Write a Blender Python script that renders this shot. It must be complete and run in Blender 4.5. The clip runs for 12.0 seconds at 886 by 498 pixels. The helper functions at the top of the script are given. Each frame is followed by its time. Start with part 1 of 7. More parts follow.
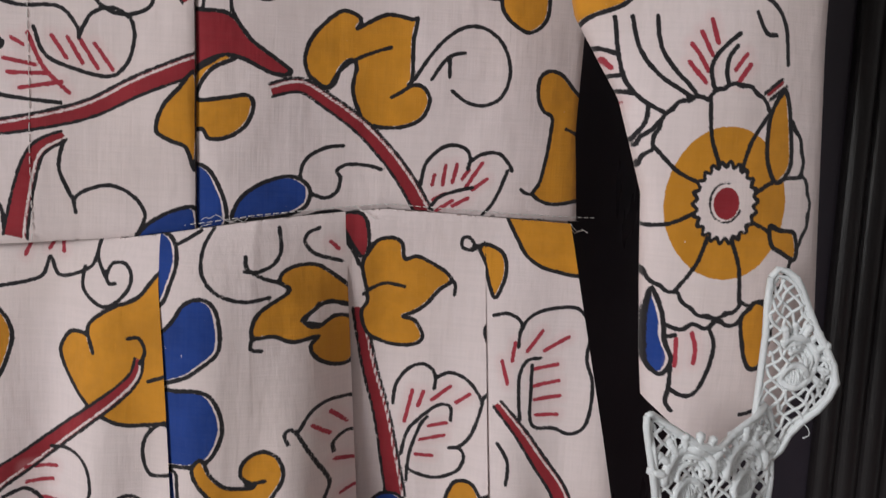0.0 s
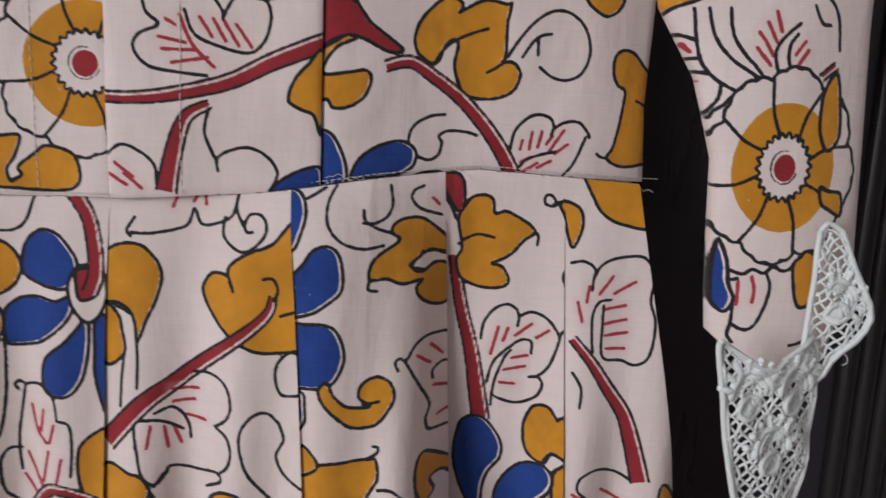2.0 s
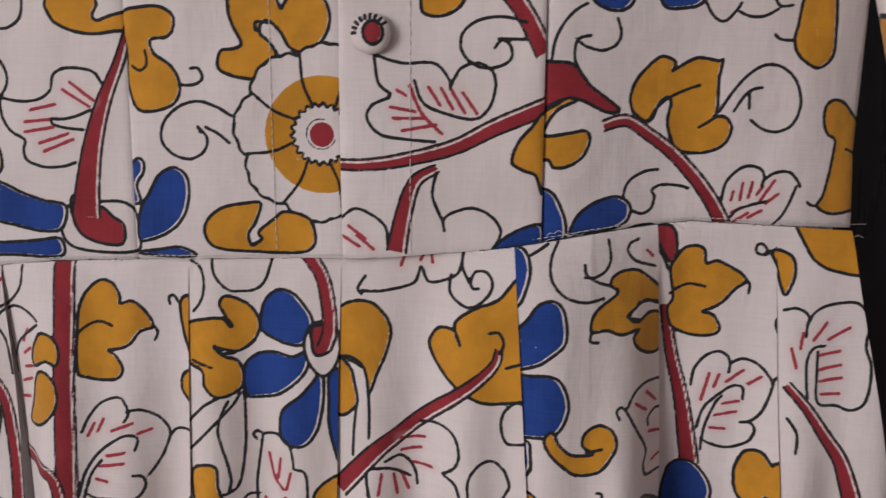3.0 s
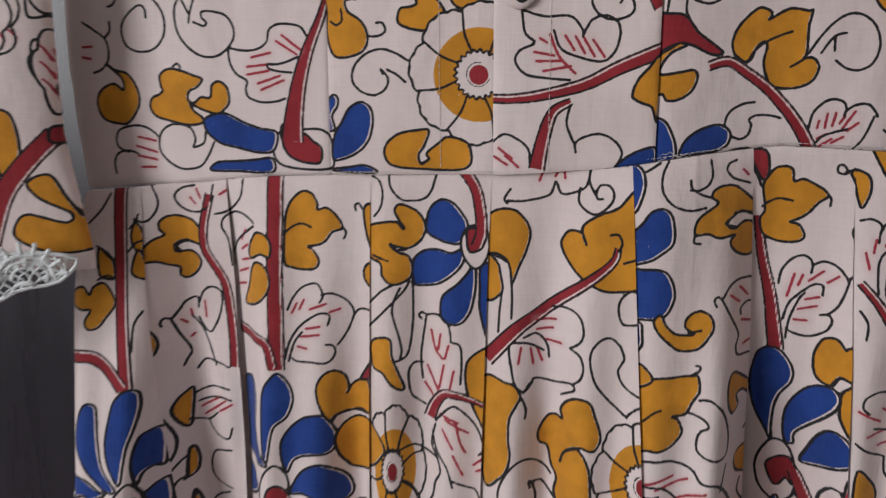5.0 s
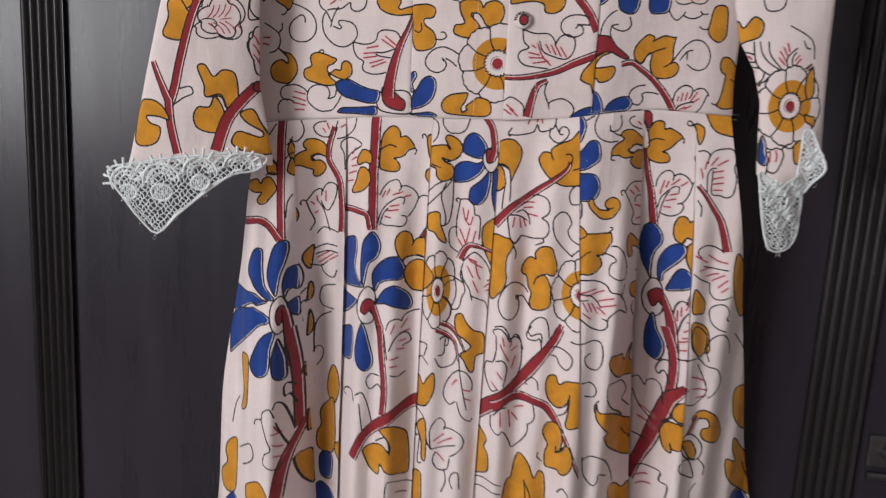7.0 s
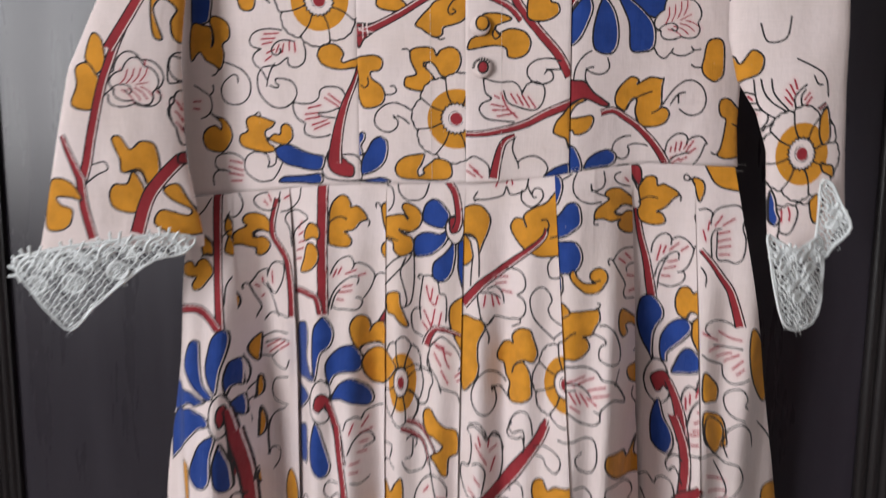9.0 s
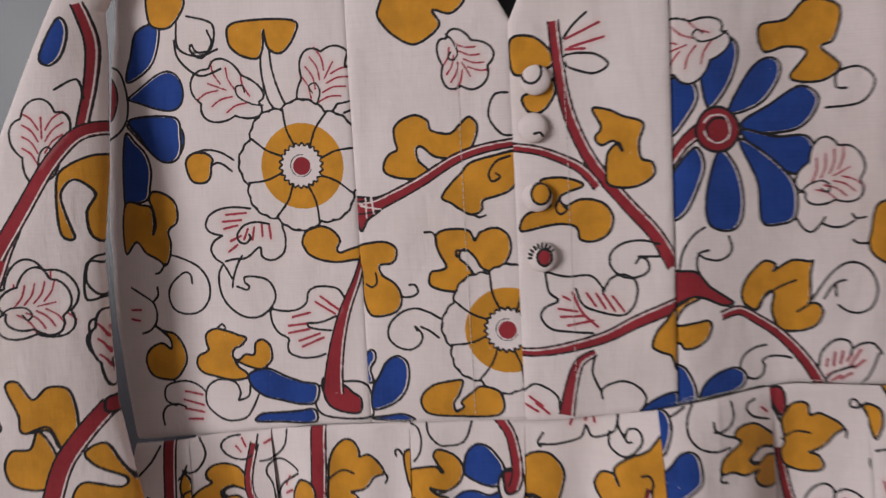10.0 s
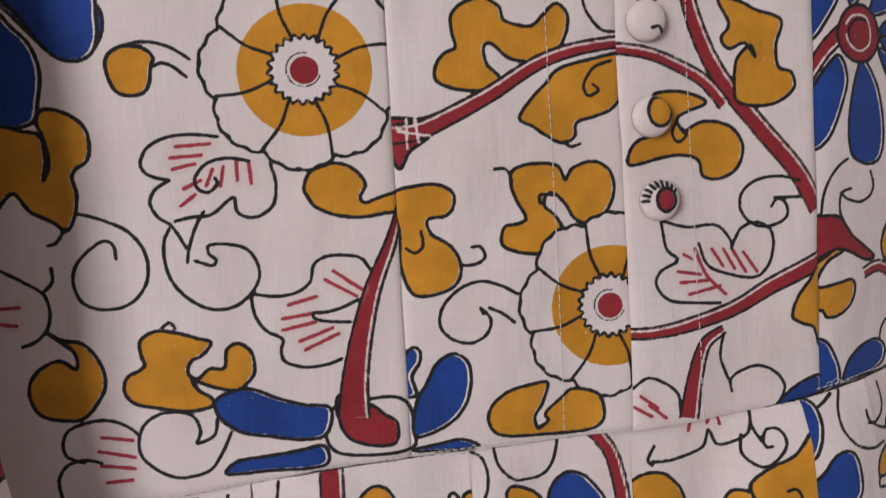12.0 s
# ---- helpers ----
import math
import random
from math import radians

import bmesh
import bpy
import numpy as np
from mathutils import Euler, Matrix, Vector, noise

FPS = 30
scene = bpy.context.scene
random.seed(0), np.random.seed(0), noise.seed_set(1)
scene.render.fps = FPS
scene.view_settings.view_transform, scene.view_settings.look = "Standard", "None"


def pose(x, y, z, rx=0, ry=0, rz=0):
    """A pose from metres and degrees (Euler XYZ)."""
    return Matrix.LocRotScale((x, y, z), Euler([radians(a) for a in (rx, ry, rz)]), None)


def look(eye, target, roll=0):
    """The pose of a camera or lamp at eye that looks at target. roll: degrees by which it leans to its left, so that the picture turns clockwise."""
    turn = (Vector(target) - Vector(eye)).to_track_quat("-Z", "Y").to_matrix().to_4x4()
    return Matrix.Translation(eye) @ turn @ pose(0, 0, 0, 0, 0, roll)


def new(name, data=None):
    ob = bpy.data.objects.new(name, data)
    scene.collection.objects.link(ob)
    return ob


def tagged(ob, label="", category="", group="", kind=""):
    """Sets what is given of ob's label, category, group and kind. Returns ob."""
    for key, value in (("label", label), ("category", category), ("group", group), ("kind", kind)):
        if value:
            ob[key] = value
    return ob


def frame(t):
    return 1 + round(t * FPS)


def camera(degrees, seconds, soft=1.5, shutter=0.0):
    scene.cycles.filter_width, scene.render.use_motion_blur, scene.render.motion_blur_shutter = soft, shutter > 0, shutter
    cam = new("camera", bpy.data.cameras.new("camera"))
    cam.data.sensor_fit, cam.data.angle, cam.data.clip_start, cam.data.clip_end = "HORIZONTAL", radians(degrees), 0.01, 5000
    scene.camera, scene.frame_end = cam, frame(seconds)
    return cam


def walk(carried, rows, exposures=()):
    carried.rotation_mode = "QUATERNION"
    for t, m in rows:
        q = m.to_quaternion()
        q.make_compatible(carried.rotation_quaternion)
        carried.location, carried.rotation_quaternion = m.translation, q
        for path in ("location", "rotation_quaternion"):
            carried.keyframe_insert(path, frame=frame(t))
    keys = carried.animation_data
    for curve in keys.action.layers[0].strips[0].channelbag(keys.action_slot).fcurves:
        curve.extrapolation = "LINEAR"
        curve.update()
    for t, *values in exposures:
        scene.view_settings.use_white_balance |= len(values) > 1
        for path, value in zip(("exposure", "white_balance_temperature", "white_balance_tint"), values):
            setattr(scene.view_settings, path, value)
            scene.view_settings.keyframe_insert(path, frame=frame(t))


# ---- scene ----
cam = camera(54.0, 12.0, 1.3, 0.35)
PATH = [
    (0, (0.152, -0.278, 1.244), (0.204, 1.704, 0.981), 2.7),
    (0.5, (0.154, -0.285, 1.24), (0.226, 1.691, 0.94), 3.6),
    (1, (0.151, -0.295, 1.243), (0.229, 1.677, 0.914), 4.4),
    (1.5, (0.141, -0.314, 1.243), (0.215, 1.657, 0.912), 4.1),
    (2, (0.117, -0.322, 1.247), (0.18, 1.645, 0.891), 3.2),
    (2.5, (0.097, -0.335, 1.266), (-0.019, 1.631, 0.92), 0.3),
    (3, (0.062, -0.333, 1.262), (-0.048, 1.637, 0.933), 1.0),
    (3.5, (0.035, -0.332, 1.257), (-0.088, 1.635, 0.912), 1.7),
    (3.7, (0.019, -0.327, 1.259), (-0.055, 1.638, 0.892), 1.2),
    (5.3, (0.055, -0.461, 1.256), (-0.311, 1.456, 0.815), 0.8),
    (5.5, (0.053, -0.489, 1.258), (-0.295, 1.428, 0.804), 1.7),
    (6, (0.043, -0.586, 1.274), (-0.286, 1.34, 0.849), 1.0),
    (6.5, (-0.004, -0.69, 1.255), (-0.175, 1.259, 0.839), 1.6),
    (7, (0.02, -0.772, 1.244), (-0.135, 1.18, 0.836), 3.2),
    (7.2, (0.044, -0.797, 1.245), (-0.138, 1.15, 0.825), 3.4),
    (8.8, (0.051, -0.71, 1.25), (-0.152, 1.247, 0.891), 0.5),
    (9, (0.08, -0.654, 1.255), (-0.198, 1.302, 0.943), 0.4),
    (9.5, (0.057, -0.55, 1.297), (-0.184, 1.424, 1.086), 0.1),
    (10, (0.036, -0.44, 1.338), (-0.282, 1.523, 1.13), -2.3),
    (10.5, (-0.024, -0.361, 1.319), (-0.11, 1.635, 1.217), -2.5),
    (11, (-0.029, -0.347, 1.321), (-0.095, 1.647, 1.18), -2.4),
    (11.5, (-0.11, -0.318, 1.294), (0.229, 1.652, 1.24), -2.0),
    (12, (-0.114, -0.304, 1.295), (0.22, 1.663, 1.154), -2.5),
]
walk(cam, [(t, look(eye, target, roll)) for t, eye, target, roll in PATH], [(0.0, -0.09), (2.0, -0.12), (2.7, -0.21), (3.7, -0.26), (5.5, -0.18), (6.5, 0.02), (7.2, 0.12), (9.0, 0.2), (9.8, -0.13), (10.5, -0.24), (12.0, -0.12)])

# ---- light and world ----
world = bpy.data.worlds.new("room_world")
scene.world = world
world.use_nodes = True
sky = world.node_tree.nodes.new("ShaderNodeTexSky")
sky.sky_type, sky.sun_disc, sky.sun_elevation, sky.sun_rotation = "NISHITA", False, radians(40), radians(250)
world.node_tree.links.new(sky.outputs[0], world.node_tree.nodes["Background"].inputs[0])
world.node_tree.nodes["Background"].inputs[1].default_value = 0.1


def window_light(name, eye, target, sx, sy, watts, colour):
    lamp = bpy.data.lights.new(name, "AREA")
    lamp.shape, lamp.size, lamp.size_y, lamp.energy, lamp.color = "RECTANGLE", sx, sy, watts, colour
    ob = new(name, lamp)
    ob.matrix_world = look(eye, target)
    return ob


window_light("window_daylight", (-1.77, -2.10, 1.65), (0.0, -0.25, 1.3), 1.05, 1.3, 50, (0.97, 0.97, 1.0))

# ---- materials ----


def material(name, rough=0.6, metal=0.0):
    m = bpy.data.materials.new(name)
    m.use_nodes = True
    nt = m.node_tree
    b = nt.nodes["Principled BSDF"]
    b.inputs["Roughness"].default_value, b.inputs["Metallic"].default_value = rough, metal
    return m, nt, b


def node(nt, kind, **sets):
    n = nt.nodes.new(kind)
    for k, v in sets.items():
        if k == "op":
            n.operation = v
        else:
            n.inputs[k.replace("_", " ")].default_value = v
    return n


def mixer(nt, fac, a, b):
    n = nt.nodes.new("ShaderNodeMix")
    n.data_type = "RGBA"
    for sock, v in ((n.inputs[0], fac), (n.inputs[6], a), (n.inputs[7], b)):
        if isinstance(v, (tuple, float, int)):
            sock.default_value = v if isinstance(v, (float, int)) else (*v, 1.0)
        else:
            nt.links.new(v, sock)
    return n.outputs[2]


def maths(nt, op, a, b=0.0):
    n = nt.nodes.new("ShaderNodeMath")
    n.operation = op
    for sock, v in ((n.inputs[0], a), (n.inputs[1], b)):
        if isinstance(v, (float, int)):
            sock.default_value = v
        else:
            nt.links.new(v, sock)
    return n.outputs[0]


def ramp(nt, value, lo, hi, to_lo=0.0, to_hi=1.0):
    n = nt.nodes.new("ShaderNodeMapRange")
    n.interpolation_type = "SMOOTHSTEP"
    nt.links.new(value, n.inputs[0])
    for i, v in enumerate((lo, hi, to_lo, to_hi)):
        n.inputs[1 + i].default_value = v
    return n.outputs[0]


def grain(nt, scale, stretch=(1, 1, 1), detail=3.0, rough=0.55):
    co = nt.nodes.new("ShaderNodeTexCoord")
    mp = node(nt, "ShaderNodeMapping", Scale=stretch)
    nt.links.new(co.outputs["Object"], mp.inputs[0])
    n = node(nt, "ShaderNodeTexNoise", Scale=scale, Detail=detail, Roughness=rough)
    nt.links.new(mp.outputs[0], n.inputs[0])
    return n.outputs[0]


def bump(nt, bsdf, height, strength, distance):
    n = node(nt, "ShaderNodeBump", Strength=strength, Distance=distance)
    nt.links.new(height, n.inputs["Height"])
    nt.links.new(n.outputs[0], bsdf.inputs["Normal"])


CLOTH_BASE = (0.84, 0.72, 0.705)
INKS = ("yellow", "blue", "red", "pink", "black")
INK_COLOUR = {"yellow": (0.64, 0.265, 0.012), "blue": (0.004, 0.042, 0.25), "red": (0.29, 0.013, 0.022), "pink": (0.40, 0.030, 0.050), "black": (0.009, 0.007, 0.009)}


def cloth_material(name, printed=True):
    m, nt, b = material(name, 0.88)
    b.inputs["Sheen Weight"].default_value = 0.12
    warp = grain(nt, 1000, (1, 1, 0.06), 2)
    weft = grain(nt, 1000, (0.06, 0.06, 1), 2)
    weave = maths(nt, "ADD", warp, weft)
    blotch = grain(nt, 14, (1, 1, 1), 4)
    colour = mixer(nt, ramp(nt, blotch, 0.35, 0.7), CLOTH_BASE, tuple(c * f for c, f in zip(CLOTH_BASE, (0.94, 0.925, 0.90))))
    colour = mixer(nt, ramp(nt, weave, 0.8, 1.25, 0.0, 0.10), colour, (0.48, 0.43, 0.40))
    if printed:
        fray = maths(nt, "MULTIPLY", maths(nt, "SUBTRACT", grain(nt, 1700, (1, 1, 1), 2), 0.5), 0.6)
        worn = grain(nt, 260, (1, 1, 1), 5, 0.7)
        drift = maths(nt, "MULTIPLY", maths(nt, "SUBTRACT", grain(nt, 420, (1, 1, 1), 2), 0.5), 0.55)
        depth = grain(nt, 60, (1, 1, 1), 4, 0.6)
        for ink in INKS:
            at = nt.nodes.new("ShaderNodeAttribute")
            at.attribute_name = ink
            d = maths(nt, "ADD", maths(nt, "ADD", at.outputs["Fac"], fray), drift)
            mask = ramp(nt, d, -0.16, 0.16, 1.0, 0.0)
            if ink == "pink":
                halo = ramp(nt, d, 0.3, 3.2, 0.22, 0.0)
                colour = mixer(nt, halo, colour, (0.74, 0.42, 0.42))
            hole = ramp(nt, worn, 0.70, 0.74, 1.0, 0.25) if ink != "black" else ramp(nt, worn, 0.70, 0.78, 1.0, 0.7)
            mask = maths(nt, "MULTIPLY", mask, hole)
            tone = mixer(nt, ramp(nt, depth, 0.3, 0.7), tuple(c * 0.86 for c in INK_COLOUR[ink]), tuple(min(1, c * 1.12 + 0.004) for c in INK_COLOUR[ink]))
            tone = mixer(nt, ramp(nt, weave, 0.8, 1.3, 0.0, 0.12), tone, tuple(c * 0.8 + (0.015 if ink == "black" else 0.05) for c in INK_COLOUR[ink]))
            colour = mixer(nt, mask, colour, tone)
    nt.links.new(colour, b.inputs["Base Color"])
    crumple = maths(nt, "ADD", maths(nt, "MULTIPLY", weave, 0.12), maths(nt, "MULTIPLY", grain(nt, 45, (1, 1, 0.6), 3), 2.2))
    bump(nt, b, crumple, 0.5, 0.0020)
    return m


PRINTED = cloth_material("block_printed_cotton")
PLAIN = cloth_material("plain_cotton", False)


def lace_material():
    m, nt, b = material("white_cotton_lace", 0.85)
    n = grain(nt, 900, (1, 1, 1), 3)
    nt.links.new(mixer(nt, n, (0.74, 0.78, 0.78), (0.90, 0.92, 0.92)), b.inputs["Base Color"])
    bump(nt, b, n, 0.5, 0.0006)
    return m


LACE = lace_material()


def door_material(name, base, gloss):
    m, nt, b = material(name, gloss)
    b.inputs["Specular IOR Level"].default_value = 0.36
    streak = grain(nt, 9, (3, 3, 0.35), 6, 0.65)
    fine = grain(nt, 240, (1, 1, 0.04), 3)
    dust = grain(nt, 60, (1, 1, 1), 5, 0.7)
    c = mixer(nt, ramp(nt, streak, 0.3, 0.75), base, tuple(v * 1.3 + 0.001 for v in base))
    c = mixer(nt, ramp(nt, dust, 0.66, 0.8, 0.0, 0.25), c, (0.12, 0.11, 0.11))
    nt.links.new(c, b.inputs["Base Color"])
    nt.links.new(ramp(nt, streak, 0.2, 0.8, gloss - 0.03, gloss + 0.05), b.inputs["Roughness"])
    bump(nt, b, maths(nt, "ADD", fine, maths(nt, "MULTIPLY", streak, 2.0)), 0.06, 0.001)
    return m


DOOR_PAINT = door_material("dark_brown_door_enamel", (0.026, 0.022, 0.029), 0.28)
MOULD_PAINT = door_material("dark_moulding_enamel", (0.014, 0.0115, 0.012), 0.30)


def plaster(name, base):
    m, nt, b = material(name, 0.9)
    n = grain(nt, 3, (1, 1, 1), 5)
    nt.links.new(mixer(nt, n, tuple(c * 0.88 for c in base), base), b.inputs["Base Color"])
    bump(nt, b, grain(nt, 120), 0.2, 0.002)
    return m


WALL_PAINT = plaster("cream_wall_plaster", (0.62, 0.60, 0.58))
CEILING_PAINT = plaster("white_ceiling_plaster", (0.75, 0.75, 0.74))
FLOOR_STONE = plaster("grey_floor_stone", (0.30, 0.27, 0.25))
MAROON = plaster("maroon_bedcover_cloth", (0.16, 0.015, 0.025))

# ---- mesh helpers ----


def link_mesh(name, bm, mat, parent=None, label="", smooth=False):
    me = bpy.data.meshes.new(name)
    bm.to_mesh(me)
    bm.free()
    me.materials.append(mat)
    if smooth:
        me.polygons.foreach_set("use_smooth", [True] * len(me.polygons))
    ob = new(name, me)
    ob.parent = parent
    return tagged(ob, label)


def part(name, bm, mat, parent, label="", smooth=False):
    return link_mesh(name, bm, mat, parent, label, smooth)


def add_box(bm, lo, hi, bevel=0.0):
    got = bmesh.ops.create_cube(bm, size=1.0)["verts"]
    for v in got:
        v.co = Vector([lo[i] + (v.co[i] + 0.5) * (hi[i] - lo[i]) for i in range(3)])
    if bevel:
        edges = list({e for v in got for e in v.link_edges})
        bmesh.ops.bevel(bm, geom=edges, offset=bevel, segments=2, affect="EDGES", profile=0.7)


def box(name, lo, hi, mat, parent=None, bevel=0.002, label=""):
    bm = bmesh.new()
    add_box(bm, lo, hi, bevel)
    return link_mesh(name, bm, mat, parent, label)


def add_tube(bm, pts, r, sides=5, closed=False):
    pts = [Vector(p) for p in pts]
    n = len(pts)
    rings = []
    for i, p in enumerate(pts):
        a, c = pts[(i - 1) % n] if closed or i else p, pts[(i + 1) % n] if closed or i < n - 1 else p
        t = (c - a).normalized() if (c - a).length > 1e-9 else Vector((1, 0, 0))
        up = Vector((0, -1, 0)) if abs(t.y) < 0.9 else Vector((0, 0, 1))
        s = t.cross(up).normalized()
        u = s.cross(t)
        rings.append([bm.verts.new(p + r * (math.cos(k * 2 * math.pi / sides) * s + math.sin(k * 2 * math.pi / sides) * u)) for k in range(sides)])
    for i in range(n if closed else n - 1):
        a, c = rings[i], rings[(i + 1) % n]
        for k in range(sides):
            bm.faces.new((a[k], a[(k + 1) % sides], c[(k + 1) % sides], c[k]))
    if not closed:
        bm.faces.new(rings[0][::-1])
        bm.faces.new(rings[-1])


# ---- the room ----
def setting(ob, label, category):
    return tagged(ob, label, category, kind="structure")


setting(box("wall_east", (1.9, -3.2, 0), (2.05, 0.25, 2.7), WALL_PAINT), "plain cream plastered side wall", "wall")
setting(box("wall_south", (-1.95, -3.35, 0), (2.05, -3.2, 2.7), WALL_PAINT), "plain cream plastered back wall", "wall")
setting(box("floor", (-1.95, -3.2, -0.1), (1.9, 0.25, 0), FLOOR_STONE), "grey stone floor of the room", "floor")
setting(box("ceiling", (-1.95, -3.2, 2.7), (1.9, 0.25, 2.8), CEILING_PAINT), "plain white plastered ceiling", "ceiling")
bm = bmesh.new()
for lo, hi in (((-1.95, -3.2, 0), (-1.8, 0.25, 0.95)), ((-1.95, -3.2, 2.35), (-1.8, 0.25, 2.7)), ((-1.95, -3.2, 0.95), (-1.8, -2.67, 2.35)), ((-1.95, -1.53, 0.95), (-1.8, 0.25, 2.35))):
    add_box(bm, lo, hi)
setting(link_mesh("wall_west", bm, WALL_PAINT), "plain cream plastered wall with a window opening", "wall")
setting(box("wall_north_a", (-1.8, 0.10, 0), (-0.66, 0.25, 2.7), WALL_PAINT), "plain plastered wall beside the door", "wall")
setting(box("wall_north_b", (0.56, 0.10, 0), (1.9, 0.25, 2.7), WALL_PAINT), "plain plastered wall beside the door", "wall")
setting(box("wall_north_c", (-0.66, 0.10, 2.12), (0.56, 0.25, 2.7), WALL_PAINT), "plain plastered wall over the door", "wall")

# ---- the door ----
DOOR_Y = 0.083
door = tagged(new("door_1"), "dark brown enamelled wooden panel door with ridged mouldings", "door", kind="structure")
bm = bmesh.new()
add_box(bm, (-0.436, DOOR_Y, 0.45), (0.326, DOOR_Y + 0.025, 2.0), 0.001)
part("panel", bm, DOOR_PAINT, door)
for x0, x1 in ((-0.66, -0.478), (0.378, 0.56)):
    bm = bmesh.new()
    add_box(bm, (x0, DOOR_Y - 0.006, 0.0), (x1, DOOR_Y + 0.035, 2.12), 0.002)
    part("stile", bm, DOOR_PAINT, door)
for z0, z1 in ((0.0, 0.45), (2.0, 2.12)):
    bm = bmesh.new()
    add_box(bm, (-0.436, DOOR_Y - 0.006, z0), (0.326, DOOR_Y + 0.035, z1), 0.002)
    part("rail", bm, DOOR_PAINT, door)


def moulding(x0, x1, flip):
    """A strip of five rounded ridges between two fillets, run up the door."""
    bm = bmesh.new()
    prof = []
    n = 60
    for i in range(n + 1):
        f = i / n
        g = 1 - f if flip else f
        y = -0.003 - 0.006 * g - 0.0028 * abs(math.sin(f * math.pi * 5.5)) ** 0.7
        prof.append((x0 + (x1 - x0) * f, DOOR_Y + y))
    prof = [(x0, DOOR_Y + 0.02)] + prof + [(x1, DOOR_Y + 0.02)]
    lo = [bm.verts.new((x, y, 0.0)) for x, y in prof]
    hi = [bm.verts.new((x, y, 2.12)) for x, y in prof]
    for i in range(len(prof) - 1):
        bm.faces.new((lo[i], lo[i + 1], hi[i + 1], hi[i]))
    return part("moulding", bm, MOULD_PAINT, door)


moulding(-0.478, -0.436, True)
moulding(0.326, 0.378, False)

# ---- printed cloth ----


def smooth_noise(x, z, scale, seed):
    """Two crossed octaves of soft ripples over arrays of places in metres."""
    r = np.random.RandomState(seed)
    out = np.zeros_like(x)
    for _ in range(7):
        a, k, p = r.uniform(0, 2 * np.pi), r.uniform(0.6, 1.6) / scale, r.uniform(0, 6.28)
        out += np.sin(k * 6.283 * (np.cos(a) * x + np.sin(a) * z * 0.6) + p)
    return out / 7


class Cloth:
    """A sheet of cloth on a fine grid. Its print is kept as distances in millimetres to each ink's edge."""

    def __init__(self, x, y, z):
        self.shape = x.shape
        self.x, self.y, self.z = x.ravel(), y.ravel(), z.ravel()
        self.mx, self.mz = self.x * 1000, self.z * 1000
        self.ink = {k: np.full(self.x.size, 9.0) for k in INKS}

    def near(self, lo, hi, pad):
        return np.nonzero((self.mx > lo[0] - pad) & (self.mx < hi[0] + pad) & (self.mz > lo[1] - pad) & (self.mz < hi[1] + pad))[0]

    def distance(self, pts, closed, pad):
        p = np.asarray(pts, float)
        sel = self.near(p.min(0), p.max(0), pad)
        if not sel.size:
            return sel, None
        q = np.stack([self.mx[sel], self.mz[sel]], 1)
        a, b = (p, np.roll(p, -1, 0)) if closed else (p[:-1], p[1:])
        best = np.full(sel.size, 1e9)
        inside = np.zeros(sel.size, bool)
        for s, e in zip(a, b):
            d = e - s
            k = np.clip(((q - s) @ d) / max(d @ d, 1e-12), 0, 1)
            best = np.minimum(best, ((q - s - k[:, None] * d) ** 2).sum(1))
            if closed and (s[1] != e[1]):
                hit = ((s[1] > q[:, 1]) != (e[1] > q[:, 1])) & (q[:, 0] < s[0] + (q[:, 1] - s[1]) * d[0] / d[1])
                inside ^= hit
        best = np.sqrt(best)
        return sel, np.where(inside, -best, best) if closed else best

    def cover(self, sel, d):
        for k in INKS:
            self.ink[k][sel] = np.maximum(self.ink[k][sel], -d)

    def put(self, ink, sel, d):
        self.ink[ink][sel] = np.minimum(self.ink[ink][sel], d)

    def build(self, name, parent, mat, closed=False, label=""):
        rows, cols = self.shape
        idx = np.arange(rows * cols).reshape(rows, cols)
        if closed:
            idx = np.concatenate([idx, idx[:, :1]], 1)
        quads = np.stack([idx[:-1, :-1], idx[1:, :-1], idx[1:, 1:], idx[:-1, 1:]], -1).reshape(-1, 4)
        me = bpy.data.meshes.new(name)
        me.vertices.add(rows * cols)
        me.vertices.foreach_set("co", np.stack([self.x, self.y, self.z], 1).astype(np.float32).ravel())
        me.loops.add(quads.size)
        me.loops.foreach_set("vertex_index", quads.ravel().astype(np.int32))
        me.polygons.add(len(quads))
        me.polygons.foreach_set("loop_start", np.arange(0, quads.size, 4, dtype=np.int32))
        me.polygons.foreach_set("use_smooth", np.ones(len(quads), bool))
        me.update(calc_edges=True)
        for k in INKS:
            at = me.attributes.new(k, "FLOAT", "POINT")
            at.data.foreach_set("value", self.ink[k].astype(np.float32))
        me.materials.append(mat)
        ob = new(name, me)
        ob.parent = parent
        return tagged(ob, label)


def spline(pts, closed, steps=7):
    """A smooth line through a few guide points."""
    p = np.asarray(pts, float)
    n = len(p)
    if n < 3:
        return p
    out = []
    for i in range(n if closed else n - 1):
        if closed:
            a, b, c, d = p[(i - 1) % n], p[i], p[(i + 1) % n], p[(i + 2) % n]
        else:
            a, b, c, d = p[max(i - 1, 0)], p[i], p[i + 1], p[min(i + 2, n - 1)]
        for k in range(steps):
            t = k / steps
            out.append(0.5 * (2 * b + (c - a) * t + (2 * a - 5 * b + 4 * c - d) * t * t + (3 * b - a - 3 * c + d) * t ** 3))
    if not closed:
        out.append(p[-1])
    return np.array(out)


LINE = 1.35


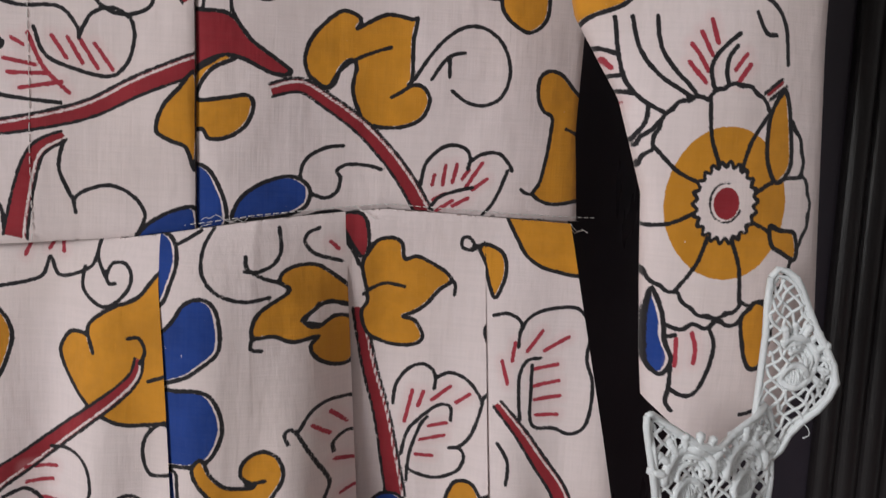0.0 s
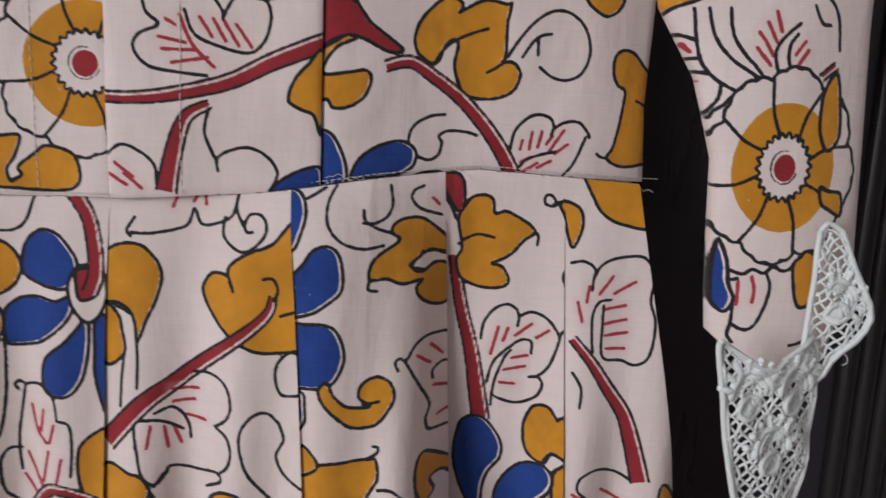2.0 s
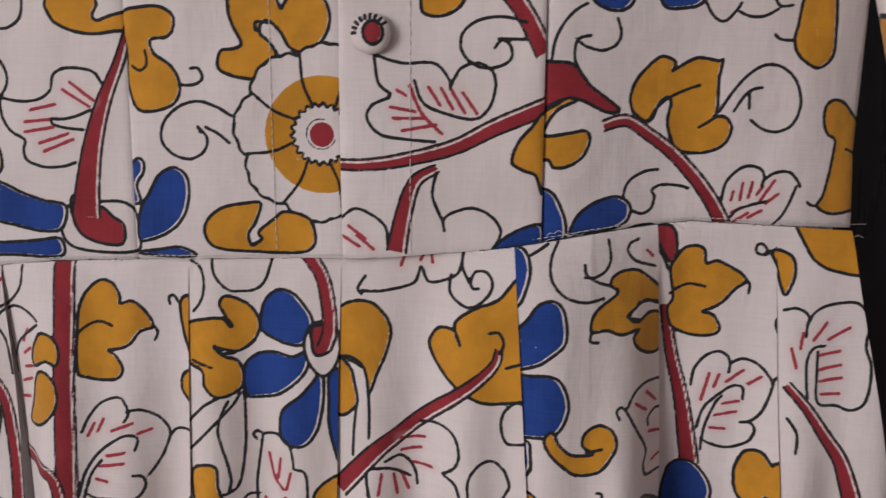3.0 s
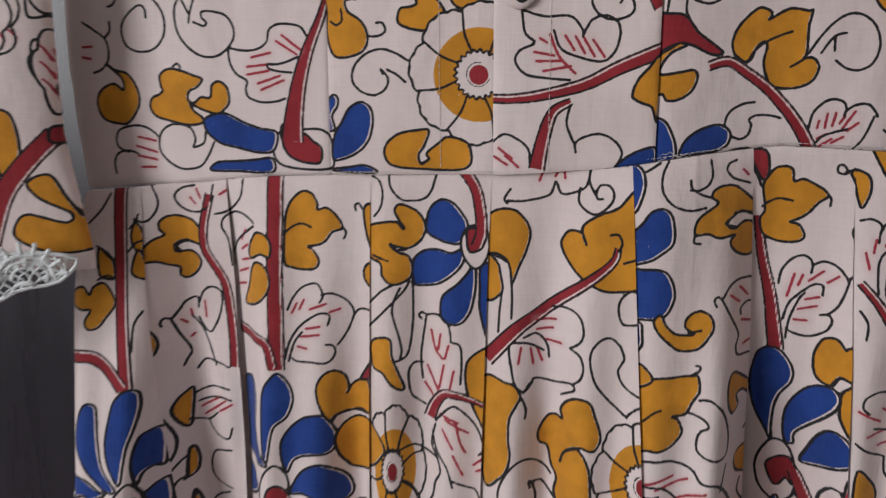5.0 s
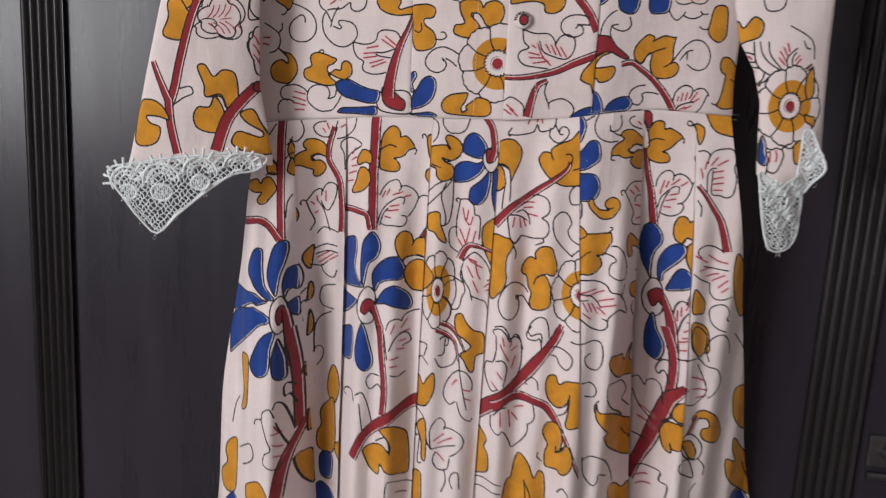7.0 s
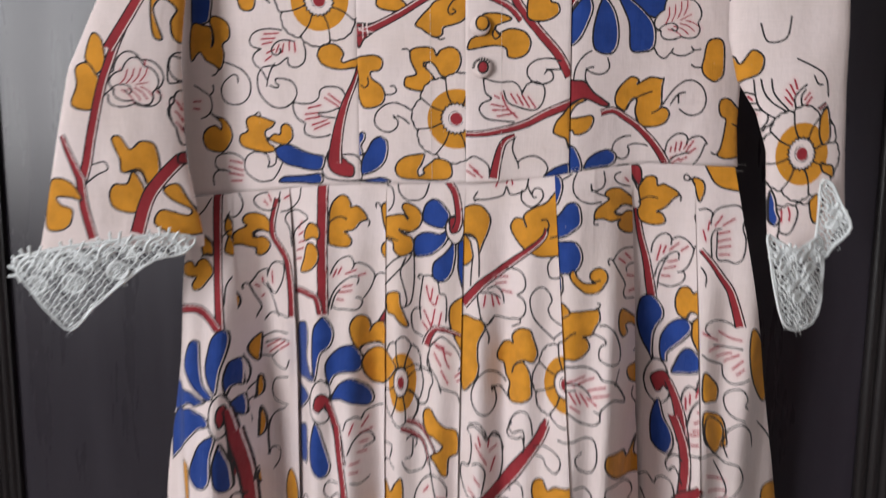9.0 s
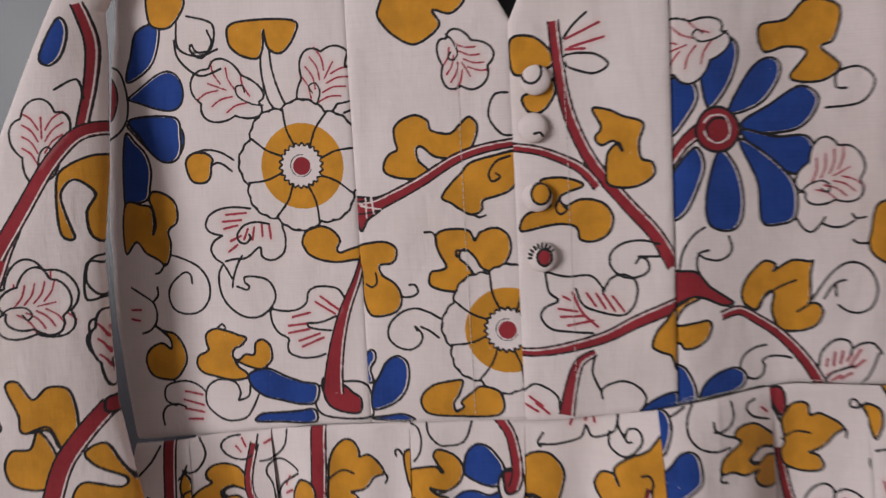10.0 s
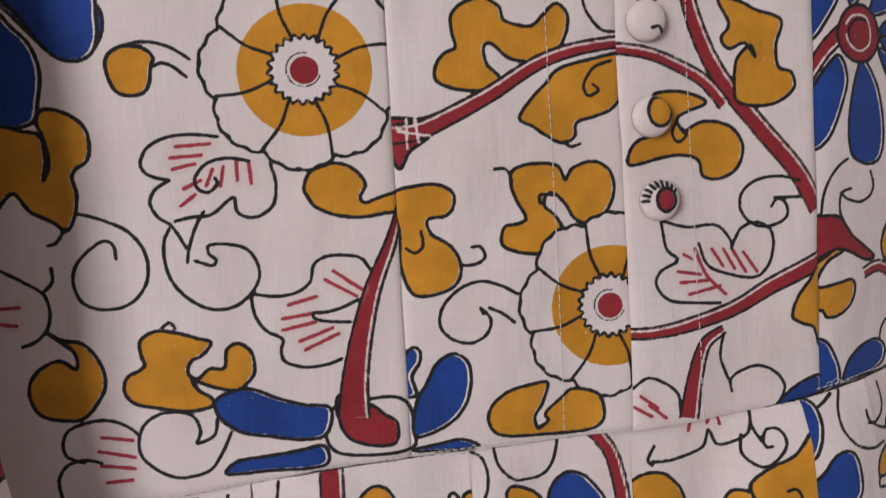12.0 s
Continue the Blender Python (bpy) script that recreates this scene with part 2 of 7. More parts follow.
def fill(on, ink, pts, closed_line=True, inset=0.0, shift=(-0.4, 0.1), line=LINE):
    """Block-printed patch: covers what lies under it, lays the ink a little off register, then its outline."""
    p = np.asarray(pts, float)
    for c in on:
        sel, d = c.distance(p, True, 4)
        if d is None:
            continue
        c.cover(sel, d)
        if ink:
            s2, d2 = c.distance(p + shift, True, 4)
            if d2 is not None:
                c.put(ink, s2, d2 + inset)
        if closed_line:
            c.put("black", sel, np.abs(d) - line / 2)


def stroke(on, ink, pts, width=LINE):
    for c in on:
        sel, d = c.distance(pts, False, 5)
        if d is not None:
            c.put(ink, sel, d - width / 2)


def clean(on, pts, width):
    """Bare cloth along a line: the resist line inside a red or blue patch."""
    for c in on:
        sel, d = c.distance(pts, False, 4)
        if d is not None:
            c.cover(sel, d - width / 2)


def blob(on, ink, *guides, line=LINE):
    off = {"yellow": (-0.5, 0.15), "blue": (-0.75, 0.1)}.get(ink, (-0.3, 0.0))
    fill(on, ink, spline(guides, True), True, {"yellow": 0.3, "blue": 0.55}.get(ink, 0.2), off, line)


def petal(on, bx, bz, tx, tz, fat=0.42, ink="blue"):
    """A drop-shaped petal from its narrow foot to its round end."""
    b, t = np.array((bx, bz), float), np.array((tx, tz), float)
    ax = t - b
    side = np.array((-ax[1], ax[0]))
    out = []
    for k in range(40):
        a = 2 * math.pi * k / 40
        u = 0.5 - 0.5 * math.cos(a)
        w = fat * math.sin(a) * (0.16 + 0.84 * u ** 1.15) * 0.78
        out.append(b + ax * u + side * w)
    fill(on, ink, out, True, 0.55, (0.25, -0.25), 1.2)


def stem(on, w0, w1, *guides):
    """A red branch that tapers from w0 to w1, dark along both edges, with a bare line inside one of them."""
    p = spline(guides, False, 8)
    d = np.gradient(p, axis=0)
    nrm = np.stack([-d[:, 1], d[:, 0]], 1) / np.maximum(np.linalg.norm(d, axis=1), 1e-9)[:, None]
    w = np.linspace(w0, w1, len(p))[:, None] / 2
    a, b = p + nrm * w, p - nrm * w
    fill(on, "red", np.concatenate([a, b[::-1]]), False, 0.0, (0, 0))
    lit = np.where((nrm[:, :1] + 0.35 * nrm[:, 1:]).mean() > 0, 1.0, -1.0)
    clean(on, p + nrm * lit * np.maximum(w * 0.45, w - 1.1), 0.75)
    stroke(on, "black", a, 1.0)
    stroke(on, "black", b, 1.0)


def loop(on, cx, cz, r, squash=1.0, start=0, sweep=300, width=1.2):
    """An open ring."""
    a = np.radians(np.linspace(start, start + sweep, 30))
    stroke(on, "black", np.stack([cx + r * np.cos(a), cz + r * squash * np.sin(a)], 1), width)


def veined_leaf(on, bx, bz, tx, tz, fat=0.8, way=1, veins=4, lobes=5):
    """A bare lobed leaf in dark outline with rosy veins and a curled foot."""
    b, t = np.array((bx, bz), float), np.array((tx, tz), float)
    ax = t - b
    side = np.array((-ax[1], ax[0])) * way
    out = []
    for k in range(72):
        a = 2 * math.pi * k / 72
        u = 0.5 - 0.5 * math.cos(a)
        scal = 1 + 0.26 * abs(math.sin(a * lobes / 2 + 0.3)) - 0.15
        w = 0.5 * fat * math.sin(a) * (0.62 + 0.55 * u) * scal * (1.12 if a < math.pi else 0.9)
        uu = 0.5 + (u - 0.5) * scal
        out.append(b + ax * uu + side * w)
    fill(on, None, out, True, 0, (0, 0), 1.2)
    at = lambda u, w: b + ax * u + side * w
    curl = [at(0.0, 0.0), at(0.16, 0.05 * fat), at(0.36, 0.02), at(0.44, -0.10 * fat), at(0.36, -0.17 * fat), at(0.30, -0.08 * fat)]
    stroke(on, "black", spline(curl, False), 1.0)
    for k in range(veins):
        f = 0.34 + 0.44 * k / max(veins - 1, 1)
        for s in (1, -1):
            stroke(on, "pink", spline([at(f - 0.12, s * 0.06 * fat), at(f + 0.02, s * 0.18 * fat), at(f + 0.10, s * 0.34 * fat)], False, 4), 0.95)
    stroke(on, "pink", [at(0.55, 0), at(0.82, 0.01)], 0.9)


def flower(on, cx, cz, r, turn=0, petals=8, squash=1.0, centre="red"):
    """A round bloom: scalloped bare petals, a mustard ring, a notched white eye and a red heart."""
    ring = lambda f, n=48, wob=0.0, m=0: np.array([(cx + r * squash * f * (1 + wob * abs(math.sin(m * a / 2))) * math.cos(a + turn), cz + r * f * (1 + wob * abs(math.sin(m * a / 2))) * math.sin(a + turn)) for a in np.linspace(0, 2 * math.pi, n, endpoint=False)])
    fill(on, None, ring(0.90, 160, 0.12, petals), True, 0, (0, 0), 1.2)
    outer = []
    for a in np.linspace(0, 2 * math.pi, 220, endpoint=False):
        f = 0.90 * (1 + 0.10 * abs(math.sin(petals * a / 2)) + 0.03 * abs(math.sin(petals * 2.0 * a)))
        outer.append((cx + r * squash * f * math.cos(a + turn), cz + r * f * math.sin(a + turn)))
    fill(on, None, outer, True, 0, (0, 0), 1.2)
    fill(on, "yellow", ring(0.66), False, 0, (0.4, -0.3))
    for k in range(petals):
        a = 2 * math.pi * k / petals + turn
        stroke(on, "black", spline([(cx + r * squash * f * math.cos(a + da), cz + r * f * math.sin(a + da)) for f, da in ((0.34, 0.0), (0.6, 0.05), (0.9, -0.03))], False, 4), 1.2)
    eye = [(cx + r * squash * (0.33 + 0.025 * math.sin(22 * a)) * math.cos(a), cz + r * (0.33 + 0.025 * math.sin(22 * a)) * math.sin(a)) for a in np.linspace(0, 2 * math.pi, 150, endpoint=False)]
    fill(on, None, eye, True, 0, (0, 0), 1.0)
    fill(on, centre, ring(0.14), False, 0, (0.2, -0.2))
    stroke(on, "black", ring(0.17)[8:44], 0.6)


def dark_line(on, *guides):
    stroke(on, "black", spline(guides, False), 1.25)


def rosy_line(on, *guides):
    stroke(on, "pink", spline(guides, False), 1.3)


# ---- the dress ----
dress = tagged(new("dress"), "cream cotton dress block-printed with flowers, hung on a door", "dress")


def lerp_at(v, keys, vals):
    return np.interp(v, keys, vals)


def waist_z(x):
    return lerp_at(x, (-0.215, -0.11, -0.05, 0.01, 0.06, 0.10, 0.14, 0.22), WAIST)


def left_side(z):
    return lerp_at(z, (1.19, 1.25, 1.30, 1.50), (-0.217, -0.227, -0.227, -0.197))


def right_side(z):
    return lerp_at(z, (1.20, 1.245, 1.275, 1.316, 1.50), (0.207, 0.203, 0.204, 0.205, 0.185))


WAIST = (1.187, 1.198, 1.2005, 1.2025, 1.207, 1.214, 1.2185, 1.2155)
TOP = 1.50


def bodice_y(x, z):
    roll = 0.3 * np.maximum(0, 1 - (x + 0.219) / 0.02) ** 2 + 0.3 * np.maximum(0, 1 - (0.204 - x) / 0.03) ** 2
    back = np.clip((x - 0.085) / 0.06, 0, 1)
    return 0.013 * back * back * (3 - 2 * back) + 0.022 * roll - 0.004 * np.cos(np.clip(x / 0.2, -1, 1) * 1.6) + 0.0024 * smooth_noise(x, z, 0.09, 3) + 0.0008 * smooth_noise(x, z, 0.026, 5)


STEP = 0.00065


def bodice_panel(edge_a, edge_b, lift, flip=None):
    """A bodice panel between two seams, from the waist seam to the shoulder."""
    zs = np.arange(1.184, 1.43, STEP)
    zs = np.concatenate([zs, np.arange(zs[-1] + 0.004, TOP, 0.004)])
    a, b = edge_a(zs), edge_b(zs)
    n = int(max(b - a) / STEP) + 2
    f = np.linspace(0, 1, n)[None, :]
    x = a[:, None] * (1 - f) + b[:, None] * f
    z = np.repeat(zs[:, None], n, 1)
    wz = waist_z(x)
    z = np.maximum(z, wz)
    fold = 0.0012 * np.exp(-(x - x[:, :1]) / 0.0015) + 0.0012 * np.exp(-(x[:, -1:] - x) / 0.0015)
    y = bodice_y(x, z) - lift + fold + 0.0012 * np.exp(-np.maximum(z - wz, 0) / 0.0018)
    return Cloth(x, y, z)


def seam_left(z):
    return lerp_at(z, (1.19, 1.42), SEAM_L)


def seam_placket(z):
    return lerp_at(z, (1.19, 1.405), SEAM_P)


def neck_a(z):
    return seam_placket(z) - np.maximum(0, z - 1.402) * 0.55


def neck_b(z):
    return seam_placket(z) + np.maximum(0, z - 1.402) * 0.45


def seam_right(z):
    return lerp_at(z, (1.19, 1.42), SEAM_R)


SEAM_L, SEAM_P, SEAM_R = (-0.0770, -0.0805), (0.0052, 0.0018), (0.0812, 0.0785)
side_left = bodice_panel(left_side, seam_left, 0.0)
front_left = bodice_panel(seam_left, lambda z: neck_a(z) + 0.002, 0.0006)
front_right = bodice_panel(neck_b, seam_right, 0.0022)
side_right = bodice_panel(seam_right, right_side, 0.0004)
BODICE = (side_left, front_left, front_right, side_right)

PLEATS = ((-0.209, -0.259), (-0.180, -0.158), (-0.134, -0.132), (-0.0565, -0.058), (0.004, 0.001), (0.0715, 0.100), (0.128, 0.153), (0.174, 0.195), (0.205, 0.279))
HEM = 0.42


def skirt_y(x, z):
    drop = np.clip((1.215 - z) / 0.13, 0, 1.7)
    keys = (-0.28, -0.225, -0.186, -0.152, -0.135, -0.111, -0.05, 0.0, 0.067, 0.10, 0.12, 0.132, 0.155, 0.178, 0.20, 0.27)
    rise = (0.028, -0.013, -0.030, 0.020, 0.006, -0.016, -0.006, -0.010, -0.012, -0.023, -0.012, 0.016, 0.028, 0.004, -0.002, 0.04)
    soft = sum(np.interp(x + d, keys, rise) for d in np.linspace(-3, 3, 7) * 0.003) / 7
    ripple = 0.0038 * np.sin(x * 190 + 1.0) + 0.0032 * np.sin(x * 117 + z * 9)
    back = np.clip((x - 0.10) / 0.03, 0, 1) * np.clip(1 - drop * 1.3, 0, 1)
    puff = np.exp(-((x - 0.078) / 0.026) ** 2) * np.clip(0.35 + drop * 4, 0, 1) * np.clip(1.2 - drop, 0, 1)
    return -0.002 + 0.011 * back - 0.010 * puff + soft * drop + ripple * np.clip(drop - 0.05, 0, 1.2) + 0.0016 * smooth_noise(x, z, 0.06, 11)


def skirt_panel(i, step=0.0008):
    zs = np.arange(0.80, 1.222, step)
    zs = np.concatenate([np.arange(HEM, 0.80, 0.004), zs])
    f0 = np.clip((1.20 - zs) / 0.37, -0.1, 2.2)
    a = PLEATS[i][0] + (PLEATS[i][1] - PLEATS[i][0]) * f0
    b = PLEATS[i + 1][0] + (PLEATS[i + 1][1] - PLEATS[i + 1][0]) * f0
    a = a - 0.004 * np.clip(f0 * 6, 0, 1) * (i > 0)
    n = int(max((b - a)[f0 < 1.1]) / step) + 2
    f = np.linspace(0, 1, n)[None, :]
    x = a[:, None] * (1 - f) + b[:, None] * f
    z = np.minimum(np.repeat(zs[:, None], n, 1), waist_z(x))
    drop = np.clip((1.20 - z) / 0.12, 0, 1)
    deep = 0.018 if i in (2, 6) else 0.004
    tuck = deep * drop * np.exp(-(x - x[:, :1]) / 0.004) - 0.0012 * drop * f
    y = skirt_y(x, z) + tuck + 0.0012 * np.exp(-np.maximum(waist_z(x) - z, 0) / 0.0018)
    return Cloth(x, y, z)


SKIRT = tuple(skirt_panel(i) for i in range(8))


def sleeve(outer, inner, bottom, y_outer, y_inner, bulge, step=0.0007):
    """A flat-hanging sleeve: an oval tube between two edges, with a sloping open end."""
    top = 1.50
    rows = int(0.30 / step)
    v = np.concatenate([np.linspace(0, 0.2, 12, endpoint=False), np.linspace(0.2, 1, rows)])[:, None]
    front, back = 200, 60
    u = np.concatenate([np.linspace(0, 1, front), np.linspace(1, 0, back + 2)[1:-1]])[None, :]
    sign = np.concatenate([np.ones(front), -np.ones(back)])[None, :]
    zb = np.interp(u, np.linspace(0, 1, len(bottom)), bottom)
    z = top + (zb - top) * v
    xo, xi = outer(z), inner(z)
    x = xo + (xi - xo) * u
    oval = np.sqrt(np.maximum(0, 1 - (2 * u - 1) ** 2)) ** 0.8
    y = y_outer(z) + (y_inner(z) - y_outer(z)) * u - sign * bulge * oval * np.clip(0.35 + v, 0, 1) + 0.0016 * smooth_noise(x, z, 0.06, 17)
    return Cloth(x, y, z)


sleeve_left = sleeve(lambda z: lerp_at(z, (1.14, 1.16, 1.285, 1.372, 1.425, 1.50), (-0.309, -0.304, -0.281, -0.246, -0.228, -0.190)),
                     lambda z: lerp_at(z, (1.16, 1.185, 1.22, 1.29, 1.34, 1.42, 1.50), (-0.191, -0.196, -0.203, -0.204, -0.202, -0.206, -0.160)), (1.150, 1.154, 1.156, 1.153),
                     lambda z: lerp_at(z, (1.15, 1.28, 1.37, 1.50), (-0.064, -0.054, -0.037, 0.0)), lambda z: lerp_at(z, (1.16, 1.30, 1.40, 1.50), (-0.034, -0.034, -0.014, 0.0)), 0.011)
sleeve_right = sleeve(lambda z: lerp_at(z, (1.15, 1.205, 1.23, 1.274, 1.313, 1.42, 1.50), (0.272, 0.267, 0.265, 0.264, 0.264, 0.262, 0.195)),
                      lambda z: lerp_at(z, (1.16, 1.185, 1.23, 1.256, 1.278, 1.305, 1.42, 1.50), (0.219, 0.216, 0.213, 0.205, 0.192, 0.186, 0.184, 0.140)), (1.195, 1.160, 1.156, 1.172),
                      lambda z: lerp_at(z, (1.15, 1.23, 1.31, 1.50), (-0.028, -0.030, -0.024, 0.0)), lambda z: lerp_at(z, (1.15, 1.23, 1.256, 1.31, 1.42, 1.50), (-0.034, -0.036, -0.034, -0.026, -0.014, 0.0)), 0.012)
LEFT_ARM, RIGHT_ARM = (sleeve_left,), (sleeve_right,)

# ---- the print, in millimetres ----

blob((side_left,), None, (-223, 1390), (-209, 1392), (-204, 1379), (-205, 1365), (-213, 1357), (-223, 1358))
blob((side_left,), "red", (-221, 1385), (-213, 1387), (-210, 1377), (-215, 1366), (-222, 1367))
blob((side_left,), "blue", (-203, 1385), (-200, 1399), (-196, 1411), (-183, 1414), (-184, 1401), (-190, 1391))
petal((side_left,), -203, 1376, -171, 1380, .62)
petal((side_left,), -205, 1362, -173, 1349, .60)
veined_leaf((side_left,), -127, 1369, -163, 1385, 0.8, 1, 3)
veined_leaf((side_left,), -102, 1363, -85, 1395, 0.95, -1, 4)
dark_line((side_left,), (-124, 1407), (-127, 1389), (-124, 1372), (-117, 1363))
dark_line((side_left,), (-121, 1406), (-121, 1388), (-116, 1372), (-110, 1364))
blob((side_left,), "yellow", (-144, 1403), (-139, 1396), (-129, 1393), (-125, 1398), (-124, 1407), (-122, 1398), (-115, 1395), (-108, 1402), (-108, 1411), (-140, 1412))
dark_line((side_left,), (-174, 1405), (-172, 1395), (-161, 1386), (-149, 1389))
dark_line((side_left,), (-155, 1409), (-153, 1402), (-159, 1395), (-165, 1399), (-165, 1402))
dark_line((side_left,), (-80, 1394), (-81, 1386), (-73, 1393), (-64, 1396), (-55, 1392), (-52, 1385), (-56, 1377), (-65, 1378), (-67, 1383))
dark_line((side_left,), (-79, 1377), (-72, 1374), (-74, 1367), (-83, 1363))
dark_line((front_left,), (1, 1369), (-6, 1368), (-9, 1358), (-3, 1349), (4, 1348))
blob((front_right,), "yellow", (3, 1394), (14, 1395), (22, 1388), (23, 1381), (14, 1378), (4, 1378))
blob((front_right,), "yellow", (8, 1366), (15, 1369), (23, 1374), (24, 1367), (18, 1359), (11, 1359))
stem((front_right,), 5.1, 7.0, (24, 1402), (27, 1374), (32, 1353), (42, 1332), (57, 1313), (71, 1297), (80, 1281))
dark_line((front_right,), (28, 1385), (35, 1386), (44, 1385), (50, 1380), (43, 1376), (32, 1379), (29, 1382))
dark_line((front_right,), (28, 1392), (33, 1399), (40, 1405))
rosy_line((front_right,), (30, 1393), (46, 1400))
rosy_line((front_right,), (32, 1389), (48, 1393))
rosy_line((front_right,), (30, 1388), (39, 1388))
blob((side_right,), "blue", (73, 1363), (78, 1371), (88, 1371), (92, 1362), (86, 1351), (79, 1344), (74, 1354))
blob((side_right,), "blue", (94, 1387), (101, 1391), (110, 1388), (111, 1379), (106, 1366), (97, 1357), (93, 1375))
blob((side_right,), "blue", (120, 1377), (127, 1380), (132, 1377), (131, 1369), (122, 1358), (107, 1354), (113, 1368))
blob((side_right,), "blue", (113, 1349), (126, 1357), (142, 1366), (151, 1359), (142, 1346), (121, 1344))
blob((side_right,), "blue", (113, 1346), (130, 1342), (146, 1341), (150, 1325), (137, 1324), (121, 1335))
blob((side_right,), "blue", (112, 1341), (126, 1333), (139, 1319), (140, 1303), (132, 1299), (123, 1301), (121, 1320))
blob((side_right,), "blue", (102, 1336), (110, 1329), (114, 1315), (113, 1302), (107, 1297), (97, 1301), (96, 1316))
blob((side_right,), "blue", (90, 1338), (95, 1330), (92, 1319), (86, 1307), (79, 1304), (78, 1322))
stem((side_right,), 4.0, 7.1, (77, 1328), (85, 1340), (95, 1348))
blob((side_right,), "red", (91, 1347), (95, 1355), (103, 1357), (110, 1352), (112, 1344), (107, 1337), (99, 1336), (93, 1340))
loop((side_right,), 102, 1346, 6.0, 1, 0, 340)
clean((side_right,), spline(((95, 1350), (98, 1353), (104, 1353), (107, 1349), (107, 1343), (102, 1340), (97, 1342), (95, 1346)), False), 0.9)
blob((side_right,), None, (74, 1394), (82, 1398), (91, 1391), (90, 1380), (79, 1374), (71, 1375), (70, 1383))
rosy_line((side_right,), (77, 1392), (87, 1389))
rosy_line((side_right,), (80, 1385), (89, 1386))
rosy_line((side_right,), (80, 1379), (88, 1382))
rosy_line((side_right,), (82, 1394), (89, 1392))
blob((front_left,), "yellow", (-63, 1413), (-54, 1424), (-25, 1424), (-19, 1416), (-26, 1409), (-35, 1411), (-32, 1403), (-44, 1395), (-54, 1399), (-61, 1406))
veined_leaf((front_left,), -29, 1399, -15, 1373, 0.95, 1, 4)
blob((side_right,), "yellow", (122, 1395), (135, 1398), (145, 1407), (160, 1403), (158, 1388), (152, 1384), (161, 1375), (152, 1368), (137, 1370), (145, 1382), (135, 1385), (124, 1383))
veined_leaf((side_right,), 106, 1393, 71, 1382, 0.85, 1, 3)
dark_line((side_right,), (154, 1355), (171, 1357), (177, 1367), (170, 1374), (160, 1372), (159, 1365), (164, 1364))
veined_leaf((side_right,), 142, 1314, 171, 1328, 1.05, 1, 4)
blob((side_left,), "yellow", (-189, 1427), (-187, 1414), (-176, 1412), (-167, 1423), (-171, 1432), (-187, 1433))
dark_line((side_left,), (-172, 1414), (-172, 1401), (-161, 1396), (-150, 1399))
dark_line((side_left,), (-166, 1417), (-152, 1412), (-153, 1400), (-161, 1398), (-164, 1402))
# skirt and side front, printed over the pleats
blob((side_left,), "blue", (-207, 1356), (-200, 1352), (-195, 1346), (-193, 1338), (-194, 1329), (-196, 1322), (-203, 1320), (-210, 1320))
blob((side_left,), "blue", (-203, 1365), (-198, 1356), (-192, 1347), (-186, 1342), (-179, 1342), (-175, 1346), (-174, 1354), (-177, 1365))
blob((side_left,), "yellow", (-210, 1319), (-199, 1319), (-194, 1317), (-193, 1309), (-194, 1303), (-192, 1308), (-193, 1316), (-195, 1322), (-193, 1326), (-187, 1325), (-181, 1321), (-179, 1315), (-180, 1309), (-184, 1306), (-185, 1303), (-184, 1298), (-185, 1291), (-188, 1286), (-192, 1289), (-199, 1293), (-204, 1299), (-212, 1293))
flower((side_left,), -108, 1337, 33.8, 0.3, 8, 1.02)
blob((side_left,), "yellow", (-172, 1337), (-172, 1342), (-169, 1345), (-165, 1346), (-160, 1345), (-157, 1342), (-158, 1339), (-159, 1333), (-162, 1330), (-167, 1330), (-170, 1332))
dark_line((side_left,), (-166.6, 1345.9), (-160.3, 1347.2), (-153.2, 1346.0), (-148.0, 1343.2), (-145.4, 1341.3))
dark_line((side_left,), (-157.3, 1339.1), (-154.5, 1340.2), (-151.0, 1339.0), (-146.7, 1335.4))
dark_line((side_left,), (-137.8, 1315.4), (-146.0, 1316.4), (-154.2, 1315.7), (-160.7, 1312.4), (-163.2, 1307.3), (-161.0, 1303.4), (-154.3, 1301.3))
dark_line((side_left,), (-154.3, 1301.3), (-158.9, 1298.6), (-161.0, 1294.0), (-158.6, 1289.2), (-154.2, 1285.8), (-150.1, 1278.3))
dark_line((side_left,), (-128.0, 1306.9), (-135.5, 1308.1), (-142.1, 1306.5), (-146.0, 1301.9), (-145.3, 1298.1), (-141.7, 1296.9), (-138.8, 1299.7), (-139.6, 1301.6))
dark_line((side_left,), (-153.2, 1287.6), (-147.6, 1288.7), (-141.2, 1289.3), (-134.0, 1294.7), (-132.8, 1289.8), (-129.1, 1287.7), (-124.4, 1288.5), (-120.4, 1292.1), (-119.4, 1298.9), (-120.9, 1305.7))
rosy_line((side_left,), (-151.7, 1312.5), (-140.7, 1313.1))
rosy_line((side_left,), (-153.8, 1308.8), (-143.7, 1309.4))
rosy_line((side_left,), (-153.1, 1305.0), (-145.8, 1306.6))
rosy_line((side_left,), (-149.9, 1298.3), (-144.3, 1300.9))
rosy_line((side_left,), (-151.1, 1292.6), (-146.3, 1296.2))
rosy_line((side_left,), (-142.5, 1298.9), (-140.3, 1304.5))
rosy_line((side_left,), (-137.9, 1298.7), (-136.6, 1305.3))
rosy_line((side_left,), (-132.2, 1300.4), (-132.2, 1307.1))
rosy_line((side_left,), (-127.6, 1299.2), (-128.1, 1305.9))
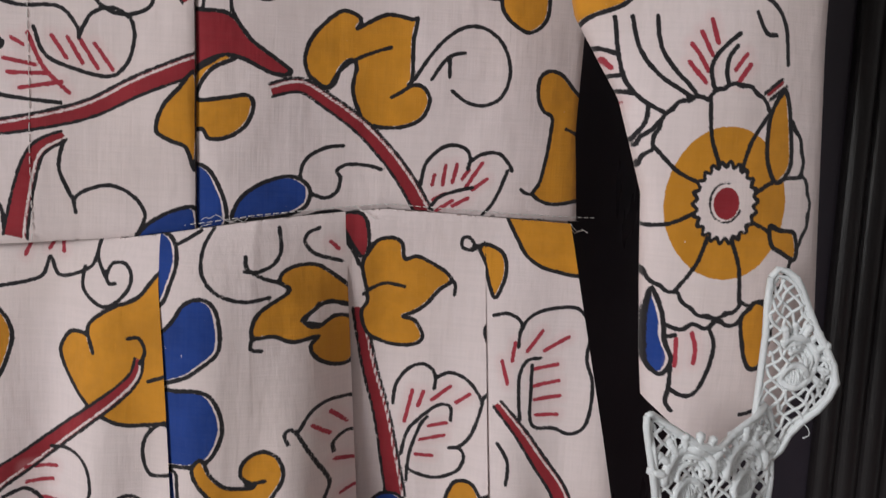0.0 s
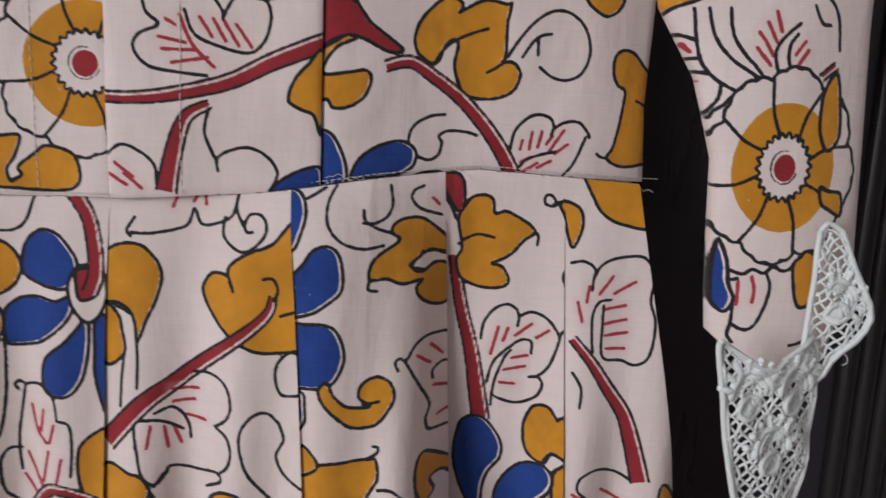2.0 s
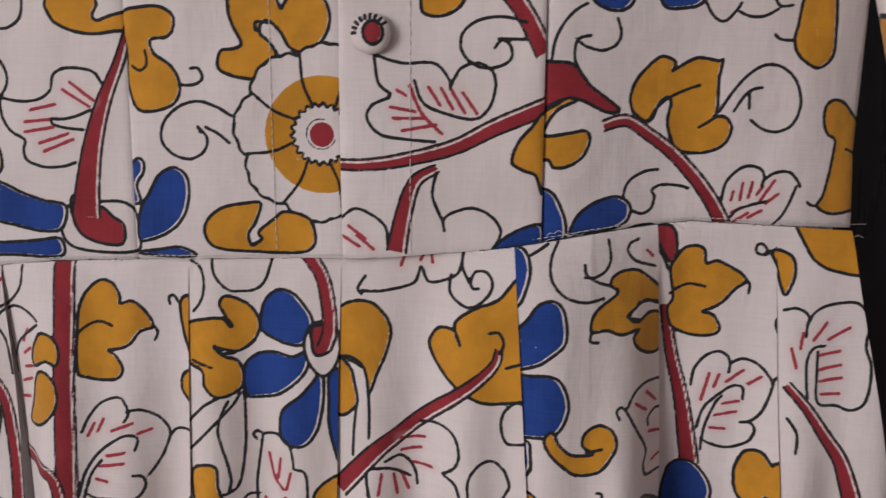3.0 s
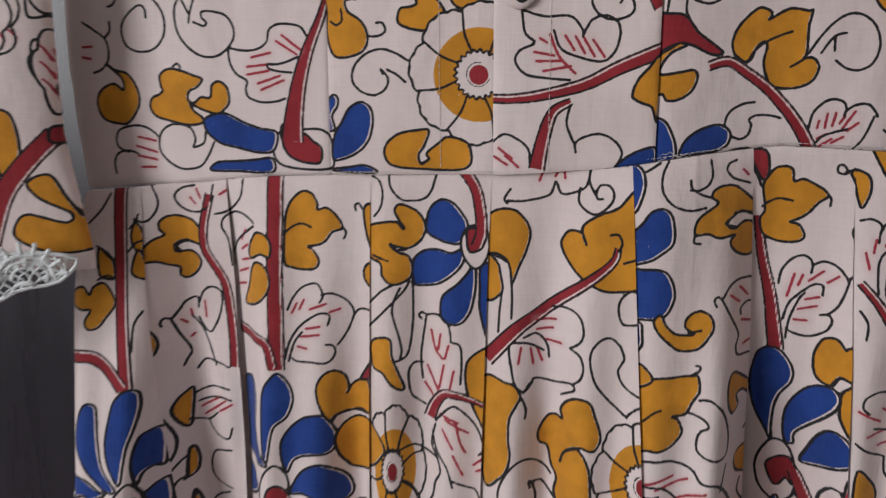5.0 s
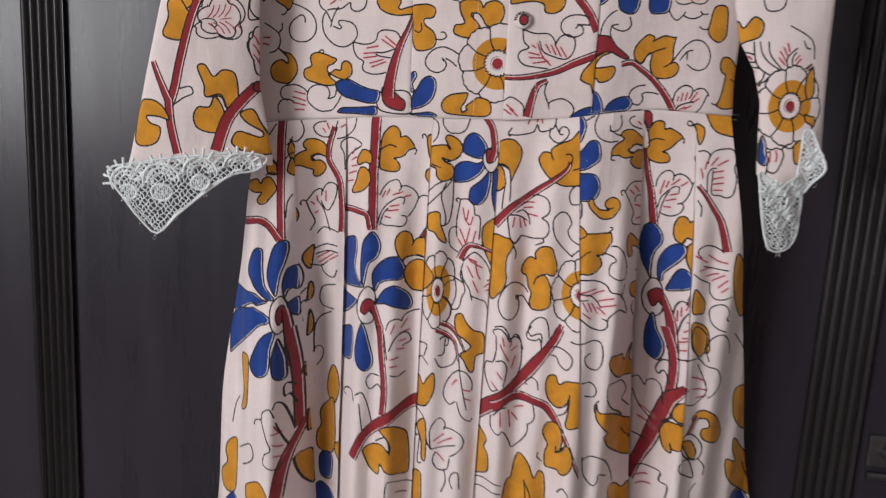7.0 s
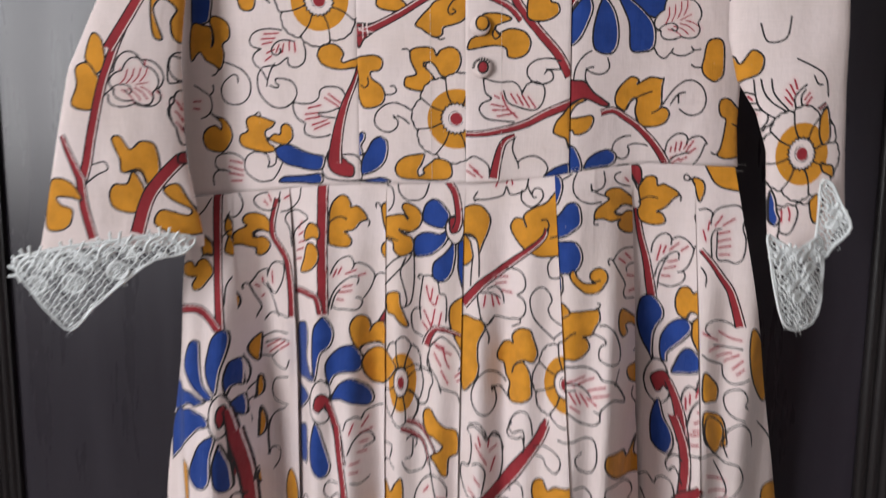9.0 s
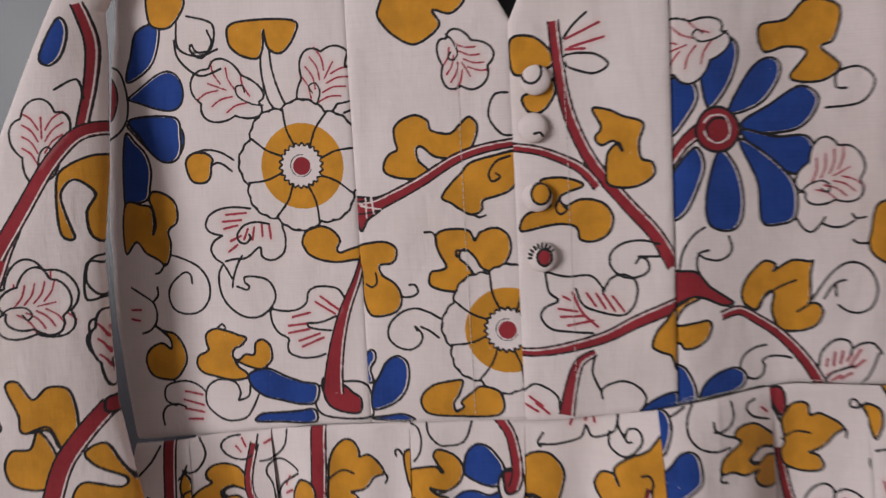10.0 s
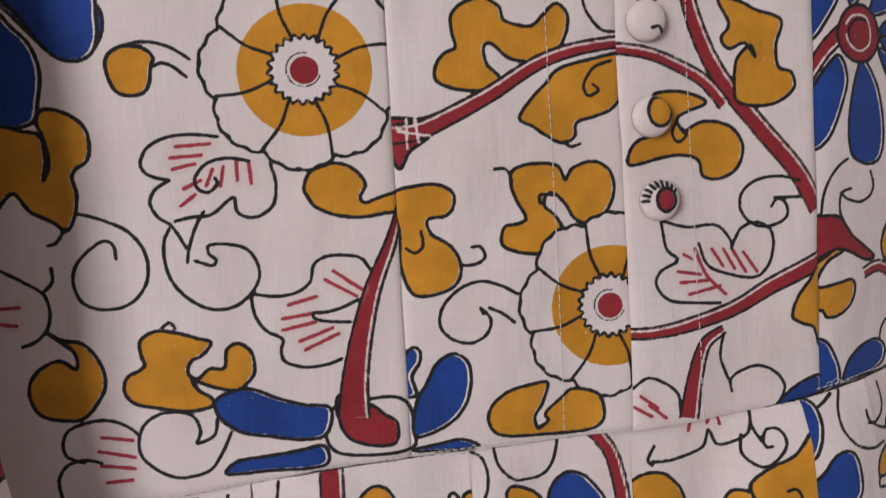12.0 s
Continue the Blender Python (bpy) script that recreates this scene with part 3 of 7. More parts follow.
blob((side_left,), "yellow", (-110, 1297), (-108, 1302), (-104, 1304), (-100, 1305), (-95, 1304), (-91, 1301), (-89, 1297), (-91, 1293), (-89, 1291), (-83, 1293), (-76, 1294), (-77, 1288), (-83, 1287), (-91, 1286), (-99, 1287), (-106, 1290), (-109, 1294))
dark_line((side_left,), (-155.2, 1285.2), (-157.3, 1280.6), (-157.3, 1274.0), (-155.3, 1267.2), (-150.2, 1261.2), (-143.9, 1257.5), (-136.5, 1257.3), (-130.7, 1260.8), (-126.9, 1266.3), (-127.2, 1272.2), (-130.7, 1277.2), (-137.1, 1279.1), (-142.7, 1278.9), (-142.8, 1276.0), (-140.7, 1274.0), (-142.1, 1272.1), (-147.6, 1274.0))
dark_line((side_left,), (-143.9, 1290.4), (-146.9, 1284.8), (-149.2, 1278.3), (-150.0, 1273.6))
dark_line((side_left,), (-129.7, 1261.7), (-123.1, 1260.3), (-115.4, 1260.8), (-109.8, 1264.3), (-108.2, 1270.1), (-104.1, 1272.9), (-97.3, 1273.1), (-91.5, 1271.6), (-87.9, 1266.0))
dark_line((side_left,), (-129.7, 1261.7), (-129.1, 1254.9), (-125.6, 1248.9), (-120.1, 1245.6), (-120.7, 1241.7), (-119.6, 1237.6), (-113.0, 1235.1), (-105.2, 1235.5), (-100.2, 1237.1))
dark_line((side_left,), (-96.6, 1249.8), (-102.4, 1250.2), (-108.2, 1251.5), (-109.1, 1253.6), (-105.2, 1253.7), (-99.3, 1254.9), (-93.3, 1257.5))
rosy_line((side_left,), (-117.5, 1257.0), (-107.8, 1259.3))
rosy_line((side_left,), (-101.5, 1267.8), (-92.1, 1260.9))
rosy_line((side_left,), (-104.6, 1265.0), (-93.8, 1258.5))
rosy_line((side_left,), (-119.7, 1252.4), (-109.1, 1253.6))
rosy_line((side_left,), (-119.9, 1248.5), (-108.3, 1250.6))
rosy_line((side_left,), (-114.4, 1244.2), (-102.6, 1248.2))
rosy_line((side_left,), (-112.6, 1241.1), (-100.7, 1246.1))
blob((side_left, front_left,), None, (-106, 1217), (-102, 1221), (-92, 1222), (-82, 1222), (-77, 1218), (-76, 1210), (-77, 1203), (-91, 1202), (-103, 1204), (-107, 1210))
blob((side_left,), "red", (-102, 1224), (-91, 1220), (-86, 1216), (-82, 1213), (-82, 1207), (-85, 1205), (-93, 1206), (-99, 1209), (-102, 1215))
stem((side_left,), 2.0, 11.0, (-77, 1290), (-81, 1277), (-88, 1261), (-93, 1244), (-96, 1228), (-97, 1216))
blob((side_left,), "blue", (-144, 1225), (-140, 1228), (-132, 1229), (-123, 1225), (-114, 1222), (-105, 1220), (-107, 1211), (-116, 1210), (-126, 1212), (-135, 1214), (-142, 1219))
blob((side_left,), "blue", (-141, 1200), (-138, 1204), (-130, 1205), (-118, 1206), (-108, 1207), (-108, 1200), (-126, 1200))
blob((side_left,), "yellow", (-167, 1248), (-162, 1251), (-155, 1250), (-149, 1248), (-144, 1246), (-147, 1242), (-151, 1240), (-152, 1236), (-149, 1234), (-145, 1237), (-140, 1237), (-139, 1243), (-135, 1245), (-131, 1242), (-130, 1237), (-131, 1233), (-136, 1229), (-142, 1230), (-147, 1232), (-151, 1234), (-149, 1230), (-145, 1227), (-145, 1224), (-153, 1223), (-163, 1225), (-170, 1227), (-173, 1231), (-172, 1236), (-168, 1238), (-166, 1240), (-167, 1243))
dark_line((side_left,), (-155.4, 1251.5), (-157.1, 1253.6), (-159.6, 1252.2))
dark_line((side_left,), (-139.0, 1214.6), (-142.2, 1207.9), (-146.3, 1202.4), (-152.1, 1200.4), (-158.6, 1200.6), (-164.9, 1204.1), (-169.3, 1209.2), (-169.4, 1215.1), (-167.0, 1219.9), (-161.8, 1222.9), (-155.3, 1222.9), (-150.8, 1220.5), (-149.3, 1215.4), (-150.5, 1211.6), (-144.7, 1214.0), (-143.4, 1219.9))
dark_line((side_left,), (-169.7, 1216.1), (-173.2, 1219.3), (-179.4, 1221.8), (-186.7, 1221.4), (-192.3, 1219.0), (-194.1, 1214.3), (-192.9, 1210.3), (-187.7, 1207.9))
dark_line((side_left,), (-182.3, 1207.3), (-187.6, 1208.8), (-193.2, 1207.4), (-196.3, 1202.7), (-195.9, 1196.7))
rosy_line((side_left,), (-181.7, 1216.1), (-171.7, 1214.3))
rosy_line((side_left,), (-182.9, 1211.3), (-171.2, 1208.4))
rosy_line((side_left,), (-182.4, 1206.3), (-171.5, 1204.5))
rosy_line((side_left,), (-181.0, 1200.3), (-172.7, 1200.6))
blob((side_left,), "yellow", (-197, 1253), (-192, 1250), (-185, 1248), (-180, 1241), (-179, 1234), (-182, 1228), (-187, 1223), (-194, 1223), (-200, 1225), (-203, 1230), (-203, 1236), (-199, 1241), (-193, 1243), (-188, 1240), (-188, 1245), (-192, 1249))
dark_line((side_left,), (-184.5, 1291.7), (-176.6, 1289.1), (-168.7, 1285.0), (-163.7, 1278.1), (-163.0, 1269.6), (-166.5, 1263.1), (-172.2, 1259.7), (-179.5, 1259.6), (-184.7, 1262.3), (-186.9, 1268.1), (-186.2, 1273.7), (-182.7, 1278.2), (-177.0, 1282.0), (-173.5, 1280.6), (-172.9, 1276.2))
dark_line((side_left,), (-188.4, 1286.9), (-191.4, 1282.4), (-194.1, 1281.6))
dark_line((side_left,), (-193.6, 1274.1), (-193.5, 1269.5), (-196.8, 1265.9))
dark_line((side_left,), (-209.8, 1274.0), (-202.6, 1270.0), (-196.8, 1265.9), (-195.0, 1260.1), (-196.0, 1254.5), (-199.8, 1250.1), (-204.4, 1248.5))
rosy_line((side_left,), (-210.9, 1261.3), (-204.3, 1261.7))
rosy_line((side_left,), (-211.4, 1256.2), (-205.7, 1255.5))
blob((front_left,), "yellow", (-57, 1348), (-57, 1354), (-53, 1358), (-46, 1360), (-40, 1357), (-38, 1352), (-29, 1350), (-24, 1354), (-19, 1358), (-15, 1354), (-16, 1347), (-20, 1341), (-29, 1338), (-37, 1339), (-43, 1344), (-46, 1343), (-45, 1337), (-41, 1333), (-41, 1329), (-48, 1328), (-57, 1329), (-63, 1332), (-63, 1337), (-60, 1341), (-56, 1343))
blob((front_left,), "yellow", (-34, 1318), (-30, 1324), (-24, 1330), (-19, 1335), (-8, 1338), (7, 1340), (7, 1329), (1, 1321), (-6, 1318), (-13, 1316), (-14, 1311), (-19, 1309), (-25, 1312), (-29, 1315))
dark_line((front_left,), (1.0, 1337.7), (-5.7, 1335.4), (-9.8, 1329.4), (-8.2, 1325.4), (-4.2, 1327.3), (-6.3, 1329.4))
dark_line((front_left,), (-17.5, 1308.6), (-15.4, 1307.5), (-12.1, 1308.4))
blob((front_left,), "red", (-81, 1319), (-69, 1319), (-60, 1321), (-66, 1313), (-73, 1308), (-77, 1302), (-80, 1309))
stem((front_left,), 6.6, 3.9, (-80, 1314), (-70, 1315), (-58, 1320), (-44, 1327), (-27, 1337), (-12, 1342), (8, 1345))
clean((front_left,), ((-74, 1319), (-74, 1309)), 0.9)
clean((front_left,), ((-71, 1319), (-70, 1311)), 0.9)
clean((front_left,), ((-77, 1315), (-66, 1313)), 0.9)
blob((front_left,), "yellow", (-37, 1300), (-30, 1302), (-21, 1301), (-18, 1296), (-15, 1300), (-7, 1302), (-1, 1298), (0, 1290), (-4, 1283), (-10, 1280), (-15, 1282), (-18, 1287), (-22, 1291), (-25, 1291), (-26, 1287), (-22, 1283), (-19, 1277), (-21, 1272), (-27, 1270), (-36, 1271), (-42, 1274), (-41, 1280), (-36, 1281), (-33, 1283), (-36, 1289), (-38, 1295))
dark_line((front_left,), (-37.6, 1296.4), (-39.5, 1300.4), (-43.6, 1300.6))
dark_line((front_left,), (-27.6, 1287.9), (-27.5, 1290.9), (-22.3, 1290.7))
blob((front_left,), "yellow", (-80, 1293), (-71, 1296), (-64, 1296), (-59, 1293), (-59, 1288), (-62, 1285), (-68, 1284), (-67, 1279), (-60, 1274), (-57, 1267), (-59, 1261), (-65, 1258), (-74, 1258), (-78, 1268), (-78, 1280))
dark_line((front_left,), (-56.5, 1267.4), (-52.0, 1267.5), (-48.3, 1269.9), (-49.8, 1273.6), (-52.8, 1273.7))
dark_line((front_left,), (-70.5, 1280.0), (-70.1, 1275.0), (-72.8, 1272.6), (-76.0, 1274.3))
dark_line((front_left,), (-37.3, 1256.2), (-43.3, 1259.6), (-50.3, 1261.4), (-57.5, 1259.4), (-63.7, 1253.7), (-65.3, 1246.7), (-61.1, 1241.3), (-54.1, 1239.5), (-48.5, 1242.6), (-47.1, 1247.6), (-50.6, 1251.9), (-49.7, 1249.8))
dark_line((front_left,), (-47.6, 1251.8), (-42.6, 1249.4), (-38.5, 1246.0))
flower((front_left,), -3, 1250, 33.4, 0.3, 8, 1.00)
blob((front_left,), "yellow", (-49, 1210), (-48, 1216), (-42, 1221), (-33, 1223), (-27, 1223), (-29, 1216), (-32, 1211), (-31, 1207), (-27, 1209), (-28, 1212), (-22, 1217), (-18, 1220), (-11, 1219), (-7, 1216), (-6, 1208), (-12, 1204), (-29, 1204), (-44, 1205))
dark_line((front_left,), (-32.2, 1210.3), (-30.8, 1206.4), (-27.3, 1208.7))
blob((front_left,), "blue", (-84, 1223), (-81, 1232), (-76, 1239), (-73, 1238), (-73, 1234), (-76, 1229), (-75, 1222))
blob((front_left,), "blue", (-75, 1219), (-71, 1226), (-67, 1233), (-61, 1236), (-56, 1233), (-55, 1226), (-57, 1218), (-62, 1212), (-70, 1208), (-76, 1208))
blob((front_left,), "blue", (-77, 1202), (-67, 1204), (-59, 1205), (-53, 1202), (-63, 1201))
stem((front_right,), 3.1, 7.4, (41, 1238), (33, 1233), (29, 1222), (26, 1206))
stem((front_right,), 3.9, 4.7, (2, 1342), (14, 1340), (25, 1336), (36, 1330), (44, 1321))
stem((front_right,), 3.5, 6.6, (-2, 1239), (14, 1239), (28, 1241), (47, 1246), (63, 1254), (82, 1262))
blob((front_right,), "yellow", (42, 1359), (50, 1358), (56, 1355), (66, 1351), (64, 1342), (65, 1334), (70, 1332), (71, 1326), (64, 1321), (56, 1320), (49, 1322), (48, 1328), (49, 1337), (54, 1342), (56, 1338), (52, 1343), (46, 1341), (43, 1345), (46, 1350))
blob((front_right,), "yellow", (16, 1325), (27, 1326), (36, 1323), (36, 1321), (30, 1319), (25, 1316), (28, 1311), (29, 1312), (36, 1315), (46, 1313), (51, 1306), (49, 1298), (42, 1294), (35, 1295), (33, 1301), (26, 1303), (17, 1302), (6, 1300), (6, 1305), (10, 1309), (20, 1312), (19, 1319))
dark_line((front_right,), (25.5, 1316.5), (23.1, 1311.4), (25.2, 1307.8), (28.7, 1310.2), (27.2, 1312.7))
dark_line((front_right,), (17.0, 1279.7), (18.7, 1269.3), (23.2, 1264.8), (16.3, 1261.1), (14.6, 1256.0), (19.4, 1250.4), (28.6, 1248.7), (40.0, 1247.9))
dark_line((front_right,), (17.0, 1279.7), (27.1, 1276.7), (38.9, 1276.9), (44.4, 1271.9), (45.4, 1267.7))
dark_line((front_right,), (45.4, 1268.1), (49.0, 1274.9), (55.8, 1277.1), (61.5, 1273.2), (61.8, 1265.7), (59.0, 1259.4), (53.3, 1256.5), (40.5, 1259.5), (34.8, 1263.0), (32.0, 1270.5))
rosy_line((front_right,), (25.6, 1266.8), (29.0, 1264.9))
rosy_line((front_right,), (37.3, 1268.1), (41.7, 1261.5))
rosy_line((front_right,), (42.0, 1267.9), (46.4, 1260.2))
rosy_line((front_right,), (45.4, 1267.7), (51.0, 1258.8))
rosy_line((front_right,), (50.0, 1266.3), (55.6, 1258.6))
rosy_line((front_right,), (23.2, 1260.6), (32.4, 1259.0))
rosy_line((front_right,), (24.3, 1256.4), (35.7, 1256.6))
rosy_line((front_right,), (27.6, 1251.9), (40.3, 1254.2))
rosy_line((front_right,), (30.3, 1268.6), (34.7, 1258.8), (42.5, 1250.9))
dark_line((front_right,), (73.1, 1291.8), (65.4, 1293.8), (56.4, 1292.9), (50.0, 1288.5), (49.1, 1282.3), (53.5, 1276.8), (60.4, 1275.4), (67.2, 1278.2), (67.3, 1283.5), (64.0, 1285.4), (61.6, 1282.7))
dark_line((front_right,), (62.9, 1285.9), (72.8, 1285.8))
dark_line((front_right,), (4.2, 1218.0), (9.7, 1222.2), (16.2, 1220.2), (21.7, 1215.5), (22.6, 1209.1))
rosy_line((front_right,), (7.4, 1215.6), (13.9, 1210.8))
rosy_line((front_right,), (5.2, 1211.5), (11.7, 1207.7))
rosy_line((front_right,), (10.7, 1212.1), (17.1, 1206.7))
dark_line((front_right,), (40.7, 1236.2), (39.4, 1227.7), (43.0, 1218.7))
dark_line((front_right,), (44.1, 1214.3), (43.7, 1218.6), (47.7, 1221.5), (54.6, 1223.2), (61.5, 1220.5), (65.5, 1214.7), (63.4, 1208.4))
blob((front_right,), "yellow", (69, 1241), (71, 1248), (76, 1254), (81, 1258), (81, 1230), (78, 1236), (73, 1238))
blob((front_right,), "blue", (63, 1207), (67, 1212), (74, 1216), (81, 1217), (81, 1207), (74, 1207))
stem((SKIRT[0],), 7.4, 6.1, (-190, 1195), (-190, 1169), (-188, 1132), (-185, 1095), (-184, 1084))
stem((SKIRT[0],), 6.1, 6.1, (-234, 1094), (-209, 1102), (-197, 1098), (-186, 1086))
blob((SKIRT[0],), "yellow", (-218, 1134), (-210, 1138), (-206, 1134), (-204, 1138), (-199, 1140), (-194, 1135), (-192, 1129), (-197, 1122), (-201, 1117), (-206, 1116), (-208, 1120), (-205, 1126), (-210, 1126), (-218, 1128))
blob((SKIRT[0],), "yellow", (-202, 1158), (-198, 1155), (-194, 1151), (-193, 1143), (-200, 1143), (-202, 1149))
dark_line((SKIRT[0],), (-202.9, 1159.2), (-197.7, 1156.0), (-193.2, 1152.2))
dark_line((SKIRT[0],), (-202.0, 1141.7), (-197.2, 1143.9), (-192.7, 1142.8))
blob((SKIRT[0],), "yellow", (-182, 1172), (-178, 1167), (-178, 1157), (-182, 1159), (-184, 1165))
blob((SKIRT[0],), "yellow", (-183, 1149), (-180, 1158), (-176, 1150), (-176, 1143), (-182, 1145))
dark_line((SKIRT[0],), (-185.0, 1168.8), (-182.3, 1172.3), (-180.4, 1176.4))
dark_line((SKIRT[0],), (-185.2, 1157.1), (-181.3, 1161.6), (-177.0, 1163.0))
dark_line((SKIRT[0],), (-207.7, 1171.0), (-201.1, 1178.0), (-195.9, 1186.6))
dark_line((SKIRT[0], SKIRT[1],), (-174.9, 1192.5), (-171.3, 1184.1), (-172.5, 1177.4), (-177.2, 1172.4), (-182.7, 1174.0))
dark_line((SKIRT[0],), (-181.8, 1105.4), (-181.1, 1118.8), (-177.5, 1125.9))
blob((SKIRT[1],), "yellow", (-179, 1115), (-175, 1113), (-173, 1107), (-174, 1102), (-176, 1100), (-179, 1102))
blob((SKIRT[1],), "yellow", (-169, 1165), (-171, 1168), (-171, 1172), (-167, 1175), (-161, 1175), (-154, 1172), (-151, 1166), (-152, 1160), (-159, 1162), (-164, 1160), (-162, 1156), (-157, 1156), (-153, 1153), (-152, 1149), (-155, 1144), (-160, 1141), (-163, 1143), (-163, 1147), (-168, 1149), (-173, 1151), (-180, 1151), (-180, 1156), (-175, 1162))
dark_line((SKIRT[1],), (-165.0, 1159.6), (-164.5, 1156.1), (-162.0, 1155.3))
dark_line((SKIRT[1],), (-164.2, 1158.9), (-158.9, 1161.3), (-151.5, 1159.2))
stem((SKIRT[1],), 4.5, 5.1, (-144, 1187), (-149, 1169), (-149, 1157), (-144, 1148), (-139, 1138), (-137, 1123), (-136, 1109), (-136, 1091))
dark_line((SKIRT[1],), (-152.0, 1191.5), (-159.1, 1190.1), (-163.2, 1185.9), (-161.2, 1180.8), (-156.3, 1177.8), (-150.9, 1177.4), (-146.0, 1179.8))
rosy_line((SKIRT[1],), (-155.2, 1185.1), (-152.5, 1181.8))
rosy_line((SKIRT[1],), (-151.3, 1189.8), (-149.4, 1184.8))
rosy_line((SKIRT[1],), (-138.3, 1187.2), (-131.9, 1191.0))
dark_line((SKIRT[1],), (-141.7, 1192.1), (-143.6, 1183.4))
dark_line((SKIRT[1], SKIRT[2],), (-124.3, 1195.6), (-126.4, 1186.3), (-134.4, 1178.8), (-141.8, 1176.6))
dark_line((SKIRT[1],), (-171.5, 1115.5), (-171.9, 1117.8), (-170.3, 1119.8), (-168.0, 1118.5))
dark_line((SKIRT[1],), (-168.0, 1118.5), (-164.8, 1123.2), (-162.0, 1127.5), (-157.2, 1129.9), (-155.6, 1128.5), (-155.9, 1123.7))
dark_line((SKIRT[1],), (-154.9, 1127.4), (-152.3, 1133.1), (-147.6, 1136.1), (-142.2, 1134.0), (-141.7, 1126.8), (-144.6, 1117.4), (-148.8, 1110.3))
dark_line((SKIRT[1],), (-168.0, 1118.5), (-165.3, 1109.6), (-161.4, 1099.3), (-163.4, 1094.1), (-164.8, 1090.7))
dark_line((SKIRT[1],), (-159.5, 1118.8), (-154.7, 1112.5), (-151.1, 1103.7), (-147.2, 1091.3))
dark_line((SKIRT[1],), (-156.2, 1118.1), (-152.0, 1111.0), (-148.8, 1110.3))
rosy_line((SKIRT[1],), (-164.5, 1117.6), (-162.0, 1115.3))
rosy_line((SKIRT[1],), (-159.9, 1122.9), (-159.5, 1118.8))
rosy_line((SKIRT[1],), (-151.9, 1127.7), (-151.6, 1118.5))
rosy_line((SKIRT[1],), (-161.1, 1106.9), (-159.1, 1108.6))
dark_line((SKIRT[1],), (-159.6, 1087.6), (-153.7, 1093.8), (-145.2, 1092.7), (-139.4, 1090.3))
dark_line((SKIRT[1],), (-174.9, 1066.7), (-172.0, 1061.0), (-169.2, 1051.6), (-169.1, 1044.0), (-170.8, 1038.2), (-172.5, 1037.2))
blob((SKIRT[1],), "yellow", (-162, 1076), (-165, 1075), (-168, 1072), (-170, 1067), (-169, 1061), (-166, 1055), (-164, 1055), (-163, 1063))
dark_line((SKIRT[1],), (-162.2, 1072.6), (-149.9, 1078.3), (-139.7, 1077.2))
dark_line((SKIRT[1],), (-160.5, 1067.5), (-147.9, 1072.2), (-139.2, 1070.7))
rosy_line((SKIRT[1],), (-159.1, 1064.2), (-145.8, 1072.6))
rosy_line((SKIRT[1],), (-157.6, 1059.5), (-142.6, 1070.4))
rosy_line((SKIRT[1],), (-146.9, 1063.6), (-138.9, 1068.5))
dark_line((SKIRT[1],), (-164.5, 1058.0), (-155.8, 1056.5), (-148.3, 1062.5))
dark_line((SKIRT[1],), (-155.8, 1056.5), (-151.6, 1049.6), (-142.8, 1047.0), (-139.7, 1054.1))
blob((SKIRT[1],), "yellow", (-165, 1041), (-163, 1040), (-162, 1033), (-163, 1026), (-166, 1024), (-166, 1032))
blob((SKIRT[1],), "yellow", (-165, 1012), (-164, 1013), (-162, 1002), (-163, 992), (-166, 989), (-166, 996))
dark_line((SKIRT[1],), (-172.9, 1027.5), (-170.5, 1032.3), (-166.9, 1036.5))
dark_line((SKIRT[1],), (-169.8, 1006.6), (-171.3, 1014.4), (-170.2, 1022.5), (-167.9, 1025.0), (-167.1, 1023.0))
dark_line((SKIRT[1],), (-172.0, 1009.6), (-169.0, 1004.8), (-170.1, 1012.8))
dark_line((SKIRT[1],), (-141.1, 1040.1), (-152.8, 1036.9), (-157.0, 1027.6), (-154.6, 1017.3), (-142.3, 1015.5))
dark_line((SKIRT[1],), (-144.8, 1012.6), (-157.5, 1004.0), (-161.6, 990.8), (-161.4, 969.5))
dark_line((SKIRT[1],), (-162.0, 970.1), (-159.5, 974.7), (-153.6, 972.7), (-153.9, 964.1), (-159.0, 955.4))
blob((SKIRT[0],), "blue", (-213, 1058), (-210, 1071), (-206, 1077), (-201, 1076), (-200, 1070), (-199, 1057), (-196, 1044), (-187, 1034), (-194, 1033), (-202, 1039), (-209, 1049))
blob((SKIRT[0],), "blue", (-195, 1057), (-193, 1071), (-190, 1080), (-184, 1085), (-179, 1084), (-178, 1078), (-179, 1070), (-181, 1062), (-183, 1055), (-184, 1047), (-185, 1037), (-188, 1039), (-193, 1047))
blob((SKIRT[0],), "blue", (-171, 1059), (-176, 1061), (-179, 1058), (-181, 1047), (-179, 1035), (-177, 1040), (-174, 1041), (-171, 1040))
blob((SKIRT[0],), "blue", (-178, 1027), (-176, 1029), (-173, 1031), (-170, 1029), (-170, 1014), (-175, 1019))
blob((SKIRT[0],), "blue", (-232, 1036), (-227, 1036), (-208, 1038), (-198, 1032), (-193, 1031), (-202, 1027), (-209, 1028), (-233, 1012))
blob((SKIRT[0],), "blue", (-234, 1008), (-210, 1024), (-200, 1022), (-191, 1018), (-190, 1013), (-199, 1009), (-207, 1001), (-231, 976), (-236, 974))
blob((SKIRT[0],), None, (-181, 1036), (-177, 1028), (-176, 1013), (-178, 1006), (-182, 1003), (-186, 1007), (-189, 1015), (-189, 1027), (-185, 1034))
blob((SKIRT[0],), "red", (-184, 1017), (-182, 1011), (-180, 1013), (-179, 1016), (-176, 1010), (-176, 1015), (-178, 1023), (-180, 1028), (-183, 1026), (-184, 1022))
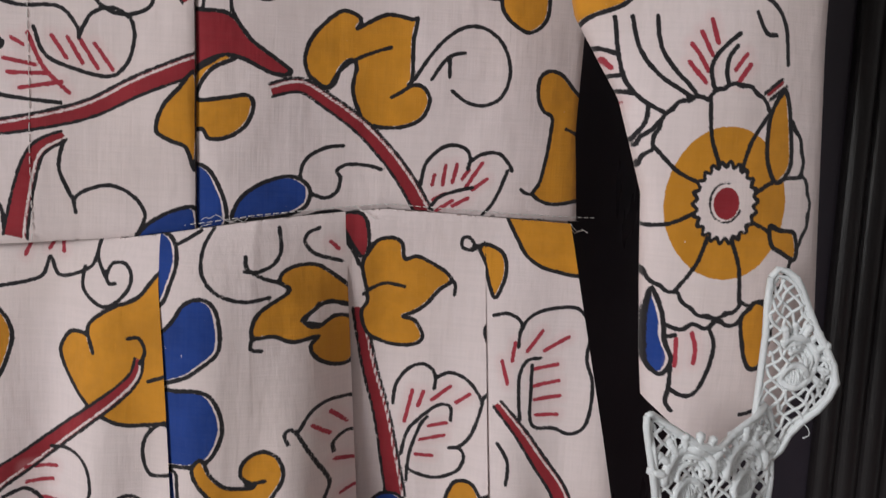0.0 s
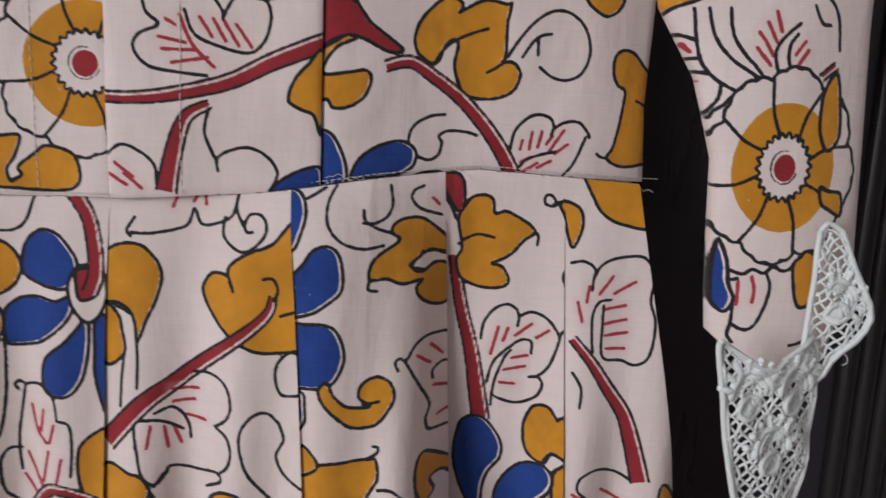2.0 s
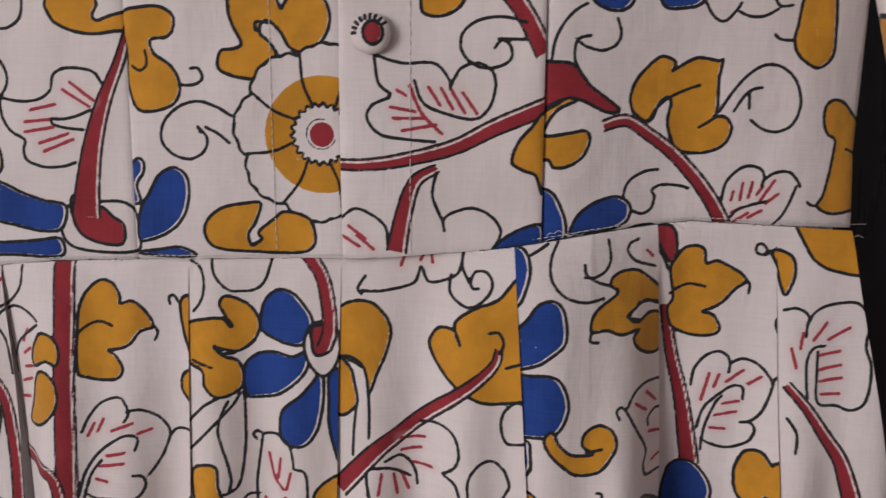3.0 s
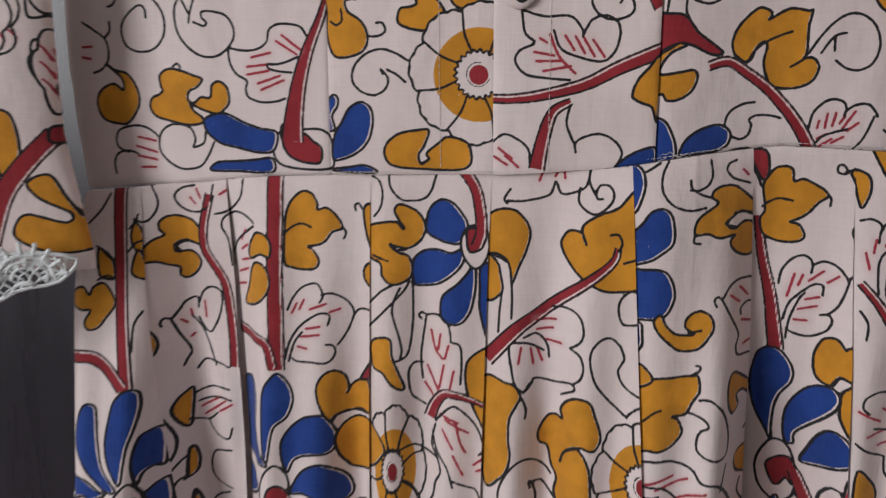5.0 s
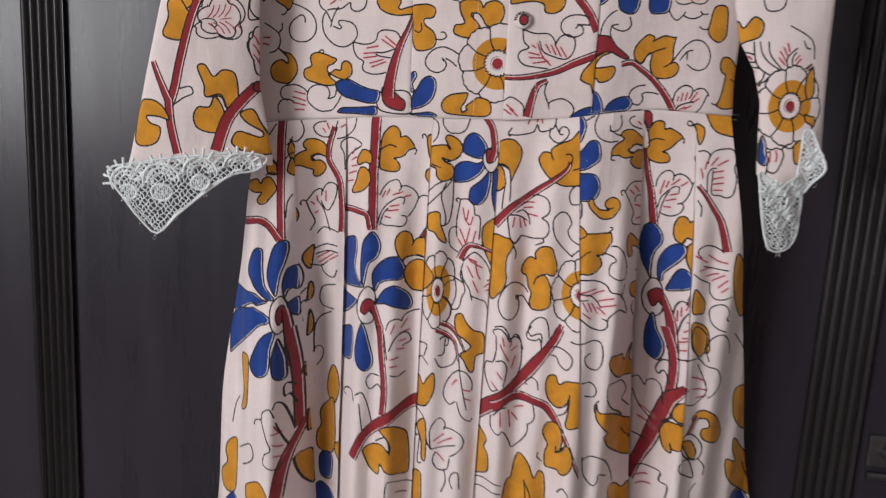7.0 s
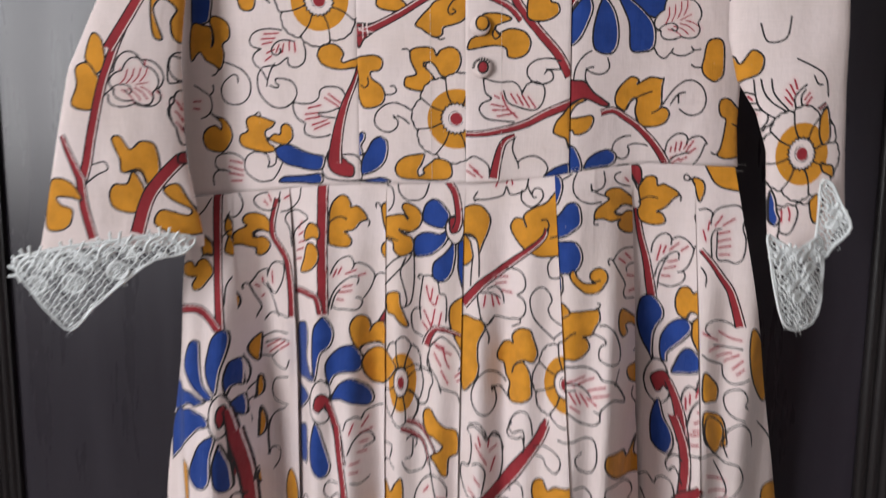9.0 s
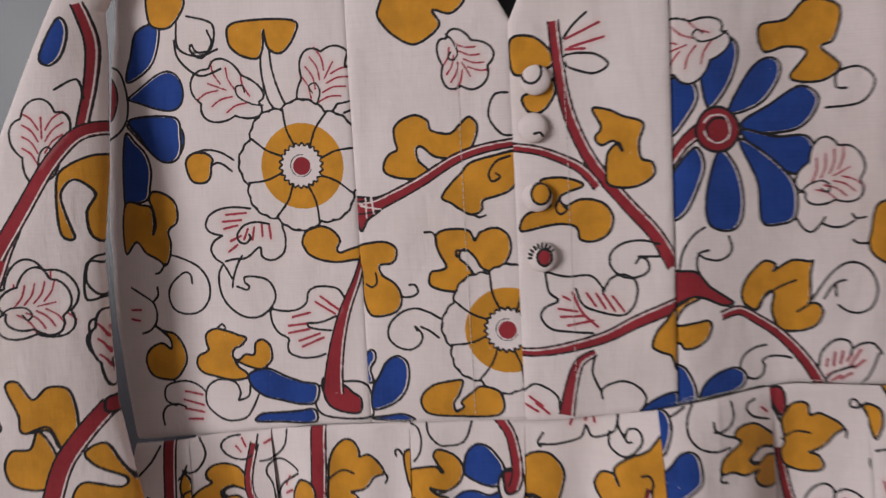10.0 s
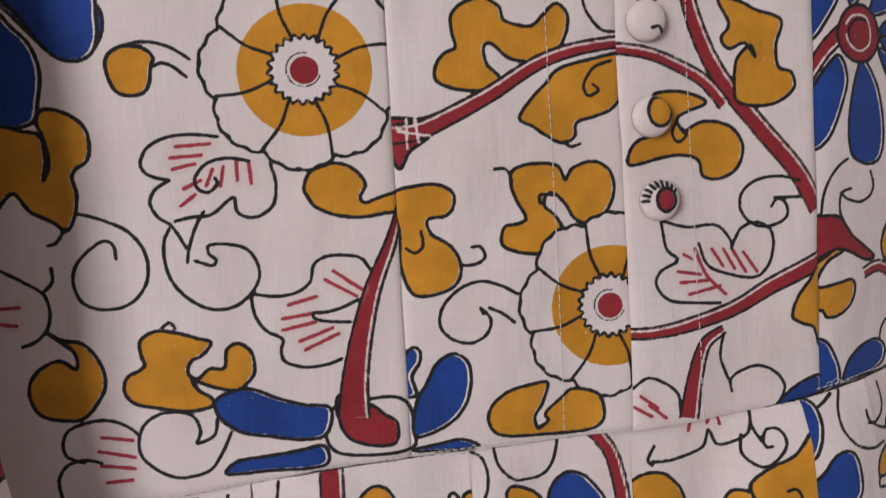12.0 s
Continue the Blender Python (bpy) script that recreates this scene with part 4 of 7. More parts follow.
stem((SKIRT[0],), 4.2, 6.6, (-178, 1024), (-176, 1009), (-174, 987), (-173, 968))
blob((SKIRT[2],), "blue", (-141, 1052), (-137, 1066), (-133, 1083), (-127, 1088), (-120, 1089), (-118, 1079), (-120, 1063), (-115, 1053), (-109, 1048), (-115, 1046), (-131, 1041), (-139, 1050))
blob((SKIRT[2],), "blue", (-113, 1068), (-112, 1086), (-107, 1095), (-103, 1097), (-98, 1091), (-96, 1083), (-99, 1074), (-105, 1069), (-107, 1062), (-109, 1050), (-112, 1054))
blob((SKIRT[2],), "blue", (-102, 1057), (-99, 1066), (-90, 1074), (-80, 1076), (-75, 1070), (-73, 1062), (-76, 1056), (-86, 1055), (-95, 1051), (-99, 1044))
blob((SKIRT[2],), "blue", (-97, 1035), (-91, 1045), (-82, 1050), (-74, 1046), (-68, 1039), (-66, 1031), (-70, 1027), (-78, 1030), (-89, 1033), (-96, 1032))
blob((SKIRT[2],), "blue", (-148, 1039), (-136, 1037), (-129, 1033), (-116, 1033), (-125, 1020), (-136, 1011), (-151, 1004))
blob((SKIRT[2],), None, (-106, 1048), (-100, 1044), (-98, 1035), (-99, 1018), (-105, 1014), (-111, 1017), (-115, 1026), (-113, 1039))
blob((SKIRT[2],), "red", (-111, 1026), (-109, 1034), (-104, 1037), (-99, 1033), (-96, 1025), (-100, 1023), (-103, 1026), (-106, 1023), (-108, 1023))
stem((SKIRT[2],), 4.8, 7.3, (-100, 1030), (-95, 1016), (-91, 1001), (-88, 982))
dark_line((SKIRT[2],), (-87.1, 1009.3), (-84.3, 1017.0), (-78.1, 1019.7), (-74.0, 1017.3))
dark_line((SKIRT[2],), (-74.0, 1017.3), (-71.6, 1022.4), (-66.1, 1024.7), (-59.0, 1026.6))
rosy_line((SKIRT[2],), (-82.1, 1006.7), (-79.3, 1014.4))
rosy_line((SKIRT[2],), (-73.8, 1011.2), (-69.6, 1017.9))
rosy_line((SKIRT[2],), (-74.9, 1006.5), (-67.0, 1008.0))
dark_line((SKIRT[2],), (-83.2, 990.8), (-78.8, 1001.1), (-73.6, 1005.9), (-68.3, 1004.9), (-65.2, 998.4), (-68.0, 995.7), (-71.9, 994.3))
rosy_line((SKIRT[2],), (-75.8, 992.1), (-70.6, 991.2))
rosy_line((SKIRT[2],), (-74.7, 999.4), (-69.5, 999.3))
stem((SKIRT[2],), 8.1, 7.5, (-106, 1201), (-106, 1176), (-106, 1153), (-105, 1127), (-104, 1099))
stem((SKIRT[2],), 5.6, 4.4, (-137, 1113), (-120, 1114), (-110, 1112), (-106, 1100))
blob((SKIRT[2],), "yellow", (-118, 1168), (-114, 1169), (-110, 1167), (-108, 1162), (-109, 1157), (-114, 1158), (-121, 1155), (-122, 1160))
blob((SKIRT[2],), "yellow", (-118, 1153), (-113, 1153), (-109, 1148), (-109, 1140), (-115, 1133), (-125, 1129), (-127, 1131), (-123, 1140), (-121, 1148))
dark_line((SKIRT[1], SKIRT[2],), (-134.3, 1148.9), (-135.4, 1163.0), (-138.5, 1169.9), (-136.4, 1175.2), (-129.9, 1178.5), (-122.7, 1176.6), (-118.4, 1173.8))
dark_line((SKIRT[2],), (-133.9, 1156.1), (-129.6, 1163.6), (-118.4, 1172.1))
rosy_line((SKIRT[2],), (-127.5, 1163.8), (-124.2, 1169.5))
rosy_line((SKIRT[2],), (-127.8, 1158.5), (-123.0, 1161.8))
rosy_line((SKIRT[2],), (-128.1, 1152.5), (-122.2, 1154.4))
rosy_line((SKIRT[2],), (-130.5, 1145.7), (-123.3, 1148.9))
rosy_line((SKIRT[2],), (-132.1, 1138.4), (-126.1, 1140.2))
blob((SKIRT[2],), "yellow", (-101, 1172), (-100, 1181), (-97, 1187), (-92, 1191), (-87, 1190), (-84, 1185), (-84, 1182), (-79, 1183), (-74, 1179), (-71, 1173), (-76, 1171), (-80, 1166), (-84, 1164), (-89, 1163), (-86, 1161), (-83, 1156), (-85, 1152), (-91, 1151), (-97, 1152), (-101, 1155))
dark_line((SKIRT[2],), (-101.2, 1169.3), (-97.5, 1172.7), (-92.5, 1174.6), (-87.3, 1172.9))
dark_line((SKIRT[2],), (-70.7, 1173.1), (-69.3, 1170.8), (-70.5, 1167.4))
dark_line((SKIRT[2],), (-99.3, 1130.1), (-96.4, 1136.8), (-91.6, 1142.1), (-84.6, 1144.3), (-81.7, 1141.2), (-80.9, 1137.3), (-82.5, 1134.5))
dark_line((SKIRT[2],), (-81.6, 1138.5), (-76.2, 1139.3), (-69.9, 1136.2), (-65.9, 1131.1), (-65.8, 1127.0))
dark_line((SKIRT[2],), (-65.8, 1127.0), (-63.2, 1130.6), (-58.8, 1131.5), (-55.7, 1130.8))
dark_line((SKIRT[2],), (-65.8, 1127.0), (-68.0, 1120.8), (-70.9, 1115.7), (-73.2, 1112.5))
dark_line((SKIRT[2],), (-78.9, 1112.9), (-75.3, 1112.0), (-74.5, 1107.6), (-78.0, 1103.5), (-86.2, 1103.5), (-93.5, 1103.3), (-96.9, 1104.9))
dark_line((SKIRT[2],), (-100.0, 1105.0), (-98.1, 1113.3), (-94.2, 1120.1), (-89.1, 1124.9), (-82.2, 1128.9), (-77.3, 1128.0), (-78.1, 1123.0))
dark_line((SKIRT[2],), (-98.4, 1103.2), (-95.6, 1113.3), (-91.7, 1118.6))
rosy_line((SKIRT[2],), (-97.1, 1128.4), (-94.7, 1133.5))
rosy_line((SKIRT[2],), (-93.5, 1130.2), (-91.0, 1135.4))
rosy_line((SKIRT[2],), (-87.6, 1130.7), (-79.1, 1134.0))
rosy_line((SKIRT[2],), (-77.4, 1129.6), (-72.2, 1131.2))
rosy_line((SKIRT[2],), (-89.6, 1120.5), (-81.9, 1122.2))
rosy_line((SKIRT[2],), (-92.3, 1116.2), (-82.4, 1117.9))
rosy_line((SKIRT[2],), (-93.8, 1111.0), (-89.1, 1110.2))
blob((SKIRT[2],), "yellow", (-82, 1083), (-83, 1091), (-80, 1097), (-75, 1099), (-70, 1096), (-68, 1089), (-69, 1086), (-66, 1091), (-59, 1094), (-56, 1088), (-55, 1076), (-62, 1077), (-69, 1076), (-74, 1075), (-77, 1073))
blob((SKIRT[2],), "yellow", (-74, 1063), (-70, 1070), (-62, 1073), (-55, 1069), (-55, 1047), (-65, 1044), (-70, 1049), (-73, 1055))
dark_line((SKIRT[2],), (-75.5, 1071.7), (-72.8, 1075.5), (-67.1, 1076.4), (-58.9, 1075.3))
blob((SKIRT[2],), "red", (-62, 1093), (-58, 1101), (-53, 1107), (-53, 1098))
dark_line((SKIRT[3],), (-56.4, 1199.9), (-51.9, 1196.9), (-50.3, 1190.6), (-51.3, 1184.2), (-54.5, 1179.7))
dark_line((SKIRT[2],), (-64.3, 1182.2), (-64.7, 1184.8), (-62.7, 1185.6), (-60.9, 1183.1), (-58.0, 1178.8), (-56.2, 1169.1))
blob((SKIRT[2],), "yellow", (-60, 1183), (-55, 1184), (-54, 1161), (-58, 1169))
blob((SKIRT[2],), "yellow", (-54, 1156), (-59, 1154), (-60, 1149), (-58, 1145), (-54, 1143))
blob((SKIRT[3],), "yellow", (-59, 1173), (-49, 1177), (-42, 1177), (-39, 1174), (-42, 1179), (-44, 1183), (-42, 1186), (-37, 1185), (-32, 1182), (-29, 1177), (-29, 1172), (-32, 1167), (-38, 1164), (-46, 1166), (-42, 1162), (-37, 1160), (-35, 1154), (-36, 1149), (-41, 1146), (-46, 1146), (-50, 1150), (-51, 1156), (-58, 1160))
dark_line((SKIRT[3],), (-55.2, 1160.0), (-51.2, 1158.8), (-46.8, 1157.5))
dark_line((SKIRT[3],), (-39.8, 1173.7), (-42.1, 1176.6))
dark_line((SKIRT[3],), (-45.8, 1166.4), (-43.1, 1163.5), (-38.4, 1163.2))
blob((SKIRT[3],), "blue", (-28, 1179), (-26, 1185), (-21, 1189), (-15, 1188), (-10, 1183), (-7, 1178), (-7, 1172), (-11, 1168), (-17, 1168), (-24, 1170), (-28, 1173))
blob((SKIRT[3],), "blue", (-35, 1152), (-34, 1159), (-29, 1163), (-22, 1164), (-15, 1163), (-10, 1165), (-8, 1163), (-9, 1158), (-13, 1153), (-21, 1147), (-30, 1145), (-34, 1146))
blob((SKIRT[3],), "blue", (-3, 1158), (-2, 1150), (-3, 1140), (-5, 1133), (-9, 1128), (-14, 1127), (-19, 1129), (-20, 1136), (-18, 1142), (-11, 1148), (-6, 1154))
blob((SKIRT[3],), "blue", (-0, 1157), (4, 1159), (7, 1159), (10, 1120), (5, 1120), (2, 1127), (0, 1137), (-0, 1147))
blob((SKIRT[3],), None, (-10, 1169), (-8, 1161), (-3, 1156), (1, 1158), (4, 1165), (3, 1174), (-1, 1177), (-7, 1176))
blob((SKIRT[3],), "red", (-7, 1169), (-7, 1175), (-3, 1176), (1, 1176), (2, 1172), (0, 1166), (-4, 1164), (-6, 1165))
stem((SKIRT[3],), 5.0, 5.7, (-11, 1205), (-4, 1196), (-1, 1185), (-0, 1174), (-2, 1167))
dark_line((SKIRT[3],), (-47.5, 1201.3), (-46.1, 1194.1), (-41.0, 1188.8), (-36.2, 1188.0), (-29.8, 1189.0), (-25.7, 1193.4), (-23.1, 1202.5))
dark_line((SKIRT[3],), (-57.4, 1122.6), (-48.4, 1132.0), (-39.2, 1142.1), (-36.3, 1147.0))
dark_line((SKIRT[3],), (-57.7, 1134.1), (-50.5, 1141.7), (-44.0, 1145.5))
dark_line((SKIRT[3],), (-34.8, 1146.3), (-34.4, 1136.9), (-34.5, 1123.5), (-36.4, 1110.2), (-40.2, 1106.6), (-42.3, 1106.4))
dark_line((SKIRT[3],), (-40.2, 1106.6), (-39.5, 1112.2), (-41.4, 1120.6), (-44.3, 1130.6), (-43.7, 1137.2), (-40.8, 1143.8))
blob((SKIRT[3],), "yellow", (-56, 1114), (-50, 1118), (-45, 1117), (-44, 1109), (-41, 1101), (-38, 1093), (-39, 1091), (-44, 1094), (-49, 1100), (-55, 1102))
dark_line((SKIRT[3],), (-30.2, 1127.5), (-31.6, 1129.5), (-30.0, 1130.9), (-27.6, 1129.8))
dark_line((SKIRT[3],), (-27.6, 1129.8), (-21.6, 1130.8), (-15.7, 1126.6), (-13.9, 1117.8))
dark_line((SKIRT[3],), (-27.6, 1129.8), (-28.9, 1120.2), (-30.1, 1108.1), (-29.0, 1096.1))
rosy_line((SKIRT[3],), (-24.9, 1122.4), (-22.3, 1112.7), (-18.5, 1108.4))
rosy_line((SKIRT[3],), (-19.7, 1121.1), (-20.8, 1113.0))
rosy_line((SKIRT[3],), (-15.2, 1115.9), (-17.0, 1108.8))
dark_line((SKIRT[3],), (-13.9, 1117.8), (-9.6, 1116.5), (-8.3, 1109.8), (-8.7, 1096.2))
dark_line((SKIRT[3],), (-29.0, 1104.7), (-33.2, 1104.8), (-35.5, 1101.6), (-35.9, 1096.6), (-34.1, 1087.7), (-27.5, 1082.2))
rosy_line((SKIRT[3],), (-28.0, 1094.4), (-23.5, 1088.2))
rosy_line((SKIRT[3],), (-26.6, 1103.3), (-20.6, 1090.7))
rosy_line((SKIRT[3],), (-17.6, 1105.2), (-20.0, 1092.6))
rosy_line((SKIRT[3],), (-12.3, 1102.8), (-14.2, 1092.9))
blob((SKIRT[3],), "yellow", (-6, 1106), (-3, 1111), (5, 1116), (10, 1113), (13, 1075), (6, 1071), (2, 1076), (-3, 1086), (-6, 1096))
dark_line((SKIRT[3],), (-21.8, 1074.7), (-13.1, 1083.9), (-6.4, 1080.9), (0.6, 1072.6), (3.9, 1062.9), (1.3, 1058.8))
dark_line((SKIRT[3],), (-23.4, 1069.0), (-21.0, 1059.3), (-14.9, 1050.9), (-11.7, 1041.0))
dark_line((SKIRT[3],), (-11.8, 1044.5), (-4.6, 1041.4), (0.5, 1039.1), (3.7, 1030.9), (8.4, 1026.1))
dark_line((SKIRT[3],), (-21.7, 1073.0), (-23.8, 1061.9), (-20.8, 1055.9), (-18.4, 1048.1), (-21.1, 1041.9), (-22.3, 1034.5), (-25.0, 1030.1), (-30.3, 1029.4))
rosy_line((SKIRT[3],), (-19.3, 1079.0), (-9.4, 1075.7))
rosy_line((SKIRT[3],), (-16.3, 1076.4), (-4.3, 1070.5))
rosy_line((SKIRT[3],), (-17.8, 1070.8), (-12.0, 1061.7))
rosy_line((SKIRT[3],), (-11.0, 1075.6), (-8.2, 1065.4), (-5.4, 1060.1))
rosy_line((SKIRT[3],), (-11.8, 1058.3), (-6.5, 1047.9))
rosy_line((SKIRT[3],), (-1.2, 1053.1), (4.1, 1057.8))
rosy_line((SKIRT[3],), (-0.0, 1049.7), (5.2, 1052.2))
stem((SKIRT[3],), 6.2, 1.9, (-25, 1076), (-22, 1084), (-17, 1090), (-10, 1090), (-4, 1088), (5, 1085))
flower((SKIRT[3],), -43, 1048, 35.3, 0.3, 8, 0.46)
blob((SKIRT[3],), "yellow", (-64, 1071), (-53, 1068), (-47, 1060), (-49, 1055), (-55, 1047), (-63, 1044))
stem((SKIRT[3],), 4.3, 1.5, (-38, 1018), (-29, 1013), (-24, 1008), (-19, 1001), (-15, 993))
dark_line((SKIRT[3],), (-37.8, 1002.3), (-37.0, 1003.9), (-32.3, 1004.1), (-30.5, 999.3), (-32.0, 995.8))
dark_line((SKIRT[3],), (-39.0, 1059.2), (-33.2, 1060.6), (-26.5, 1057.7), (-21.9, 1055.5))
dark_line((SKIRT[3],), (-37.5, 1041.2), (-32.1, 1034.8), (-30.1, 1025.9), (-33.0, 1019.0))
dark_line((SKIRT[3],), (4.5, 1029.4), (6.4, 1014.2), (6.1, 999.8), (0.9, 994.0))
blob((SKIRT[4],), "yellow", (1, 1179), (5, 1184), (11, 1186), (17, 1185), (22, 1180), (24, 1174), (22, 1165), (19, 1158), (16, 1150), (15, 1156), (13, 1161), (8, 1164), (2, 1165))
blob((SKIRT[4],), "yellow", (1, 1163), (8, 1160), (10, 1154), (11, 1145), (3, 1141))
dark_line((SKIRT[4],), (2.6, 1164.2), (9.2, 1162.2), (12.5, 1160.3))
dark_line((SKIRT[4],), (15.7, 1150.0), (16.2, 1142.0), (16.2, 1132.3))
dark_line((SKIRT[4],), (10.9, 1144.6), (10.1, 1134.8), (9.7, 1124.8))
blob((SKIRT[4],), "yellow", (49, 1179), (56, 1185), (65, 1189), (76, 1197), (80, 1152), (74, 1150), (63, 1149), (56, 1151), (48, 1156), (42, 1163), (39, 1170), (41, 1175), (44, 1177), (49, 1176), (51, 1171))
dark_line((SKIRT[4],), (51.2, 1170.9), (49.6, 1175.1))
stem((SKIRT[4],), 7.5, 2.5, (4, 1110), (18, 1126), (30, 1135), (45, 1147), (60, 1159), (65, 1165), (66, 1170))
dark_line((SKIRT[4],), (62.1, 1176.2), (66.0, 1176.5), (67.8, 1172.3), (66.3, 1168.5))
dark_line((SKIRT[4],), (75.5, 1165.6), (69.1, 1163.1))
dark_line((SKIRT[4],), (47.1, 1197.6), (46.6, 1191.4), (50.0, 1187.2), (54.7, 1185.5), (59.1, 1188.0), (62.7, 1192.9), (62.4, 1197.3), (59.8, 1199.5), (56.2, 1198.9), (54.6, 1195.2), (55.7, 1192.9), (57.8, 1193.1))
dark_line((SKIRT[4],), (51.7, 1206.4), (51.2, 1201.0), (54.0, 1195.2))
dark_line((SKIRT[4],), (12.3, 1189.9), (17.0, 1189.8), (22.3, 1190.4), (32.5, 1193.4), (35.2, 1199.8), (38.0, 1194.4), (43.3, 1194.8), (49.3, 1197.8), (51.1, 1202.5))
dark_line((SKIRT[4],), (12.3, 1188.6), (10.6, 1190.7), (13.5, 1195.5))
rosy_line((SKIRT[4],), (27.4, 1200.0), (29.2, 1205.1))
rosy_line((SKIRT[4],), (35.0, 1202.3), (36.4, 1205.5))
rosy_line((SKIRT[4],), (39.7, 1201.7), (39.1, 1205.6))
dark_line((SKIRT[4],), (35.9, 1138.4), (43.9, 1138.7), (49.6, 1135.5), (51.7, 1128.0), (49.8, 1122.8), (45.2, 1119.2))
dark_line((SKIRT[4],), (45.2, 1119.2), (50.3, 1116.4), (52.2, 1110.4), (51.0, 1105.2), (48.0, 1102.0))
dark_line((SKIRT[4],), (22.7, 1122.8), (28.8, 1124.7), (33.9, 1119.0), (35.2, 1112.4))
dark_line((SKIRT[4],), (16.3, 1109.7), (15.7, 1118.7), (19.8, 1120.3), (26.0, 1119.4), (32.5, 1115.7))
dark_line((SKIRT[4],), (16.1, 1112.9), (18.8, 1100.3), (23.5, 1095.9), (27.2, 1099.6), (28.6, 1102.0), (38.3, 1100.0), (46.4, 1101.4), (48.2, 1098.7), (41.9, 1094.3))
rosy_line((SKIRT[4],), (28.4, 1131.6), (37.9, 1132.1))
rosy_line((SKIRT[4],), (28.7, 1126.7), (36.5, 1127.6))
rosy_line((SKIRT[4],), (32.1, 1121.6), (40.9, 1120.2))
rosy_line((SKIRT[4],), (26.1, 1117.7), (27.6, 1109.4))
rosy_line((SKIRT[4],), (29.2, 1117.5), (31.8, 1110.7))
rosy_line((SKIRT[4],), (21.5, 1118.0), (20.4, 1110.0))
dark_line((SKIRT[4],), (69.4, 1122.5), (65.1, 1126.2), (60.5, 1125.5), (56.2, 1120.6), (55.4, 1114.1), (58.0, 1104.5), (64.1, 1096.3), (70.8, 1090.2), (74.1, 1087.7))
dark_line((SKIRT[4],), (69.4, 1122.5), (71.4, 1116.3), (68.8, 1109.5), (73.1, 1102.0), (82.4, 1098.1))
dark_line((SKIRT[4],), (74.0, 1088.6), (78.3, 1093.2), (82.6, 1095.6))
dark_line((SKIRT[4],), (79.1, 1134.8), (70.7, 1133.3), (67.9, 1138.5), (68.3, 1145.0), (72.5, 1149.6), (77.2, 1150.9))
blob((SKIRT[4],), "yellow", (1, 1097), (15, 1100), (20, 1098), (22, 1093), (20, 1089), (17, 1082), (17, 1071), (18, 1065), (17, 1058), (13, 1051), (4, 1046))
dark_line((SKIRT[4],), (22.4, 1093.1), (24.9, 1086.9), (24.6, 1082.0))
dark_line((SKIRT[4],), (23.5, 1095.3), (26.3, 1099.7))
dark_line((SKIRT[4],), (38.0, 1050.9), (35.1, 1054.7), (29.5, 1059.3), (23.4, 1060.7), (17.5, 1056.2), (12.9, 1046.3), (12.7, 1037.4), (16.6, 1030.5), (21.4, 1027.5), (26.2, 1027.7), (30.1, 1032.8), (31.0, 1039.4), (29.3, 1046.8), (27.4, 1048.5), (28.2, 1044.8))
dark_line((SKIRT[4],), (29.3, 1047.8), (33.3, 1047.3), (36.8, 1043.1), (41.7, 1036.8))
blob((SKIRT[4],), "yellow", (33, 1078), (36, 1082), (40, 1083), (43, 1082), (42, 1087), (45, 1092), (50, 1095), (56, 1094), (59, 1087), (62, 1077), (60, 1071), (57, 1070), (52, 1071), (46, 1067), (50, 1070), (54, 1067), (57, 1060), (58, 1051), (58, 1044), (54, 1040), (47, 1037), (42, 1037), (40, 1043), (41, 1050), (38, 1056), (36, 1065), (32, 1068), (31, 1073))
dark_line((SKIRT[4],), (42.6, 1059.0), (44.5, 1065.2), (49.6, 1069.5))
flower((SKIRT[4],), 83, 1056, 32.2, 0.3, 8, 0.76)
stem((SKIRT[4],), 3.6, 6.7, (70, 1026), (65, 1015), (59, 1004))
dark_line((SKIRT[4],), (44.0, 1011.8), (41.0, 1015.5), (43.2, 1023.8), (48.9, 1030.8), (54.5, 1031.3), (58.1, 1024.5), (59.5, 1013.8))
dark_line((SKIRT[4],), (44.0, 1011.8), (48.9, 1015.6), (52.2, 1016.5), (53.5, 1011.6), (52.9, 1006.0))
dark_line((SKIRT[4],), (10.8, 1018.8), (17.8, 1021.2), (23.0, 1015.3), (25.5, 1009.4), (29.2, 1012.8), (33.4, 1009.5), (37.3, 998.6))
rosy_line((SKIRT[4],), (18.5, 1011.1), (20.5, 1003.8))
rosy_line((SKIRT[4],), (26.5, 1007.2), (25.9, 1002.4))
blob((SKIRT[5],), "blue", (67, 1209), (73, 1209), (76, 1206), (77, 1200), (75, 1192), (73, 1188), (68, 1186))
blob((SKIRT[5],), "blue", (69, 1174), (76, 1182), (80, 1188), (85, 1190), (89, 1188), (91, 1182), (91, 1174), (86, 1169), (80, 1165), (70, 1163))
blob((SKIRT[5],), "blue", (70, 1158), (79, 1161), (87, 1161), (91, 1157), (93, 1149), (90, 1141), (85, 1138), (78, 1137), (72, 1137))
blob((SKIRT[5],), "blue", (72, 1135), (78, 1135), (79, 1131), (79, 1124), (74, 1119))
blob((SKIRT[5],), "yellow", (84, 1137), (87, 1140), (90, 1135), (95, 1131), (103, 1131), (99, 1134), (99, 1138), (102, 1141), (106, 1142), (110, 1140), (112, 1135), (110, 1130), (105, 1124), (97, 1123), (91, 1127), (86, 1132))
dark_line((SKIRT[5],), (98.6, 1135.1), (101.0, 1132.0), (106.4, 1132.9))
dark_line((SKIRT[5],), (77.2, 1206.3), (83.5, 1210.4))
dark_line((SKIRT[5],), (87.3, 1211.4), (84.7, 1204.7), (85.2, 1197.4), (90.0, 1191.7), (97.7, 1189.2), (105.3, 1190.3))
